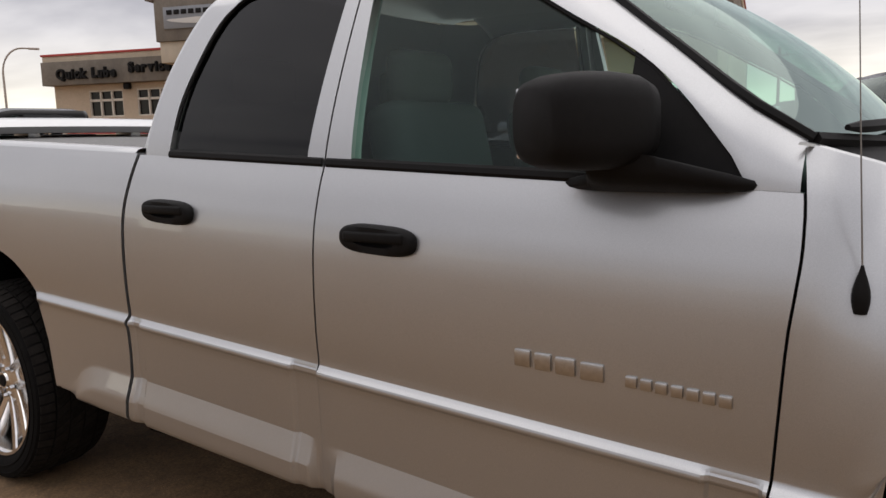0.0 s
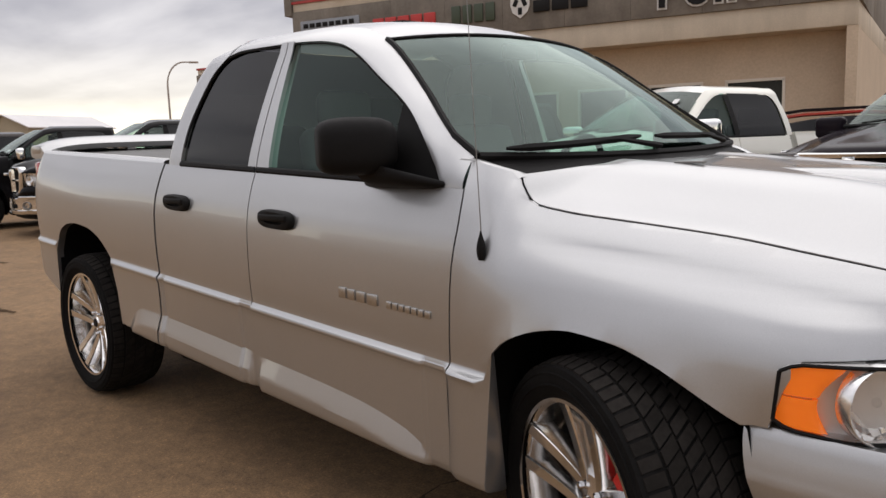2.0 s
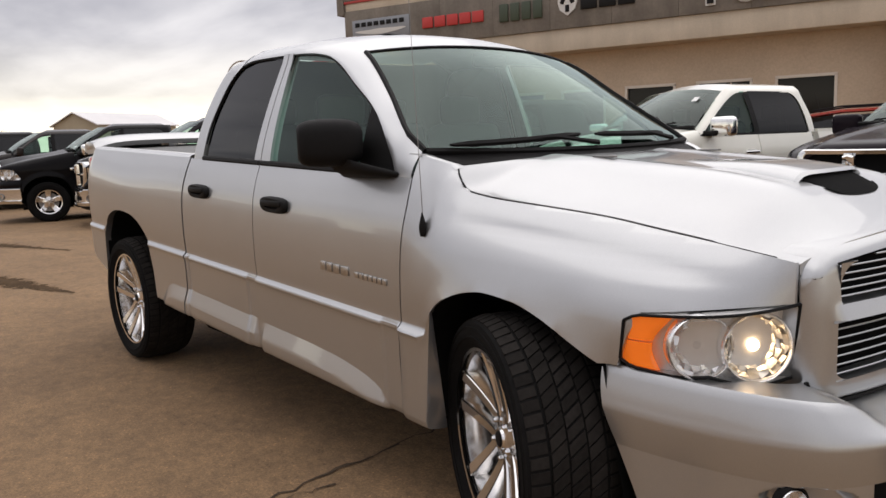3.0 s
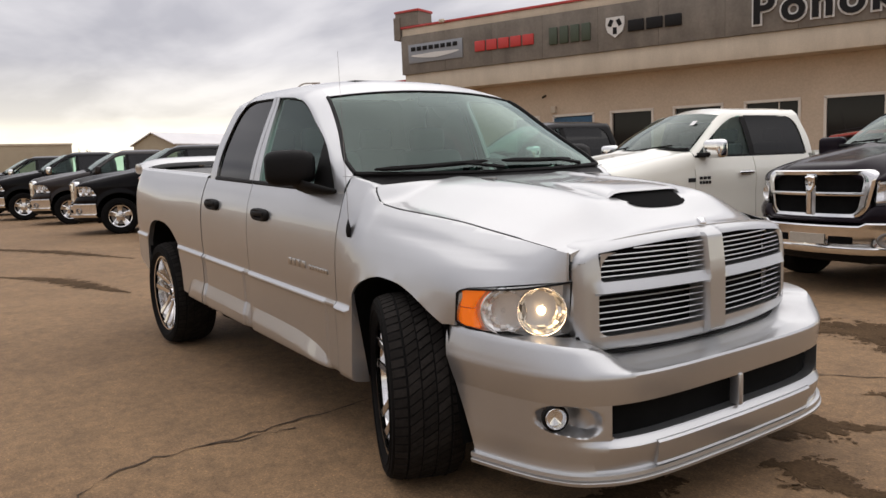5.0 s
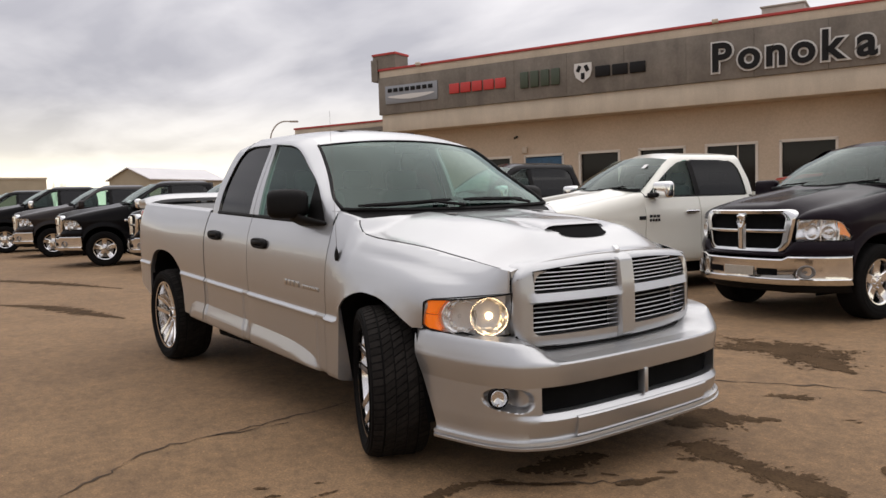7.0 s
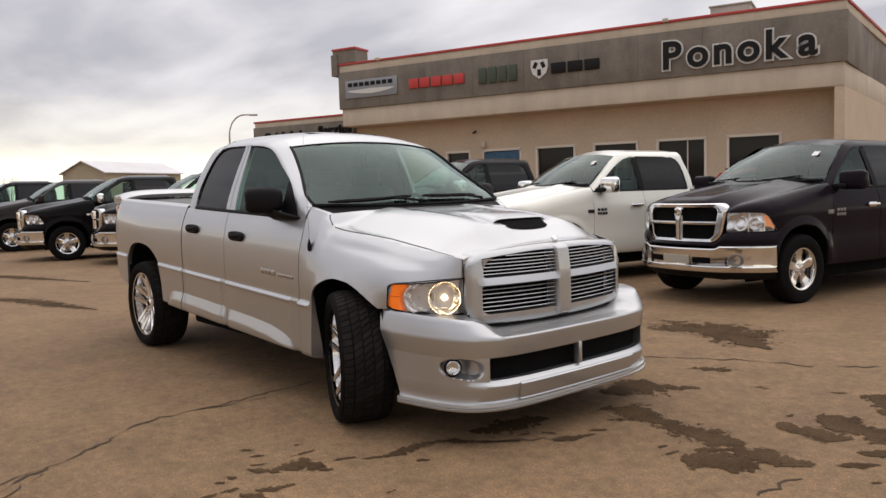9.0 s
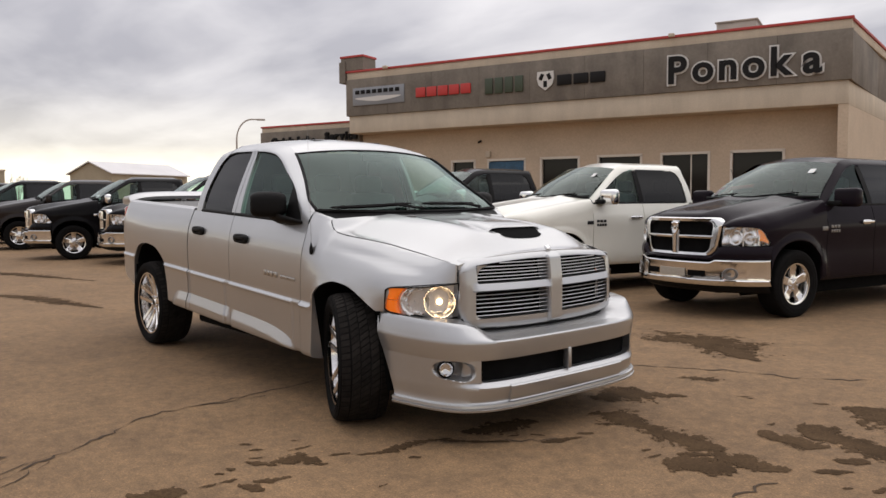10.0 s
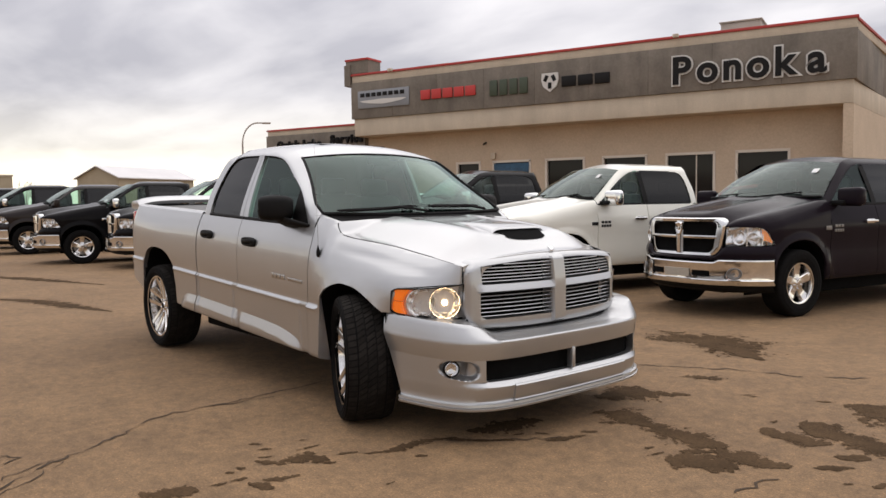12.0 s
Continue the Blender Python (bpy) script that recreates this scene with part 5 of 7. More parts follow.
            row.append((x + .26 * (.366 - y * y) * smoothstep(.25, .86, x) + .11 * (1 - s * s) * smoothstep(-.2, -.5, x), y, z))
        rows.append(row)
    sheet(bm, rows, (0, 0, -1), .03)
    part("hood", bm, paint, T)
    bm = bmesh.new()
    rows = []
    for t in even(8):
        row = []
        for k in range(17):
            s = k / 8 - 1
            w = abs(s) ** 2.2
            a, b = Vector((lerp(-.38, -.565, w), s * .86, 1.425)), Vector((lerp(-1.15, -1.26, w), s * .66, lerp(1.915, 1.86, w)))
            row.append(a.lerp(b, t) + Vector((.025, 0, .025)) * math.sin(math.pi * t))
        rows.append(row)
    quads(bm, rows)
    screen = part("windscreen", bm, SCREEN_DARK, T)
    if sticker:
        a, b = rows[5][13], rows[6][14]
        bm = bmesh.new()
        box(bm, Vector((a + b) / 2) + Vector((.008, 0, .010)), (.004, .085, .085), 0, m=Matrix.Rotation(radians(-52), 3, "Y"))
        part("window_sticker", bm, PAPER, screen, "small pale paper sticker")
    bm = bmesh.new()
    tube(bm, [Vector(p) + Vector((.01, 0, .012)) for p in rows[0]], .022, 6)
    tube(bm, [(-.40, -.6, 1.465), (-.55, -.1, 1.51)], .010, 6)
    tube(bm, [(-.40, .1, 1.455), (-.52, .6, 1.495)], .010, 6)
    part("wiper_cowl", bm, BLACK_TRIM, screen)
    bm = bmesh.new()
    rows = []
    for t in even(10):
        row = []
        for k in range(17):
            s = k / 8 - 1
            w = abs(s) ** 2.2
            x = lerp(-2.54, lerp(-1.15, -1.26, w), t)
            xe = min(max(x, -2.3), -1.26)
            ze = re(max(x, -2.35)) if x < -1.26 else re(-1.26)
            ze = lerp(ze, 1.86, smoothstep(-1.4, -1.26, x)) - .035 * smoothstep(-2.42, -2.54, x)
            row.append((x, s * (uy(xe, re(xe)) - .02 * smoothstep(-2.42, -2.54, x)), ze + .055 * (1 - w) * (1 - .5 * smoothstep(-2.35, -2.54, x))))
        rows.append(row)
    quads(bm, rows)
    part("roof", bm, paint, T)
    bm = bmesh.new()
    quads(bm, [[(back_x(z) + (.012 if z < 1.9 else .03), s * (gy(min(z, 1.835)) - .072 - .10 * smoothstep(1.835, 1.93, z)), z) for s in (-1, -.5, 0, .5, 1)] for z in (.9, 1.2, 1.4, 1.6, 1.75, 1.83, 1.86, 1.895, 1.915)])
    part("cab_rear_wall", bm, paint, T)
    bm = bmesh.new()
    quads(bm, [[(x + .05 * abs(s) ** 4, s * .90, z) for s in (-1, -.8, 0, .8, 1)] for z, x in ((.50, -4.74), (.55, -4.80), (1.0, -4.80), (1.33, -4.76), (1.37, -4.70))])
    part("tailgate", bm, paint, T)
    bm = bmesh.new()
    quads(bm, [[(x, y, 1.05) for y in (-.9, .9)] for x in (-4.7, -2.6)])
    box(bm, (-2.0, 0, .52), (5.0, 1.5, .16), .03)
    quads(bm, [[(x, y, z) for y in (-.56, .56)] for x, z in ((-.1, .40), (.74, .45), (.74, 1.12), (-.2, 1.2))])
    for yy in (-.93, .93):
        quads(bm, [[(x, yy * .97, z) for x in (-2.55, -.5)] for z in (.45, 1.3)])
    # low boxes added to keep light off the ground beneath
    box(bm, (-1.75, 0, .40), (2.5, 1.70, .30), .04)
    box(bm, (.1, 0, .42), (1.3, 1.0, .26), .04)
    box(bm, (-3.9, 0, .46), (1.5, 1.2, .24), .04)
    part("underbody", bm, DARK, T)
    # grille: a broad rounded chrome frame with a cross
    gx = lambda y: .962 - .27 * y * y

    def loop(half, zb, zt, taper, rad, n=9):
        """A rounded trapezoid, narrower at its foot."""
        pts = []
        for sy_, sz_, a0 in ((1, 1, 0), (-1, 1, 90), (-1, -1, 180), (1, -1, 270)):
            for k in range(n):
                a = radians(a0 + 90 * k / (n - 1))
                z = (zt - rad if sz_ > 0 else zb + rad) + rad * math.sin(a)
                y = sy_ * (half - rad) + rad * math.cos(a)
                pts.append((y * (1 - taper * (zt - z) / (zt - zb)), z))
            if a0 in (0, 180):  # points along the top and the foot, to follow the bow
                (ya, za), (yb, _) = pts[-1], (-pts[-1][0], 0)
                pts += [(lerp(ya, yb, q / 12), za) for q in range(1, 12)]
        return pts

    def at_nose(pts, d):
        return [(gx(y) + d - .10 * max(0.0, z - 1.05), y, z) for y, z in pts]

    outer, crest_l, inner = loop(.622, .738, 1.202, .14, .115), loop(.600, .752, 1.190, .14, .105), loop(.525, .782, 1.156, .12, .075)
    bm = bmesh.new()
    quads(bm, [at_nose(outer, -.07), at_nose(outer, .004), at_nose(crest_l, .020), at_nose(inner, .012), at_nose(inner, -.05)], close=True)
    grille = part("grille_frame", bm, CHROME, T, "chrome grille frame", sharp=50)
    bm = bmesh.new()
    quads(bm, [[(gx(y) + d, y, .972 + dz) for y in [lerp(-.54, .54, k / 16) for k in range(17)]] for d, dz in ((-.05, .020), (.012, .017), (.016, .0), (.012, -.017), (-.05, -.020))])
    part("grille_cross_bar", bm, CHROME, grille)
    bm = bmesh.new()
    quads(bm, [[(gx(y) + d - .10 * max(0.0, z - 1.05), y, z) for z in (.77, .85, .95, 1.0, 1.05, 1.10, 1.165)] for y, d in ((-.062, -.05), (-.056, .014), (-.03, .026), (.03, .026), (.056, .014), (.062, -.05))])
    part("grille_cross_bar", bm, CHROME, grille)
    bm = bmesh.new()
    quads(bm, [[(gx(y) - .035, y, z) for y in [lerp(-.56, .56, k / 12) for k in range(13)]] for z in (.77, 1.165)])
    part("grille_mesh", bm, DARK, grille)
    bm = bmesh.new()
    quads(bm, [[(.985 + d, y * k, 1.075 + (z - 1.075) * k) for y, z in ((-.055, 1.14), (0, 1.155), (.055, 1.14), (.058, 1.06), (.03, 1.00), (0, .985), (-.03, 1.00), (-.058, 1.06))] for k, d in ((1.0, -.02), (1.0, .006), (.8, .016), (.35, .006), (.02, .012))], close=True)
    part("emblem", bm, CHROME, grille, sharp=30)
    # painted nose between the lamps and the bumper
    half = [(.462, .988), (.52, .972), (.60, .925), (.70, .848), (.80, .742), (.88, .622), (.945, .45), (.985, .25), (1.0, .12), (1.004, 0)]
    plan = [(x, -y) for x, y in half] + [(x, y) for x, y in reversed(half[:-1])]
    plan = [tuple(lerp(a, b, k / 3) for a, b in zip(p, q)) for p, q in zip(plan, plan[1:]) for k in range(3)] + [plan[-1]]
    bm = bmesh.new()
    rows = []
    for f, d in ((0, .045), (.15, .0), (.35, -.012), (.6, -.010), (.85, .008), (1.0, .030), (1.0, .09)):
        rows.append([(x - d, y * (1 - .3 * d), lerp(.695, lerp(.752, .868, smoothstep(.50, .60, abs(y))), f)) for x, y in plan])
    quads(bm, rows)
    part("nose_panel", bm, paint, T)
    # bumper
    def rise(y):
        return .030 * smoothstep(.50, .56, abs(y))

    bm = bmesh.new()
    rows = []
    for z, d, up in ((.680, .10, 1), (.682, -.012, 1), (.676, -.030, 1), (.662, -.036, 1), (.645, -.030, .8), (.60, -.024, 0), (.50, -.020, 0), (.470, -.024, 0), (.462, -.052, 0), (.430, -.054, 0), (.405, -.040, 0), (.39, .0, 0), (.385, .10, 0)):
        rows.append([(x - d - (.026 * smoothstep(.56, .66, abs(y)) * smoothstep(.47, .44, z)), y * (1 - .25 * d), z + up * rise(y)) for x, y in plan])
    quads(bm, rows)
    bumper = part("front_bumper", bm, CHROME, T, "chrome front bumper", sharp=35)
    bx = lambda y: 1.028 - .30 * y * y
    for s in (-1, 1):
        bm = bmesh.new()
        quads(bm, [[(bx(y) + e, s * y, z) for y in [lerp(.235, .46, k / 6) for k in range(7)]] for z, e in ((.500, -.02), (.503, .003), (.572, .004), (.576, -.02))])
        part("bumper_slot", bm, DARK, bumper)
        bm = bmesh.new()
        c, n = Vector((.842, s * .722, .545)), Vector((.80, s * .60, 0)).normalized()
        t1 = Vector((-n.y, n.x, 0))
        quads(bm, [[c + n * o + t1 * .085 * rr * math.cos(q) + Vector((0, 0, 1)) * .068 * rr * math.sin(q) for q in [2 * math.pi * k / 24 for k in range(24)]] for rr, o in ((1.05, .004), (1.0, .014), (.88, .015), (.80, .0), (.45, -.006), (.02, -.002))], close=True)
        part("fog_lamp", bm, STEEL, bumper, sharp=50)
    bm = bmesh.new()
    quads(bm, [[(bx(y) + e, y, z) for y in [lerp(-.20, .20, k / 6) for k in range(7)]] for z, e in ((.488, -.01), (.492, .010), (.585, .008), (.59, -.01))])
    part("plate_plinth", bm, SIGN_PALE, bumper)
    bm = bmesh.new()
    quads(bm, [[(x - d, y * .95, z) for x, y in plan] for z, d in ((.41, .02), (.34, .05), (.31, .12))])
    part("bumper_valance", bm, BLACK_TRIM, bumper)
    # seats and dash show through the glass
    bm = bmesh.new()
    box(bm, (-.78, 0, 1.18), (.5, 1.6, .34), .08)
    part("dashboard", bm, CABIN, T)
    for sx in (-1.55, -2.30):
        for syy in (-.42, .42):
            bm = bmesh.new()
            box(bm, (sx, syy, 1.15), (.18, .50, .70), .06)
            seat = part("seat", bm, SEAT, T)
            bm = bmesh.new()
            box(bm, (sx - .05, syy, 1.60), (.10, .27, .18), .04)
            part("headrest", bm, SEAT, seat)
    for x, s in ((0, -1), (0, 1), (-3.57, -1), (-3.57, 1)):
        tyre_and_rim(T, "wheel", pose(x, s * .855, .405, 0, 0, 0 if s < 0 else 180), R=.405, half=.135, rim_r=.248, blocks=False, spokes="wide", spoke_n=5)
    return T


ROW_A = "pickups parked beside the showroom"
ROW_B = "pickups parked across the lot"
modern_pickup("pickup_truck", pose(-1.0, 5.58, 0, 0, 0, 259.5), PLUM_PAINT, "dark plum crew-cab pickup with chrome grille and bumper", ROW_A, chrome_mirror=False, badge=STEEL, sticker=True, clear_lamps=False)
modern_pickup("pickup_truck", pose(-4.27, 5.17, 0, 0, 0, 256.5) @ Matrix.Scale(1.02, 4), WHITE_PAINT, "pearl white crew-cab pickup with chrome mirrors and handles", ROW_A, badge=MESH_DARK, sticker=True)
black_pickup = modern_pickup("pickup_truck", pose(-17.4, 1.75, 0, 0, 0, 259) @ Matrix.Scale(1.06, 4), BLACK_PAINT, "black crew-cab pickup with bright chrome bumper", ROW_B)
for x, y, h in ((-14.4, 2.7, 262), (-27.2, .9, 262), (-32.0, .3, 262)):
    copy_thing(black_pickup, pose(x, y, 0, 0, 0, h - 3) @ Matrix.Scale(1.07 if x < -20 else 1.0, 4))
modern_pickup("pickup_truck", pose(-22.9, 1.6, 0, 0, 0, 259) @ Matrix.Scale(1.09, 4), BROWN_PAINT, "dark brown crew-cab pickup parked among black ones", ROW_B, chrome_mirror=False)
modern_pickup("pickup_truck", pose(-11.9, 4.9, 0, 0, 0, 256) @ Matrix.Scale(1.05, 4), RED_PAINT, "red crew-cab pickup parked behind the silver one", ROW_A, chrome_mirror=False)
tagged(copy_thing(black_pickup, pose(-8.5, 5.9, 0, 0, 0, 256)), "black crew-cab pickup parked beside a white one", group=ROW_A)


def red_suv(m):
    T = thing("suv", m, "red sport utility car with dark windows near the showroom", "car")
    bm = bmesh.new()
    rows = []
    for x, w, z0, z1 in ((-2.35, .80, .50, .95), (-2.30, .88, .40, 1.05), (-1.6, .92, .35, 1.08), (0, .92, .33, 1.06), (.7, .90, .35, 1.02), (1.6, .88, .38, .98), (2.2, .82, .42, .90), (2.32, .70, .50, .80)):
        rows.append([(x, s * w * k, z) for s, k, z in ((-1, .9, z0), (-1, 1, lerp(z0, z1, .35)), (-1, .99, lerp(z0, z1, .75)), (-1, .94, z1), (-1, .5, z1 + .03), (1, .5, z1 + .03), (1, .94, z1), (1, .99, lerp(z0, z1, .75)), (1, 1, lerp(z0, z1, .35)), (1, .9, z0))])
    vs = quads(bm, rows, close=True)
    bm.faces.new(vs[0]); bm.faces.new(vs[-1])
    body = part("body", bm, RED_PAINT, T, sharp=60)
    bm = bmesh.new()
    rows = []
    for x, w, z in ((-2.28, .70, 1.48), (-2.1, .70, 1.66), (-1.5, .71, 1.73), (-.5, .71, 1.75), (.15, .68, 1.69), (.45, .66, 1.58)):
        rows.append([(x, s * w, z + .035 * (1 - s * s)) for s in [k / 6 - 1 for k in range(13)]])
    sheet(bm, rows, (0, 0, -1), .04)
    part("roof", bm, RED_PAINT, T)
    for s in (-1, 1):
        bm = bmesh.new()
        quads(bm, [[(lerp(-2.28, 1.05, k / 12), s * .87, 1.05) for k in range(13)], [(lerp(-2.24, .40, k / 12), s * .71, lerp(1.46, 1.58, k / 12) + .13 * math.sin(math.pi * k / 12)) for k in range(13)]])
        part("side_window", bm, GLASS_DARK, T)
        bm = bmesh.new()
        tube(bm, [(-2.0, s * .62, 1.74), (-1.5, s * .63, 1.80), (-.3, s * .63, 1.81), (.1, s * .60, 1.75)], .018, 6)
        part("roof_bar", bm, BLACK_TRIM, T)
        for x in (-1.4, 1.4):
            tyre_and_rim(T, "wheel", pose(x, s * .82, .35, 0, 0, 0 if s < 0 else 180), R=.35, half=.11, rim_r=.24, blocks=False, spokes="wide")
    bm = bmesh.new()
    quads(bm, [[(1.05, s * .84, 1.03) for s in (-1, 0, 1)], [(.42, s * .66, 1.60) for s in (-1, 0, 1)]])
    quads(bm, [[(-2.32, s * .82, 1.05) for s in (-1, 0, 1)], [(-2.26, s * .69, 1.48) for s in (-1, 0, 1)]])
    part("screen", bm, GLASS_DARK, T)
    bm = bmesh.new()
    tube(bm, [(-1.9, 0, 1.76), (-2.0, 0, 2.1)], .006, 5)
    part("aerial", bm, BLACK_TRIM, T)


red_suv(pose(-3.35, 13.75, 0, 0, 0, 20))

# ---- the showroom and what stands behind ----
STUCCO = material("beige_stucco", (0.53, 0.42, 0.31), 0.9, stain=0.08, stain_scale=0.6, grain=0.08, grain_scale=14, bump=0.3, bump_scale=60)
STUCCO_DARK = material("brown_grey_fascia_panel", (0.180, 0.155, 0.128), 0.85, stain=0.22, stain_scale=0.7, grain=0.10, grain_scale=9, bump=0.2, bump_scale=50, streak=0.15)
TRIM_LIGHT = material("cream_trim", (0.54, 0.46, 0.36), 0.85, stain=0.08, stain_scale=0.8, grain=0.06, grain_scale=20, streak=0.08)
RED_CAP = material("red_roof_cap", (0.42, 0.045, 0.04), 0.5, 0.1, stain=0.1, stain_scale=1.0, grain=0.05)
WINDOW_DARK = material("dark_shop_window", (0.010, 0.009, 0.009), 0.08, 0.0, spec=0.2, stain=0.2, stain_scale=0.6)
WINDOW_FRAME = material("pale_window_frame", (0.66, 0.60, 0.52), 0.6, grain=0.06)
SIGN_BLACK = material("black_sign_face", (0.009, 0.008, 0.008), 0.55, spec=0.2, grain=0.1)
SIGN_WHITE = material("white_sign_edge", (0.62, 0.60, 0.57), 0.5, grain=0.05)
SIGN_GREY = material("grey_sign_panel", (0.26, 0.27, 0.29), 0.5, 0.3, grain=0.06)
SIGN_RED = material("red_sign_face", (0.48, 0.035, 0.03), 0.5, grain=0.06)
SIGN_GREEN = material("dark_green_sign_face", (0.045, 0.060, 0.035), 0.5, grain=0.08)
SIGN_BLUE = material("blue_poster", (0.03, 0.09, 0.16), 0.6, stain=0.4, stain_scale=2.2, grain=0.2, grain_scale=12)
GALV = material("weathered_sheet_metal", (0.38, 0.33, 0.29), 0.6, 0.4, stain=0.15, stain_scale=1.0, grain=0.08)
WOOD_POLE = material("grey_timber_pole", (0.16, 0.13, 0.11), 0.9, grain=0.2, grain_scale=15)
SHED_WALL = material("tan_metal_cladding", (0.36, 0.30, 0.21), 0.7, stain=0.1, stain_scale=0.5, grain=0.05)
SHED_ROOF = material("white_metal_roof", (0.66, 0.64, 0.64), 0.5, stain=0.06, stain_scale=0.4, grain=0.03)

B = pose(-27.4, 16.94, 0, 0, 0, 20.25)  # along the front, into the house, up
SHOW = thing("showroom_building", B, "low beige stucco car showroom with dark fascia and red cap", "building")
LEN, DEEP = 21.45, 24.0
SKEW = .15  # the far gable wall is not square to the front



def slab(bm, x0, x1, y0, y1, z0, z1, bevel=0.0):
    box(bm, ((x0 + x1) / 2, (y0 + y1) / 2, (z0 + z1) / 2), (x1 - x0, y1 - y0, z1 - z0), bevel)


def skew(bm):
    for v in bm.verts:
        if v.co.x > LEN / 2 and v.co.y > 1.36:
            v.co.x += SKEW * (v.co.y - 1.36)


Z_SOF, Z_BAND, Z_TRIM, Z_CAP, Z_TOP = 4.68, 5.50, 7.24, 7.56, 7.66
WALL_Y = 1.10
# front wall with real openings
wins = [(5.05, 6.30), (6.95, 8.80), (9.52, 11.30), (12.10, 13.97), (14.74, 16.64), (17.42, 19.33)]
W_TOP, W_BOT = 3.24, .55
def wall_piece(*ext, own=None, name="wall_panel", mat=None, bevel=0.0):
    """One block of a wall as a part of its own."""
    bm = bmesh.new()
    slab(bm, *ext, bevel)
    if (own or SHOW) is SHOW:
        skew(bm)
    return part(name, bm, mat or STUCCO, own or SHOW)


edges_x = [0.0] + [v for w in wins for v in w] + [LEN]
for i in range(0, len(edges_x), 2):
    wall_piece(edges_x[i], edges_x[i + 1], WALL_Y, WALL_Y + .25, 0, Z_SOF)
for a, b in wins:
    wall_piece(a, b, WALL_Y, WALL_Y + .25, W_TOP, Z_SOF)
    wall_piece(a, b, WALL_Y, WALL_Y + .25, 0, W_BOT)
for nm, x0, x1 in (("side_wall", LEN - .30, LEN), ("side_wall", 0, .30)):
    bm = bmesh.new()
    slab(bm, x0, x1, WALL_Y + .25 if x0 < 1 else .30, DEEP, 0, Z_SOF)
    skew(bm)
    part(nm, bm, STUCCO, SHOW)
bm = bmesh.new()
slab(bm, 0, LEN, DEEP, DEEP + .3, 0, Z_CAP)
skew(bm)
part("rear_wall", bm, STUCCO, SHOW)
# corner pier at the end of the overhang
bm = bmesh.new()
slab(bm, LEN - .32, LEN + .01, .02, .30, 0, Z_SOF)
part("corner_pier", bm, STUCCO, SHOW)
bm = bmesh.new()
slab(bm, .0, LEN, 0.10, WALL_Y, Z_SOF, Z_SOF + .06)
part("soffit", bm, TRIM_LIGHT, SHOW)
# fascia: ledge, dark band in panels, trim, cap; along front and both sides
for nm, mat, d, z0, z1 in (("ledge", TRIM_LIGHT, .0, Z_SOF + .005, Z_BAND), ("trim_board", TRIM_LIGHT, .06, Z_TRIM, Z_CAP), ("roof_cap", RED_CAP, .12, Z_CAP, Z_TOP)):
    for ext in ((-d, LEN + d, -d, .30), (LEN - .30, LEN + d, .30, DEEP), (-d, .30, .30, DEEP)):
        wall_piece(*ext, z0, z1, name=nm, mat=mat, bevel=.012)
n = 9
for k in range(n):
    bm = bmesh.new()
    x0, x1 = lerp(-.10, LEN + .10, k / n), lerp(-.10, LEN + .10, (k + 1) / n)
    slab(bm, x0 + .004, x1 - .004, -.10, .28, Z_BAND + .004, Z_TRIM - .004, .006)
    part("fascia_panel", bm, STUCCO_DARK, SHOW)
for s in (0, 1):
    for k in range(4):
        bm = bmesh.new()
        y0, y1 = lerp(.29, DEEP, k / 4), lerp(.29, DEEP, (k + 1) / 4)
        slab(bm, LEN - .2 if s else -.10, LEN + .10 if s else .2, y0 + .004, y1 - .004, Z_BAND + .004, Z_TRIM - .004, .006)
        skew(bm)
        part("fascia_panel", bm, STUCCO_DARK, SHOW)
bm = bmesh.new()
slab(bm, .1, LEN - .1, .3, DEEP, Z_CAP - .35, Z_CAP - .25)
skew(bm)
part("roof", bm, GALV, SHOW)
# corner tower
bm = bmesh.new()
slab(bm, -.38, .92, -.10, .95, Z_CAP + .12, 8.28)
tower = part("tower", bm, STUCCO_DARK, SHOW)
bm = bmesh.new()
slab(bm, -.42, .96, -.14, 1.0, 8.28, 8.38, .01)
part("tower_cap", bm, RED_CAP, tower)
bm = bmesh.new()
slab(bm, -.45, -.10, -.16, .9, 7.10, 8.10)
part("tower_bracket", bm, STUCCO_DARK, tower)
# windows
for a, b in wins:
    poster = (a, b) == wins[1]
    bm = bmesh.new()
    quads(bm, [[(x, WALL_Y + .14, z) for x in (a, b)] for z in (W_BOT, W_TOP)])
    w = part("window", bm, SIGN_BLUE if poster else WINDOW_DARK, SHOW, "blue poster behind the shop window" if poster else "")
    bm = bmesh.new()
    t = .07
    for x0, x1, z0, z1 in ((a - .02, a + t, W_BOT, W_TOP), (b - t, b + .02, W_BOT, W_TOP), (a - .02, b + .02, W_TOP - t, W_TOP + .03), (a - .02, b + .02, W_BOT - .03, W_BOT + t)):
        slab(bm, x0, x1, WALL_Y - .030, WALL_Y + .13, z0, z1)
    if (a, b) == wins[4]:
        slab(bm, lerp(a, b, .62) - .02, lerp(a, b, .62) + .02, WALL_Y + .09, WALL_Y + .135, W_BOT, W_TOP)
    part("window_frame", bm, WINDOW_FRAME, w)
bm = bmesh.new()
slab(bm, 7.00, 8.75, WALL_Y - .03, WALL_Y - .014, 2.75, 3.12)
part("blue_banner", bm, SIGN_BLUE, SHOW)
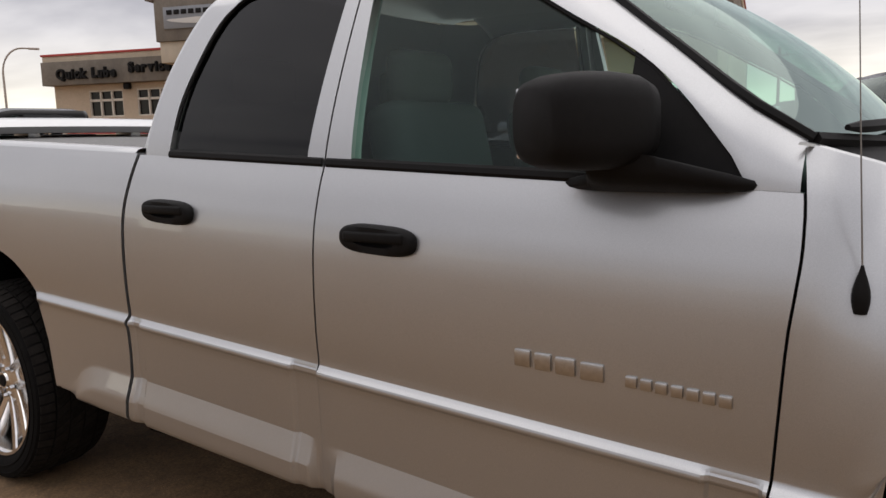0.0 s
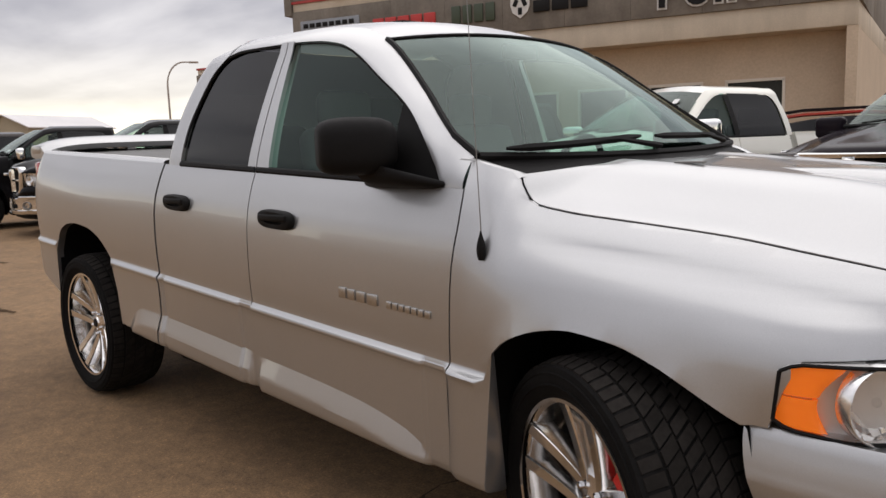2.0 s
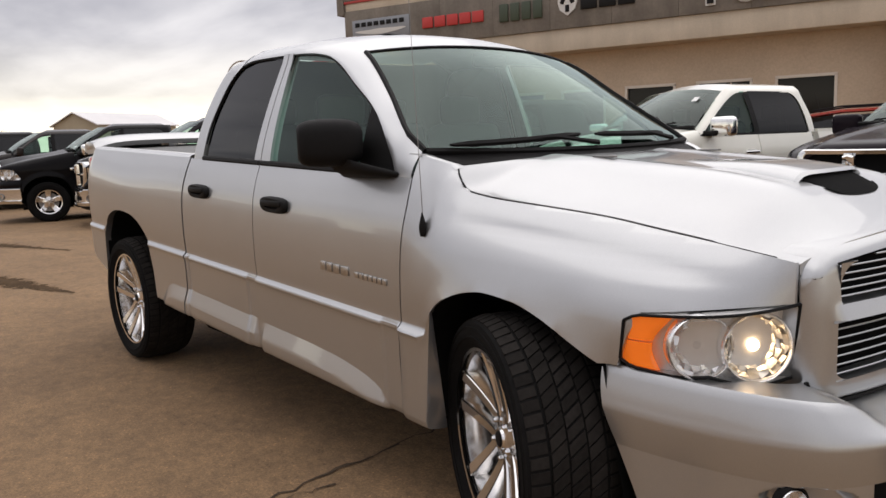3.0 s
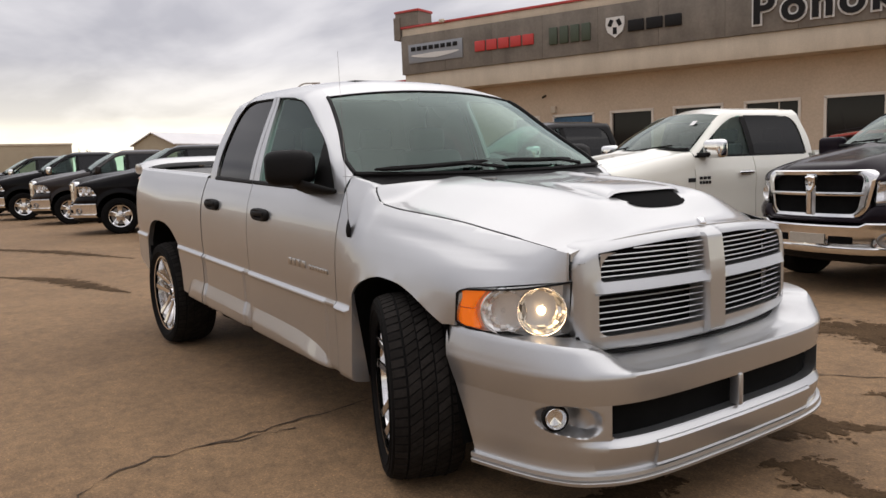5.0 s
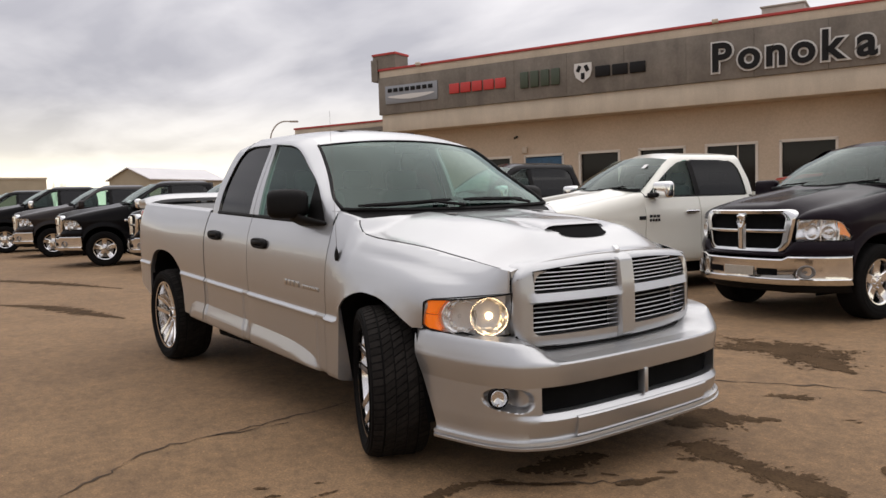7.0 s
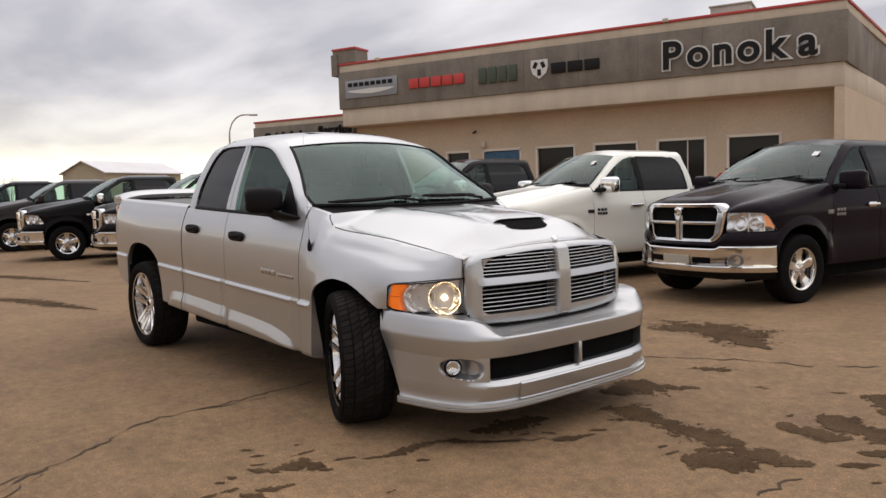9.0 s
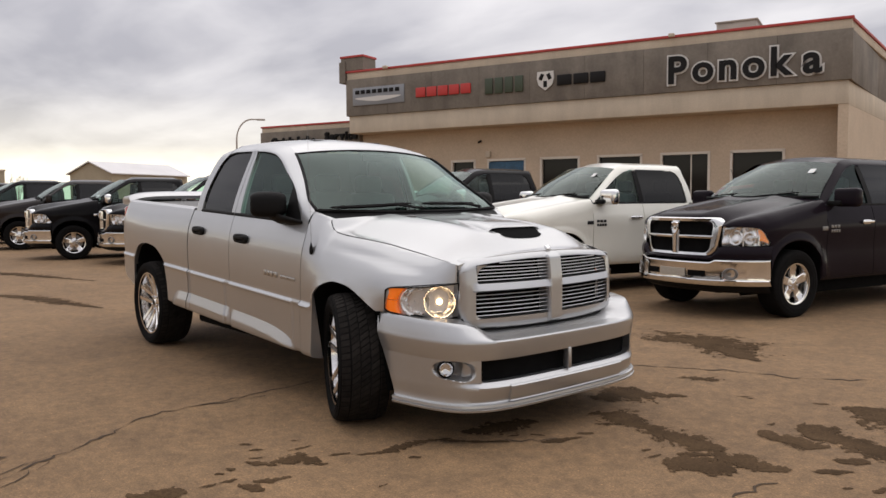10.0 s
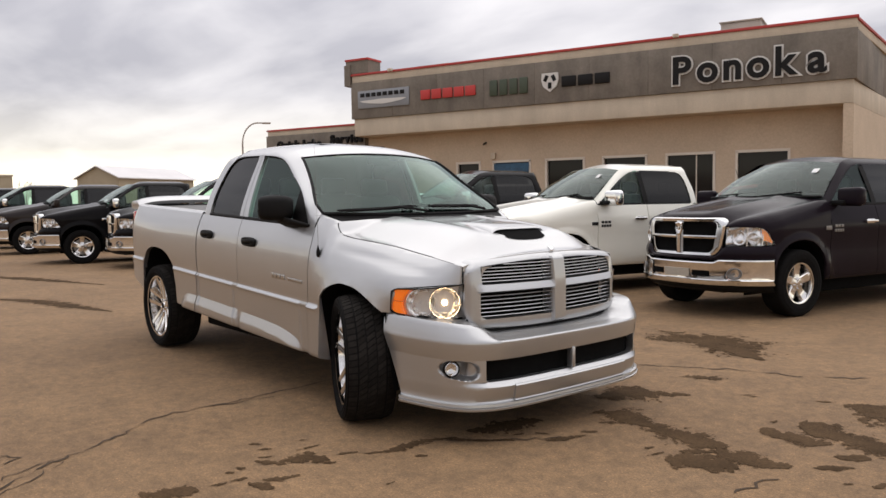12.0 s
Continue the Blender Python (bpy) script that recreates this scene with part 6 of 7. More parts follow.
# fixtures
bm = bmesh.new()
slab(bm, 6.90, 7.12, WALL_Y - .16, WALL_Y, 3.35, 3.62, .02)
part("wall_lamp", bm, TRIM_LIGHT, SHOW)
bm = bmesh.new()
tube(bm, [(6.6, WALL_Y, 4.10), (6.6, WALL_Y - .25, 4.02)], .05, 8)
part("wall_camera", bm, SIGN_BLACK, SHOW)
for x, y, w, d, z in ((16.2, 4.5, 1.6, 1.4, 8.88), (.9, 4.5, 1.8, 1.4, 8.55)):
    bm = bmesh.new()
    slab(bm, x, x + w, y, y + d, Z_CAP - .3, z, .02)
    unit = part("rooftop_unit", bm, GALV, SHOW)
    bm = bmesh.new()
    slab(bm, x - .06, x + w + .06, y - .06, y + d + .06, z, z + .06, .01)
    part("unit_lid", bm, GALV, unit)
for x in (15.45, 2.35):
    bm = bmesh.new()
    tube(bm, [(x, .1, Z_TOP - .02), (x, -.28, Z_TOP + .02)], .03, 6)
    box(bm, (x, -.34, Z_TOP - .05), (.22, .16, .14), .03)
    part("flood_lamp", bm, TRIM_LIGHT, SHOW)
for nm, y0, y1, z0, z1, mat in (("side_sign", 1.3, 2.0, 2.85, 3.35, SIGN_WHITE), ("side_door", 3.2, 4.3, .1, 2.3, SIGN_WHITE), ("side_door", 6.0, 7.6, .1, 2.6, TRIM_LIGHT), ("rain_pipe", 23.3, 23.6, .1, 5.4, SIGN_WHITE)):
    bm = bmesh.new()
    slab(bm, LEN, LEN + .06, y0, y1, z0, z1, .01)
    skew(bm)
    own = part(nm, bm, mat, SHOW)
    if nm == "side_sign":
        bm = bmesh.new()
        for k in range(3):
            slab(bm, LEN + .05, LEN + .07, y0 + .08 + .2 * k, y0 + .2 + .2 * k, z0 + .1, z1 - .1)
        skew(bm)
        part("sign_bar", bm, SIGN_GREY, own)
bm = bmesh.new()
tube(bm, [(LEN, 12, 5.3), (LEN + .35, 12, 5.35)], .05, 8)
box(bm, (LEN + .42, 12, 5.25), (.25, .4, .22), .04)
skew(bm)
part("flood_lamp", bm, TRIM_LIGHT, SHOW)


def letters(word, x0, x1, z0, height, face, edge, y, parent, name="letter"):
    """Raised letters between x0 and x1, a dark face on a bright edge."""
    made, pen = [], 0.0
    for ch in word:
        if ch == " ":
            pen += .35
            continue
        outs = []
        for off, ext in ((.070, .03), (.026, .05)):
            cu = bpy.data.curves.new("letter", "FONT")
            cu.body, cu.size, cu.extrude, cu.offset, cu.resolution_u = ch, 1.0, ext, off, 4
            ob = bpy.data.objects.new("letter", cu)
            scene.collection.objects.link(ob)
            bpy.context.view_layer.update()
            me = bpy.data.meshes.new_from_object(ob.evaluated_get(bpy.context.evaluated_depsgraph_get()))
            bpy.data.objects.remove(ob)
            outs.append(me)
        co = np.array([v.co[:] for v in outs[0].vertices])
        lo, hi = co[:, 0].min(), co[:, 0].max()
        made.append((pen - lo, outs))
        pen += hi - lo + .05
    sx = (x1 - x0) / (pen - .05)
    for dx, outs in made:
        first = None
        for me, mat, dy in zip(outs, (edge, face), (0.0, -.035)):
            me.transform(Matrix(((sx, 0, 0, x0 + dx * sx), (0, 0, -1, y + dy), (0, height, 0, z0), (0, 0, 0, 1))))
            me.materials.clear()
            me.materials.append(mat)
            ob = new(name if first is None else "letter_face", me)
            ob.parent = parent if first is None else first
            first = first or ob


letters("Ponoka", 15.25, 20.68, 5.83, 1.42, SIGN_BLACK, SIGN_WHITE, -.14, SHOW)


def blocks(x0, x1, z0, z1, n, mat, name, gap=.12, slant=0.0):
    w = (x1 - x0) / n
    for k in range(n):
        bm = bmesh.new()
        box(bm, (x0 + (k + .5) * w, -.14, (z0 + z1) / 2), (w * (1 - gap), .08, z1 - z0), .03, 2)
        part(name, bm, mat, SHOW)


bm = bmesh.new()
slab(bm, .33, 3.26, -.16, -.10, 5.96, 6.80, .02)
panel = part("sign_panel", bm, SIGN_GREY, SHOW, "grey sign panel with plain bars")
for k in range(8):
    bm = bmesh.new()
    slab(bm, .50 + k * .325, .50 + k * .325 + .24, -.19, -.165, 6.50, 6.68, .01)
    part("sign_bar", bm, SIGN_BLACK, panel)
bm = bmesh.new()
rows = []
for k in range(17):
    s = k / 8 - 1
    h = .11 * (1 - abs(s)) ** .6 + .012
    rows.append([(1.8 + s * 1.3, -.185, 6.24 + .06 * s * s - h), (1.8 + s * 1.3, -.185, 6.24 + .06 * s * s + h)])
quads(bm, rows)
part("sign_wing", bm, SIGN_WHITE, panel)
blocks(3.86, 6.77, 6.12, 6.56, 5, SIGN_RED, "red_sign_block")
blocks(7.38, 9.28, 6.00, 6.68, 4, SIGN_GREEN, "green_sign_block", .2)
blocks(10.72, 12.85, 6.12, 6.55, 3, SIGN_BLACK, "black_sign_block")
bm = bmesh.new()
out = [(0, 5.96), (.30, 6.18), (.38, 6.45), (.36, 6.74), (-.36, 6.74), (-.38, 6.45), (-.30, 6.18)]
for mat_y, sc in ((-.13, 1.0),):
    vs = [bm.verts.new((10.25 + x * sc, -.17, 6.36 + (z - 6.36) * sc)) for x, z in out]
    f = bm.faces.new(vs)
    ext = bmesh.ops.extrude_face_region(bm, geom=[f])
    bmesh.ops.translate(bm, vec=(0, .08, 0), verts=[v for v in ext["geom"] if isinstance(v, bmesh.types.BMVert)])
shield = part("shield_sign", bm, SIGN_WHITE, SHOW)
bm = bmesh.new()
for x, z, a in ((-.17, 6.52, 25), (.17, 6.52, -25), (0, 6.22, 0)):
    box(bm, (10.25 + x, -.178, z), (.16, .02, .26), .02, m=Matrix.Rotation(radians(a), 3, "Y"))
part("shield_mark", bm, SIGN_BLACK, shield)

# lower service wing
WING = thing("service_wing", B, "lower beige service wing with dark fascia beside the showroom", "building")
WX0, WX1, WY = -6.5, -.02, .9
W_FOOT = 4.10  # foot of the fascia band
for a, b, z0, z1 in ((WX0 + .15, -4.6, 0, W_FOOT), (-4.6, -2.9, 3.85, W_FOOT), (-4.6, -2.9, 0, 2.7), (-2.9, -2.2, 0, W_FOOT), (-2.2, -.5, 3.85, W_FOOT), (-2.2, -.5, 0, 2.7), (-.5, WX1, 0, W_FOOT)):
    wall_piece(a, b, WY + .4, WY + .65, z0, z1, own=WING)
bm = bmesh.new()
slab(bm, WX0 + .15, WX0 + .4, WY + .65, 12, 0, W_FOOT)
part("side_wall", bm, STUCCO, WING)
for nm, mat, d, z0, z1 in (("fascia_band", STUCCO_DARK, .06, W_FOOT, 5.09), ("trim_board", TRIM_LIGHT, .0, 5.09, 5.33), ("roof_cap", RED_CAP, .05, 5.33, 5.42)):
    bm = bmesh.new()
    slab(bm, WX0 - d, WX1, WY - d, WY + .5, z0, z1, .01)
    slab(bm, WX0 - d, WX0 + .3, WY + .5, 12, z0, z1, .01)
    part(nm, bm, mat, WING)
bm = bmesh.new()
slab(bm, WX0 + .2, WX1, WY + .4, 12, 4.9, 5.0)
part("roof", bm, GALV, WING)
for a, b, z0, z1 in ((-4.6, -2.9, 2.7, 3.85), (-2.2, -.5, 2.7, 3.85)):
    bm = bmesh.new()
    quads(bm, [[(x, WY + .52, z) for x in (a, b)] for z in (z0, z1)])
    w = part("window", bm, WINDOW_DARK, WING)
    bm = bmesh.new()
    for k in range(4):
        x = lerp(a, b, k / 3)
        slab(bm, x - .04, x + .04, WY + .42, WY + .51, z0, z1)
    slab(bm, a, b, WY + .42, WY + .51, z1 - .06, z1)
    slab(bm, a, b, WY + .42, WY + .51, z0, z0 + .06)
    slab(bm, a, b, WY + .42, WY + .51, z1 - .48, z1 - .38)
    part("window_frame", bm, WINDOW_FRAME, w)
bm = bmesh.new()
box(bm, (-2.55, WY + .28, 3.98), (.28, .24, .30), .05)
part("wall_lamp", bm, SIGN_BLACK, WING)
letters("Quick Lube", -5.75, -2.75, 4.36, .56, SIGN_BLACK, SIGN_BLACK, WY - .10, WING)
letters("Service", -2.15, -.1, 4.50, .56, SIGN_BLACK, SIGN_BLACK, WY - .10, WING)

# street lamp
LAMP = thing("street_lamp", pose(-45.7, 19.6, -.25), "tall grey steel street lamp with a curved arm", "street lamp")
bm = bmesh.new()
pts = [(0, 0, 0), (0, 0, 3.0), (0, 0, 5.9)] + [(.45 * (1 - math.cos(a)), .95 * (1 - math.cos(a)), 5.9 + 1.45 * math.sin(a)) for a in [math.pi / 2 * k / 8 for k in range(1, 9)]] + [(.62, 1.32, 7.35)]
tube(bm, pts, [.09, .075, .06] + [.05] * 8 + [.04], 8)
part("pole", bm, GALV, LAMP)
bm = bmesh.new()
box(bm, (.70, 1.50, 7.34), (.22, .6, .12), .05, m=Matrix.Rotation(radians(-25), 3, 'Z'))
part("lamp_head", bm, GALV, LAMP)
# utility pole
POLE = thing("utility_pole", pose(-14.6, 68, 0), "weathered timber utility pole with a cross arm", "utility pole")
bm = bmesh.new()
tube(bm, [(0, 0, 0), (0, 0, 8.3)], [.16, .11], 8)
part("post", bm, WOOD_POLE, POLE)
bm = bmesh.new()
box(bm, (0, 0, 7.6), (1.5, .12, .14), .01)
part("cross_arm", bm, WOOD_POLE, POLE)
for x in (-.5, .5):
    bm = bmesh.new()
    lathe(bm, [(.0, 7.67), (.05, 7.67), (.07, 7.74), (.05, 7.85), (.0, 7.87)], 10, "z")
    part("insulator", bm, SIGN_WHITE, POLE).location.x = x
# shed
SHED = thing("metal_shed", pose(-91.4, 22.5, 0, 0, 0, 209), "tan metal shed with a white gable roof", "shed")
bm = bmesh.new()
quads(bm, [[(-3.2, 0, z), (3.2, 0, z), (3.2, -13, z), (-3.2, -13, z)] for z in (0, 4.9)], close=True)
for y in (0, -13):
    bm.faces.new([bm.verts.new(p) for p in ((-3.2, y, 4.9), (3.2, y, 4.9), (0, y, 6.2))])
part("wall", bm, SHED_WALL, SHED)
bm = bmesh.new()
for s in (-1, 1):
    sheet(bm, [[(s * 3.5, y, 4.82) for y in (.3, -6, -13.3)], [(0, y, 6.28) for y in (.3, -6, -13.3)]], (0, 0, -1), .12)
part("roof", bm, SHED_ROOF, SHED)
# long low building
LOW = thing("low_building", pose(-99.2, 15.0, 0, 0, 0, 95), "long low beige flat-roofed building far off", "building")
bm = bmesh.new()
slab(bm, -38, 0, 0, 14, 0, 5.2)
part("wall", bm, SHED_WALL, LOW)
bm = bmesh.new()
slab(bm, -38.1, .1, -.1, 14.1, 5.2, 5.4)
part("roof", bm, TRIM_LIGHT, LOW)

# bare shrubs beyond the lot
TWIG = material("bare_twigs", (0.16, 0.12, 0.08), 0.9, grain=0.2, grain_scale=6)
rnd = random.Random(8)
for sx, sy, height in ((-110, 17.6, 4.7), (-111, 18.6, 5.2), (-110, 19.6, 4.8)):
    shrub = thing("bare_shrub", pose(sx, sy, 0), "leafless brown shrub at the edge of the lot", "shrub", "bare shrubs")
    for k in range(5):
        bm = bmesh.new()
        a0 = k * 1.26 + rnd.uniform(-.4, .4)
        tip = Vector((math.cos(a0) * .8, math.sin(a0) * .8, height * rnd.uniform(.75, 1.0)))
        mid = Vector((tip.x * .35, tip.y * .35, tip.z * .5))
        tube(bm, [(0, 0, 0), mid, tip], [.06, .04, .012], 5)
        for j in range(14):
            p = mid.lerp(tip, j / 14)
            tube(bm, [p, p + Vector((rnd.uniform(-.5, .5), rnd.uniform(-.5, .5), rnd.uniform(.25, .7)))], [.016, .008], 4)
        part("limb", bm, TWIG, shrub)

# ---- ground ----
def asphalt():
    mat = material("worn_sandy_asphalt", (0.215, 0.150, 0.092), 0.9)
    nt = mat.node_tree
    N, L = nt.nodes.new, nt.links.new
    b = nt.nodes["Principled BSDF"]
    tc = N("ShaderNodeTexCoord")
    def noise_(scale, detail=6, rough=.6):
        n = N("ShaderNodeTexNoise"); n.inputs["Scale"].default_value, n.inputs["Detail"].default_value, n.inputs["Roughness"].default_value = scale, detail, rough
        L(tc.outputs["Object"], n.inputs["Vector"])
        return n.outputs["Fac"]
    def ramp(src, stops):
        r = N("ShaderNodeValToRGB")
        e = r.color_ramp.elements
        e[0].position, e[0].color = stops[0][0], (*stops[0][1], 1)
        e[1].position, e[1].color = stops[-1][0], (*stops[-1][1], 1)
        for p, c in stops[1:-1]:
            e.new(p).color = (*c, 1)
        L(src, r.inputs[0])
        return r.outputs[0]
    def mul(a, c):
        m = N("ShaderNodeMix"); m.data_type = "RGBA"; m.blend_type = "MULTIPLY"; m.inputs[0].default_value = 1
        L(a, m.inputs[6]); L(c, m.inputs[7])
        return m.outputs[2]
    base = ramp(noise_(.35, 5), [(.30, (.166, .102, .052)), (.52, (.212, .132, .067)), (.72, (.258, .164, .086))])
    mid = ramp(noise_(3.5, 8, .7), [(.28, (.76, .76, .77)), (.72, (1.22, 1.20, 1.17))])
    patchy = ramp(noise_(14, 5, .75), [(.30, (.80, .80, .81)), (.70, (1.20, 1.19, 1.17))])
    fine = mul(patchy, ramp(noise_(75, 5, .8), [(.30, (.50, .50, .51)), (.50, (1, 1, 1)), (.70, (1.55, 1.52, 1.47))]))
    v = N("ShaderNodeTexVoronoi"); v.inputs["Scale"].default_value = 24
    L(tc.outputs["Object"], v.inputs["Vector"])
    specks = ramp(v.outputs["Distance"], [(.05, (1.95, 1.85, 1.7)), (.13, (1, 1, 1)), (1, (1, 1, 1))])
    L(mul(mul(mul(base, mid), fine), specks), b.inputs["Base Color"])
    bp = N("ShaderNodeBump"); bp.inputs["Strength"].default_value, bp.inputs["Distance"].default_value = .6, .008
    L(noise_(110, 5, .7), bp.inputs["Height"]); L(bp.outputs[0], b.inputs["Normal"])
    return mat


bm = bmesh.new()
quads(bm, [[(x, y, 0) for x in (-1500, -60, -12, 12, 60, 1500)] for y in (-1500, -60, -12, 12, 60, 1500)])
tagged(part("ground", bm, asphalt(), sharp=180), "sandy brown worn asphalt lot with damp stains and cracks", kind="structure")
def damp():
    """A stain whose edge frays into spots where it thins out."""
    mat = material("damp_asphalt", (0.080, 0.050, 0.027), 0.95, spec=0.08, stain=0.3, stain_scale=3, grain=0.35, grain_scale=70, bump=.3, bump_scale=110)
    nt = mat.node_tree
    N, L = nt.nodes.new, nt.links.new
    at = N("ShaderNodeAttribute"); at.attribute_name = "fade"
    tc = N("ShaderNodeTexCoord")
    total = at.outputs["Fac"]
    for scale, amount, detail in ((4.5, 1.7, 4), (12.0, 1.7, 4), (36.0, 0.9, 3)):
        n = N("ShaderNodeTexNoise"); n.inputs["Scale"].default_value, n.inputs["Detail"].default_value, n.inputs["Roughness"].default_value = scale, detail, .65
        L(tc.outputs["Object"], n.inputs["Vector"])
        ma = N("ShaderNodeMath"); ma.operation = "MULTIPLY_ADD"; ma.inputs[1].default_value = amount
        L(n.outputs["Fac"], ma.inputs[0]); L(total, ma.inputs[2])
        total = ma.outputs[0]
    mr = N("ShaderNodeMapRange"); mr.interpolation_type = "SMOOTHSTEP"
    mr.inputs["From Min"].default_value, mr.inputs["From Max"].default_value = 2.46, 2.60
    mr.inputs["To Max"].default_value = .93
    L(total, mr.inputs["Value"])
    L(mr.outputs[0], nt.nodes["Principled BSDF"].inputs["Alpha"])
    return mat


DAMP = damp()
CRACK = material("crack_filler_shadow", (0.055, 0.034, 0.018), 0.95, grain=0.4, grain_scale=30)


def puddle(cx, cy, rx, ry, turn, seed, z=.004, n=56, rough=.34):
    """A damp patch with a ragged outline."""
    rnd = random.Random(seed)
    ph = [rnd.uniform(0, 6.28) for _ in range(6)]
    bm = bmesh.new()
    pts = []
    for k in range(n):
        a = 2 * math.pi * k / n
        r = 1 + rough * sum(math.sin((j + 2) * a + ph[j]) / (j + 1.6) for j in range(6)) + rnd.uniform(-.05, .05)
        u, v = rx * r * math.cos(a), ry * r * math.sin(a)
        c, s = math.cos(turn), math.sin(turn)
        pts.append((cx + c * u - s * v, cy + s * u + c * v, z))
    fade = bm.verts.layers.float.new("fade")
    mid = bm.verts.new((cx, cy, z))
    mid[fade] = 1.0
    top = [bm.verts.new((lerp(cx, p[0], 1.35), lerp(cy, p[1], 1.35), z)) for p in pts]
    for a, b in zip(top, top[1:] + top[:1]):
        bm.faces.new((a, b, mid))
    return tagged(part("damp_patch", bm, DAMP, sharp=180), "dark damp patch on the asphalt", "stain", "damp patches", "structure")


def crack(pts, w, seed):
    rnd = random.Random(seed)
    fine = []
    for (x0, y0), (x1, y1) in zip(pts, pts[1:]):
        n = max(2, int(math.hypot(x1 - x0, y1 - y0) / .05))
        for k in range(n):
            t = k / n
            fine.append((lerp(x0, x1, t) + rnd.gauss(0, .014) + .03 * noise.noise((x0 + t * 3, y0, seed)), lerp(y0, y1, t) + rnd.gauss(0, .014) + .03 * noise.noise((y0 + t * 3, x0, seed + 9))))
    bm = bmesh.new()
    rows = []
    for i, (x, y) in enumerate(fine):
        ww = w * max(.06, .62 + 1.1 * noise.noise((i * .23, seed, 2)) + rnd.uniform(-.25, .35))
        nx, ny = fine[min(i + 1, len(fine) - 1)][0] - fine[max(i - 1, 0)][0], fine[min(i + 1, len(fine) - 1)][1] - fine[max(i - 1, 0)][1]
        d = math.hypot(nx, ny) or 1
        rows.append([(x - ny / d * ww, y + nx / d * ww, .004), (x + ny / d * ww, y - nx / d * ww, .004)])
    quads(bm, rows)
    return tagged(part("crack", bm, CRACK, sharp=180), "ragged dark crack in the asphalt", "crack", "cracks", "structure")


def streak(pts, widths, seed, z=.004):
    """A damp patch with ragged sides along a line, as wide at each of its points as given."""
    if not isinstance(widths, (list, tuple)):
        widths = [.2 * widths] + [widths] * (len(pts) - 2) + [.2 * widths]
    fine = []
    for (x0, y0), (x1, y1), w0, w1 in zip(pts, pts[1:], widths, widths[1:]):
        n = max(3, int(math.hypot(x1 - x0, y1 - y0) / .025))
        fine += [(lerp(x0, x1, k / n), lerp(y0, y1, k / n), lerp(w0, w1, smoothstep(0, 1, k / n))) for k in range(n)]
    fine.append((*pts[-1], widths[-1]))
    ax, ay = pts[-1][0] - pts[0][0], pts[-1][1] - pts[0][1]
    d = math.hypot(ax, ay)
    nx, ny = -ay / d, ax / d
    bm = bmesh.new()
    rows = []
    for i, (x, y, w) in enumerate(fine):
        a = 1.75 * w * (1 + .35 * noise.noise((i * .16, seed, 0)) + .35 * noise.noise((i * .5, seed, 3)))
        b = 1.75 * w * (1 + .35 * noise.noise((i * .16, seed, 7)) + .35 * noise.noise((i * .5, seed, 9)))
        rows.append([(x + nx * a, y + ny * a, z), (x, y, z), (x - nx * b, y - ny * b, z)])
    fade = bm.verts.layers.float.new("fade")
    vs = quads(bm, rows)
    for row in vs[1:-1]:
        row[1][fade] = .95
    return tagged(part("damp_patch", bm, DAMP, sharp=180), "dark damp patch on the asphalt", "stain", "damp patches", "structure")


crack([(.25, -3.5), (-.15, -3.0), (-.26, -2.88), (-.43, -2.67), (-.52, -2.47), (-.82, -2.07), (-.93, -1.99), (-.93, -1.85), (-.95, -1.6), (-.98, -1.24), (-.99, -1.05), (-1.07, -.46), (-1.2, .4)], .010, 1)
crack([(.22, -3.35), (-.10, -2.95), (-.30, -2.72), (-.45, -2.60)], .007, 8)
crack([(.05, -3.5), (-.25, -3.02), (-.40, -2.80), (-.50, -2.55)], .006, 9)
crack([(-.76, -2.9), (-.62, -2.81), (-.49, -2.94)], .008, 2)
crack([(-.95, -1.55), (-.90, -1.2), (-.86, -1.02)], .012, 7)
crack([(.16, 1.71), (.56, 1.97), (.94, 2.21), (1.35, 2.35), (1.91, 2.75), (2.6, 3.1)], .012, 3)
crack([(2.36, -.29), (2.36, -.07), (2.41, .11)], .010, 4)
crack([(.78, -.79), (.88, -.65), (.98, -.56), (1.15, -.35), (1.22, -.17)], .009, 5)
streak([(-9.8, -1.7), (-8.78, -1.1), (-7.94, -.9), (-6.62, -.57)], .14, 11)
streak([(-16, -1.8), (-13, -.4), (-10.5, .4)], .16, 12)
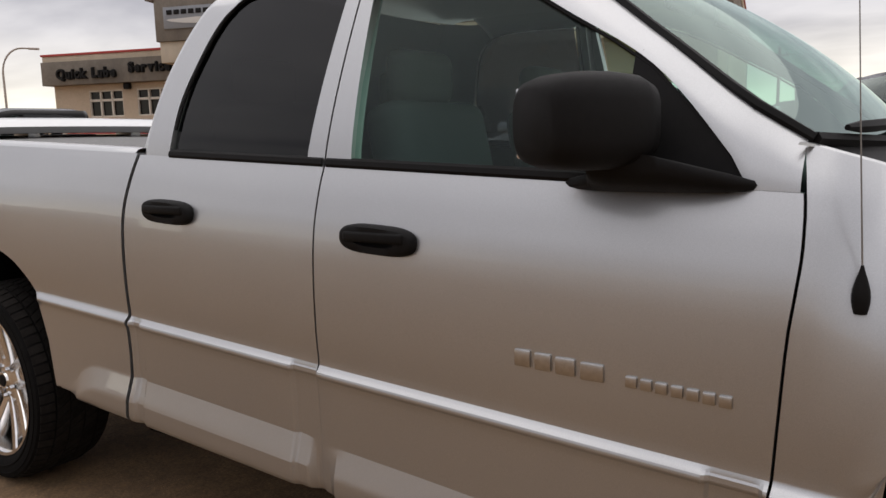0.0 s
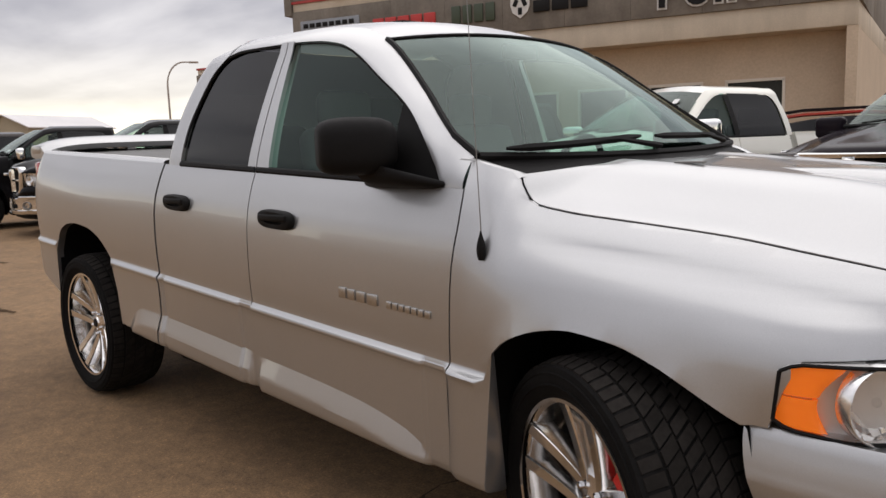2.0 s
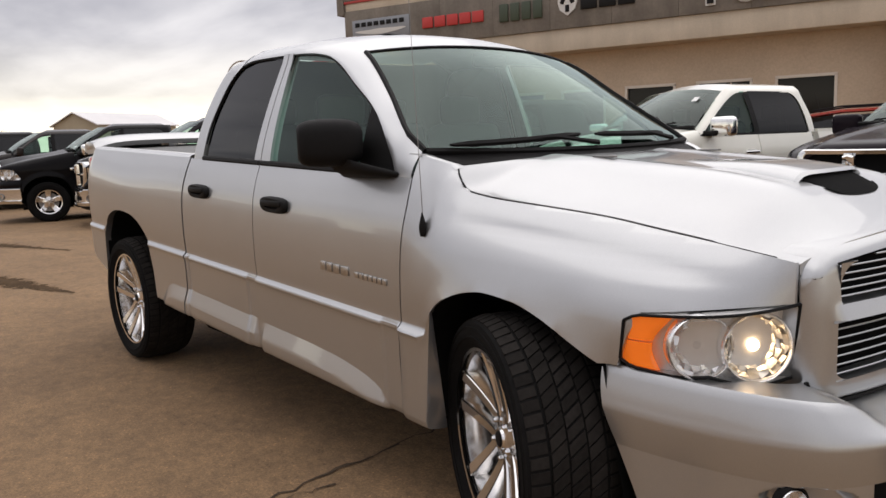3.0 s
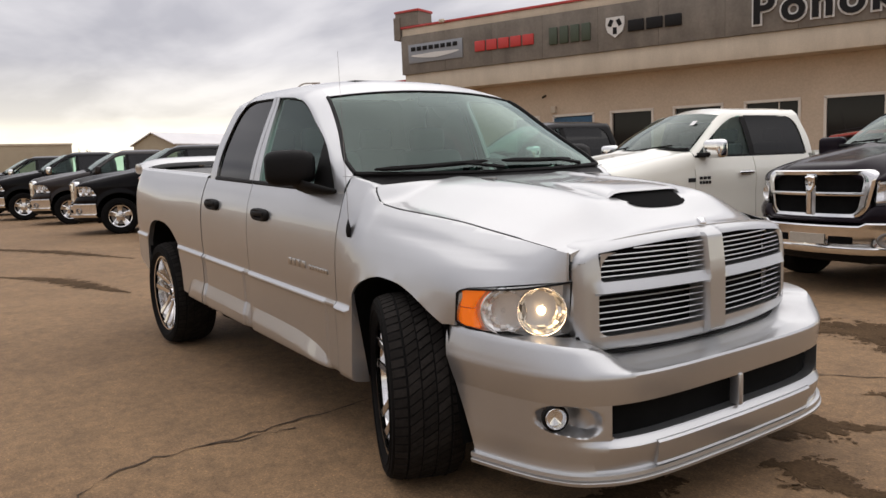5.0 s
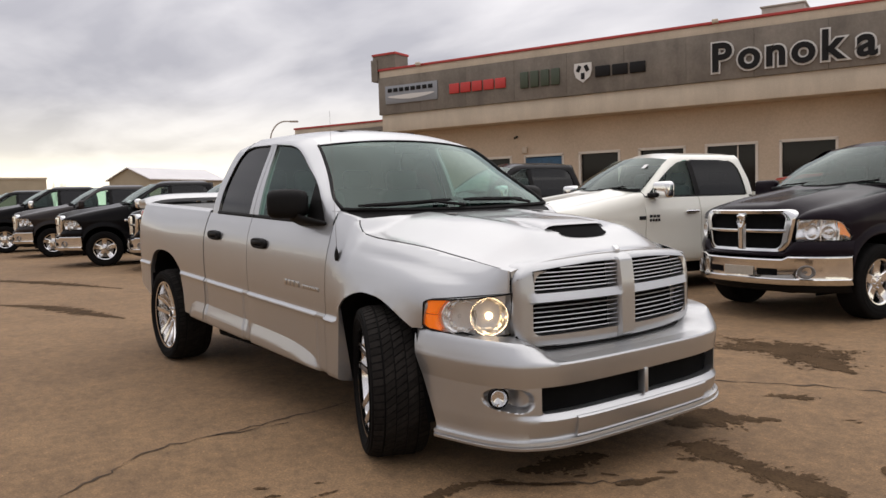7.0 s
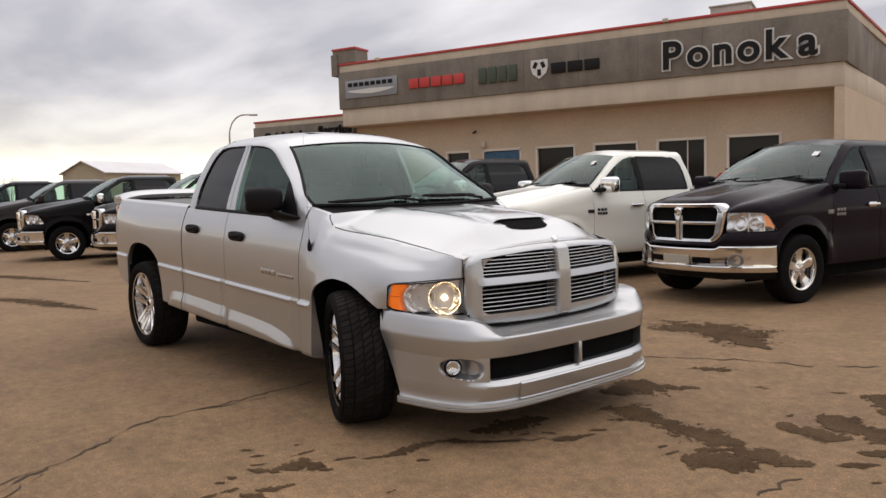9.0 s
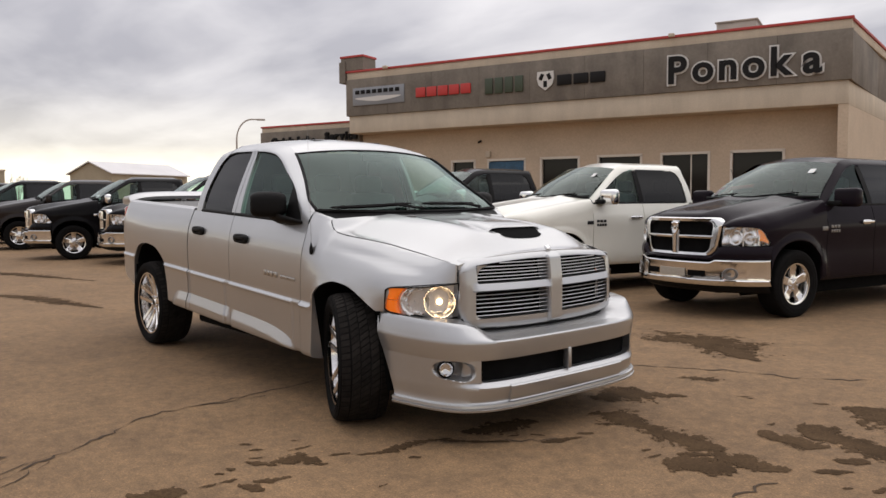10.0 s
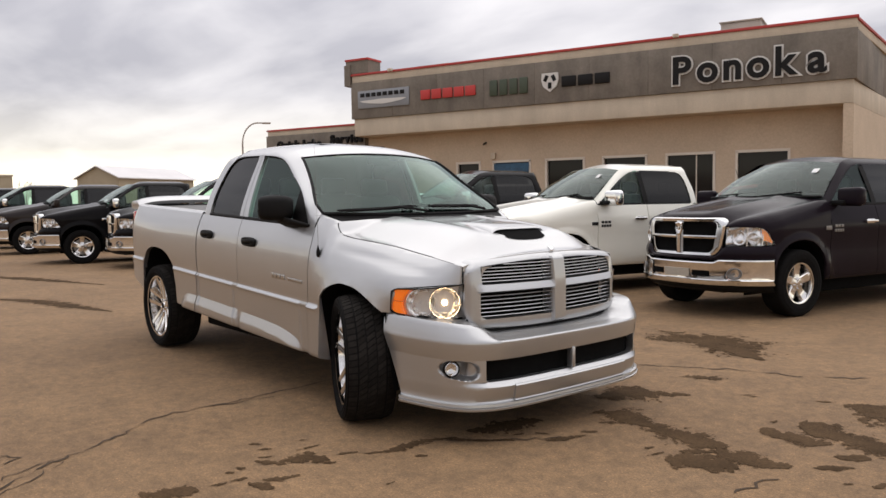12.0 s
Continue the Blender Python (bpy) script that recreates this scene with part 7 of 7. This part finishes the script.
# splashes before and beside the silver pickup
for k, (line, widths) in enumerate((
        ([(.97, .33), (1.09, .44), (1.23, .40), (1.40, .37), (1.55, .34), (1.69, .29), (1.81, .30), (1.97, .30)], [.05, .11, .11, .08, .08, .13, .11, .05]),
        ([(1.93, .25), (2.09, .18), (2.20, .19), (2.28, .22), (2.37, .27)], [.03, .11, .09, .05, .02]),
        ([(1.84, -.12), (1.92, -.06), (2.03, -.01), (2.12, .05), (2.20, .06)], [.03, .11, .13, .11, .03]),
        ([(1.82, .05), (1.90, .13), (1.97, .23)], [.02, .03, .02]),
        ([(.73, .64), (.80, .87), (.89, 1.03), (1.0, 1.06), (1.15, 1.22)], [.05, .16, .18, .07, .02]),
        ([(1.90, .81), (2.13, .75), (2.23, .75), (2.34, .84)], [.03, .09, .09, .03]),
        ([(2.00, 1.15), (2.15, 1.06), (2.32, .99), (2.58, .95), (2.80, .90)], [.03, .12, .13, .12, .05]),
        ([(2.43, .60), (2.52, .66), (2.58, .74)], [.02, .06, .02]),
        ([(2.44, .34), (2.53, .43), (2.60, .52)], [.015, .03, .015]),
        ([(2.00, 1.74), (2.13, 1.79), (2.28, 1.73), (2.50, 1.70)], [.03, .10, .26, .22]),
        ([(.74, -.60), (.80, -.44), (.81, -.30), (.85, -.05)], [.04, .08, .10, .04]),
        ([(1.18, -.37), (1.24, -.24), (1.27, -.09)], [.012, .022, .012]),
        ([(.74, -.80), (.92, -.64), (1.06, -.48)], [.012, .020, .012]),
        ([(.46, -1.76), (.48, -1.64), (.53, -1.56), (.61, -1.50)], [.03, .08, .07, .02]),
        ([(.35, -1.84), (.44, -1.77), (.53, -1.71)], [.014, .022, .02]),
        ([(.65, -1.94), (.70, -1.85), (.71, -1.73)], [.014, .028, .012]),
        ([(.64, -2.02), (.73, -1.97), (.81, -1.94)], [.014, .030, .02]),
        ([(.44, -2.50), (.51, -2.34), (.56, -2.23)], [.03, .065, .03]),
        ([(.65, -1.31), (.71, -1.18), (.71, -1.08), (.71, -.94), (.72, -.86), (.78, -.70)], [.008, .020, .05, .05, .02, .012]))):
    streak(line, widths, 60 + k, .004 + .0005 * (k % 3))
puddle(.13, 3.20, .62, .40, .30, 17)
streak([(.20, 3.15), (.55, 2.95), (.92, 2.70)], .15, 18, .0052)
puddle(.94, 1.79, .16, .07, .75, 19)
for k, (x, y) in enumerate([(1.26, .27), (1.18, .21), (1.76, -.08), (1.67, -.01), (1.07, -.27), (1.24, -.03), (.99, -.39), (.56, -2.12), (.07, -1.69), (.20, -1.69), (.19, -1.44), (.34, -1.47), (.41, -1.94), (.65, -1.54), (.58, -1.37), (1.13, -1.46), (.90, -1.08), (1.43, 1.50), (1.49, 1.50), (1.90, 1.0), (1.89, 1.73), (2.66, .24), (2.78, .34), (.56, -2.0), (.43, -2.02), (.33, -1.75)]):
    puddle(x, y, .034 + .014 * (k % 3), .016, .7 + .3 * (k % 4), 30 + k, n=24)

# unseen plain blocks added behind the camera, to dull the horizon in the flank's reflections
for c, size in (((-2, -46, 2.2), (110, 8, 4.4)), ((-64, -22, 2.2), (8, 36, 4.4))):
    bm = bmesh.new()
    box(bm, c, size, .05)
    tagged(part("backdrop", bm, STUCCO, sharp=180), "unseen plain beige block added behind the camera", kind="structure")
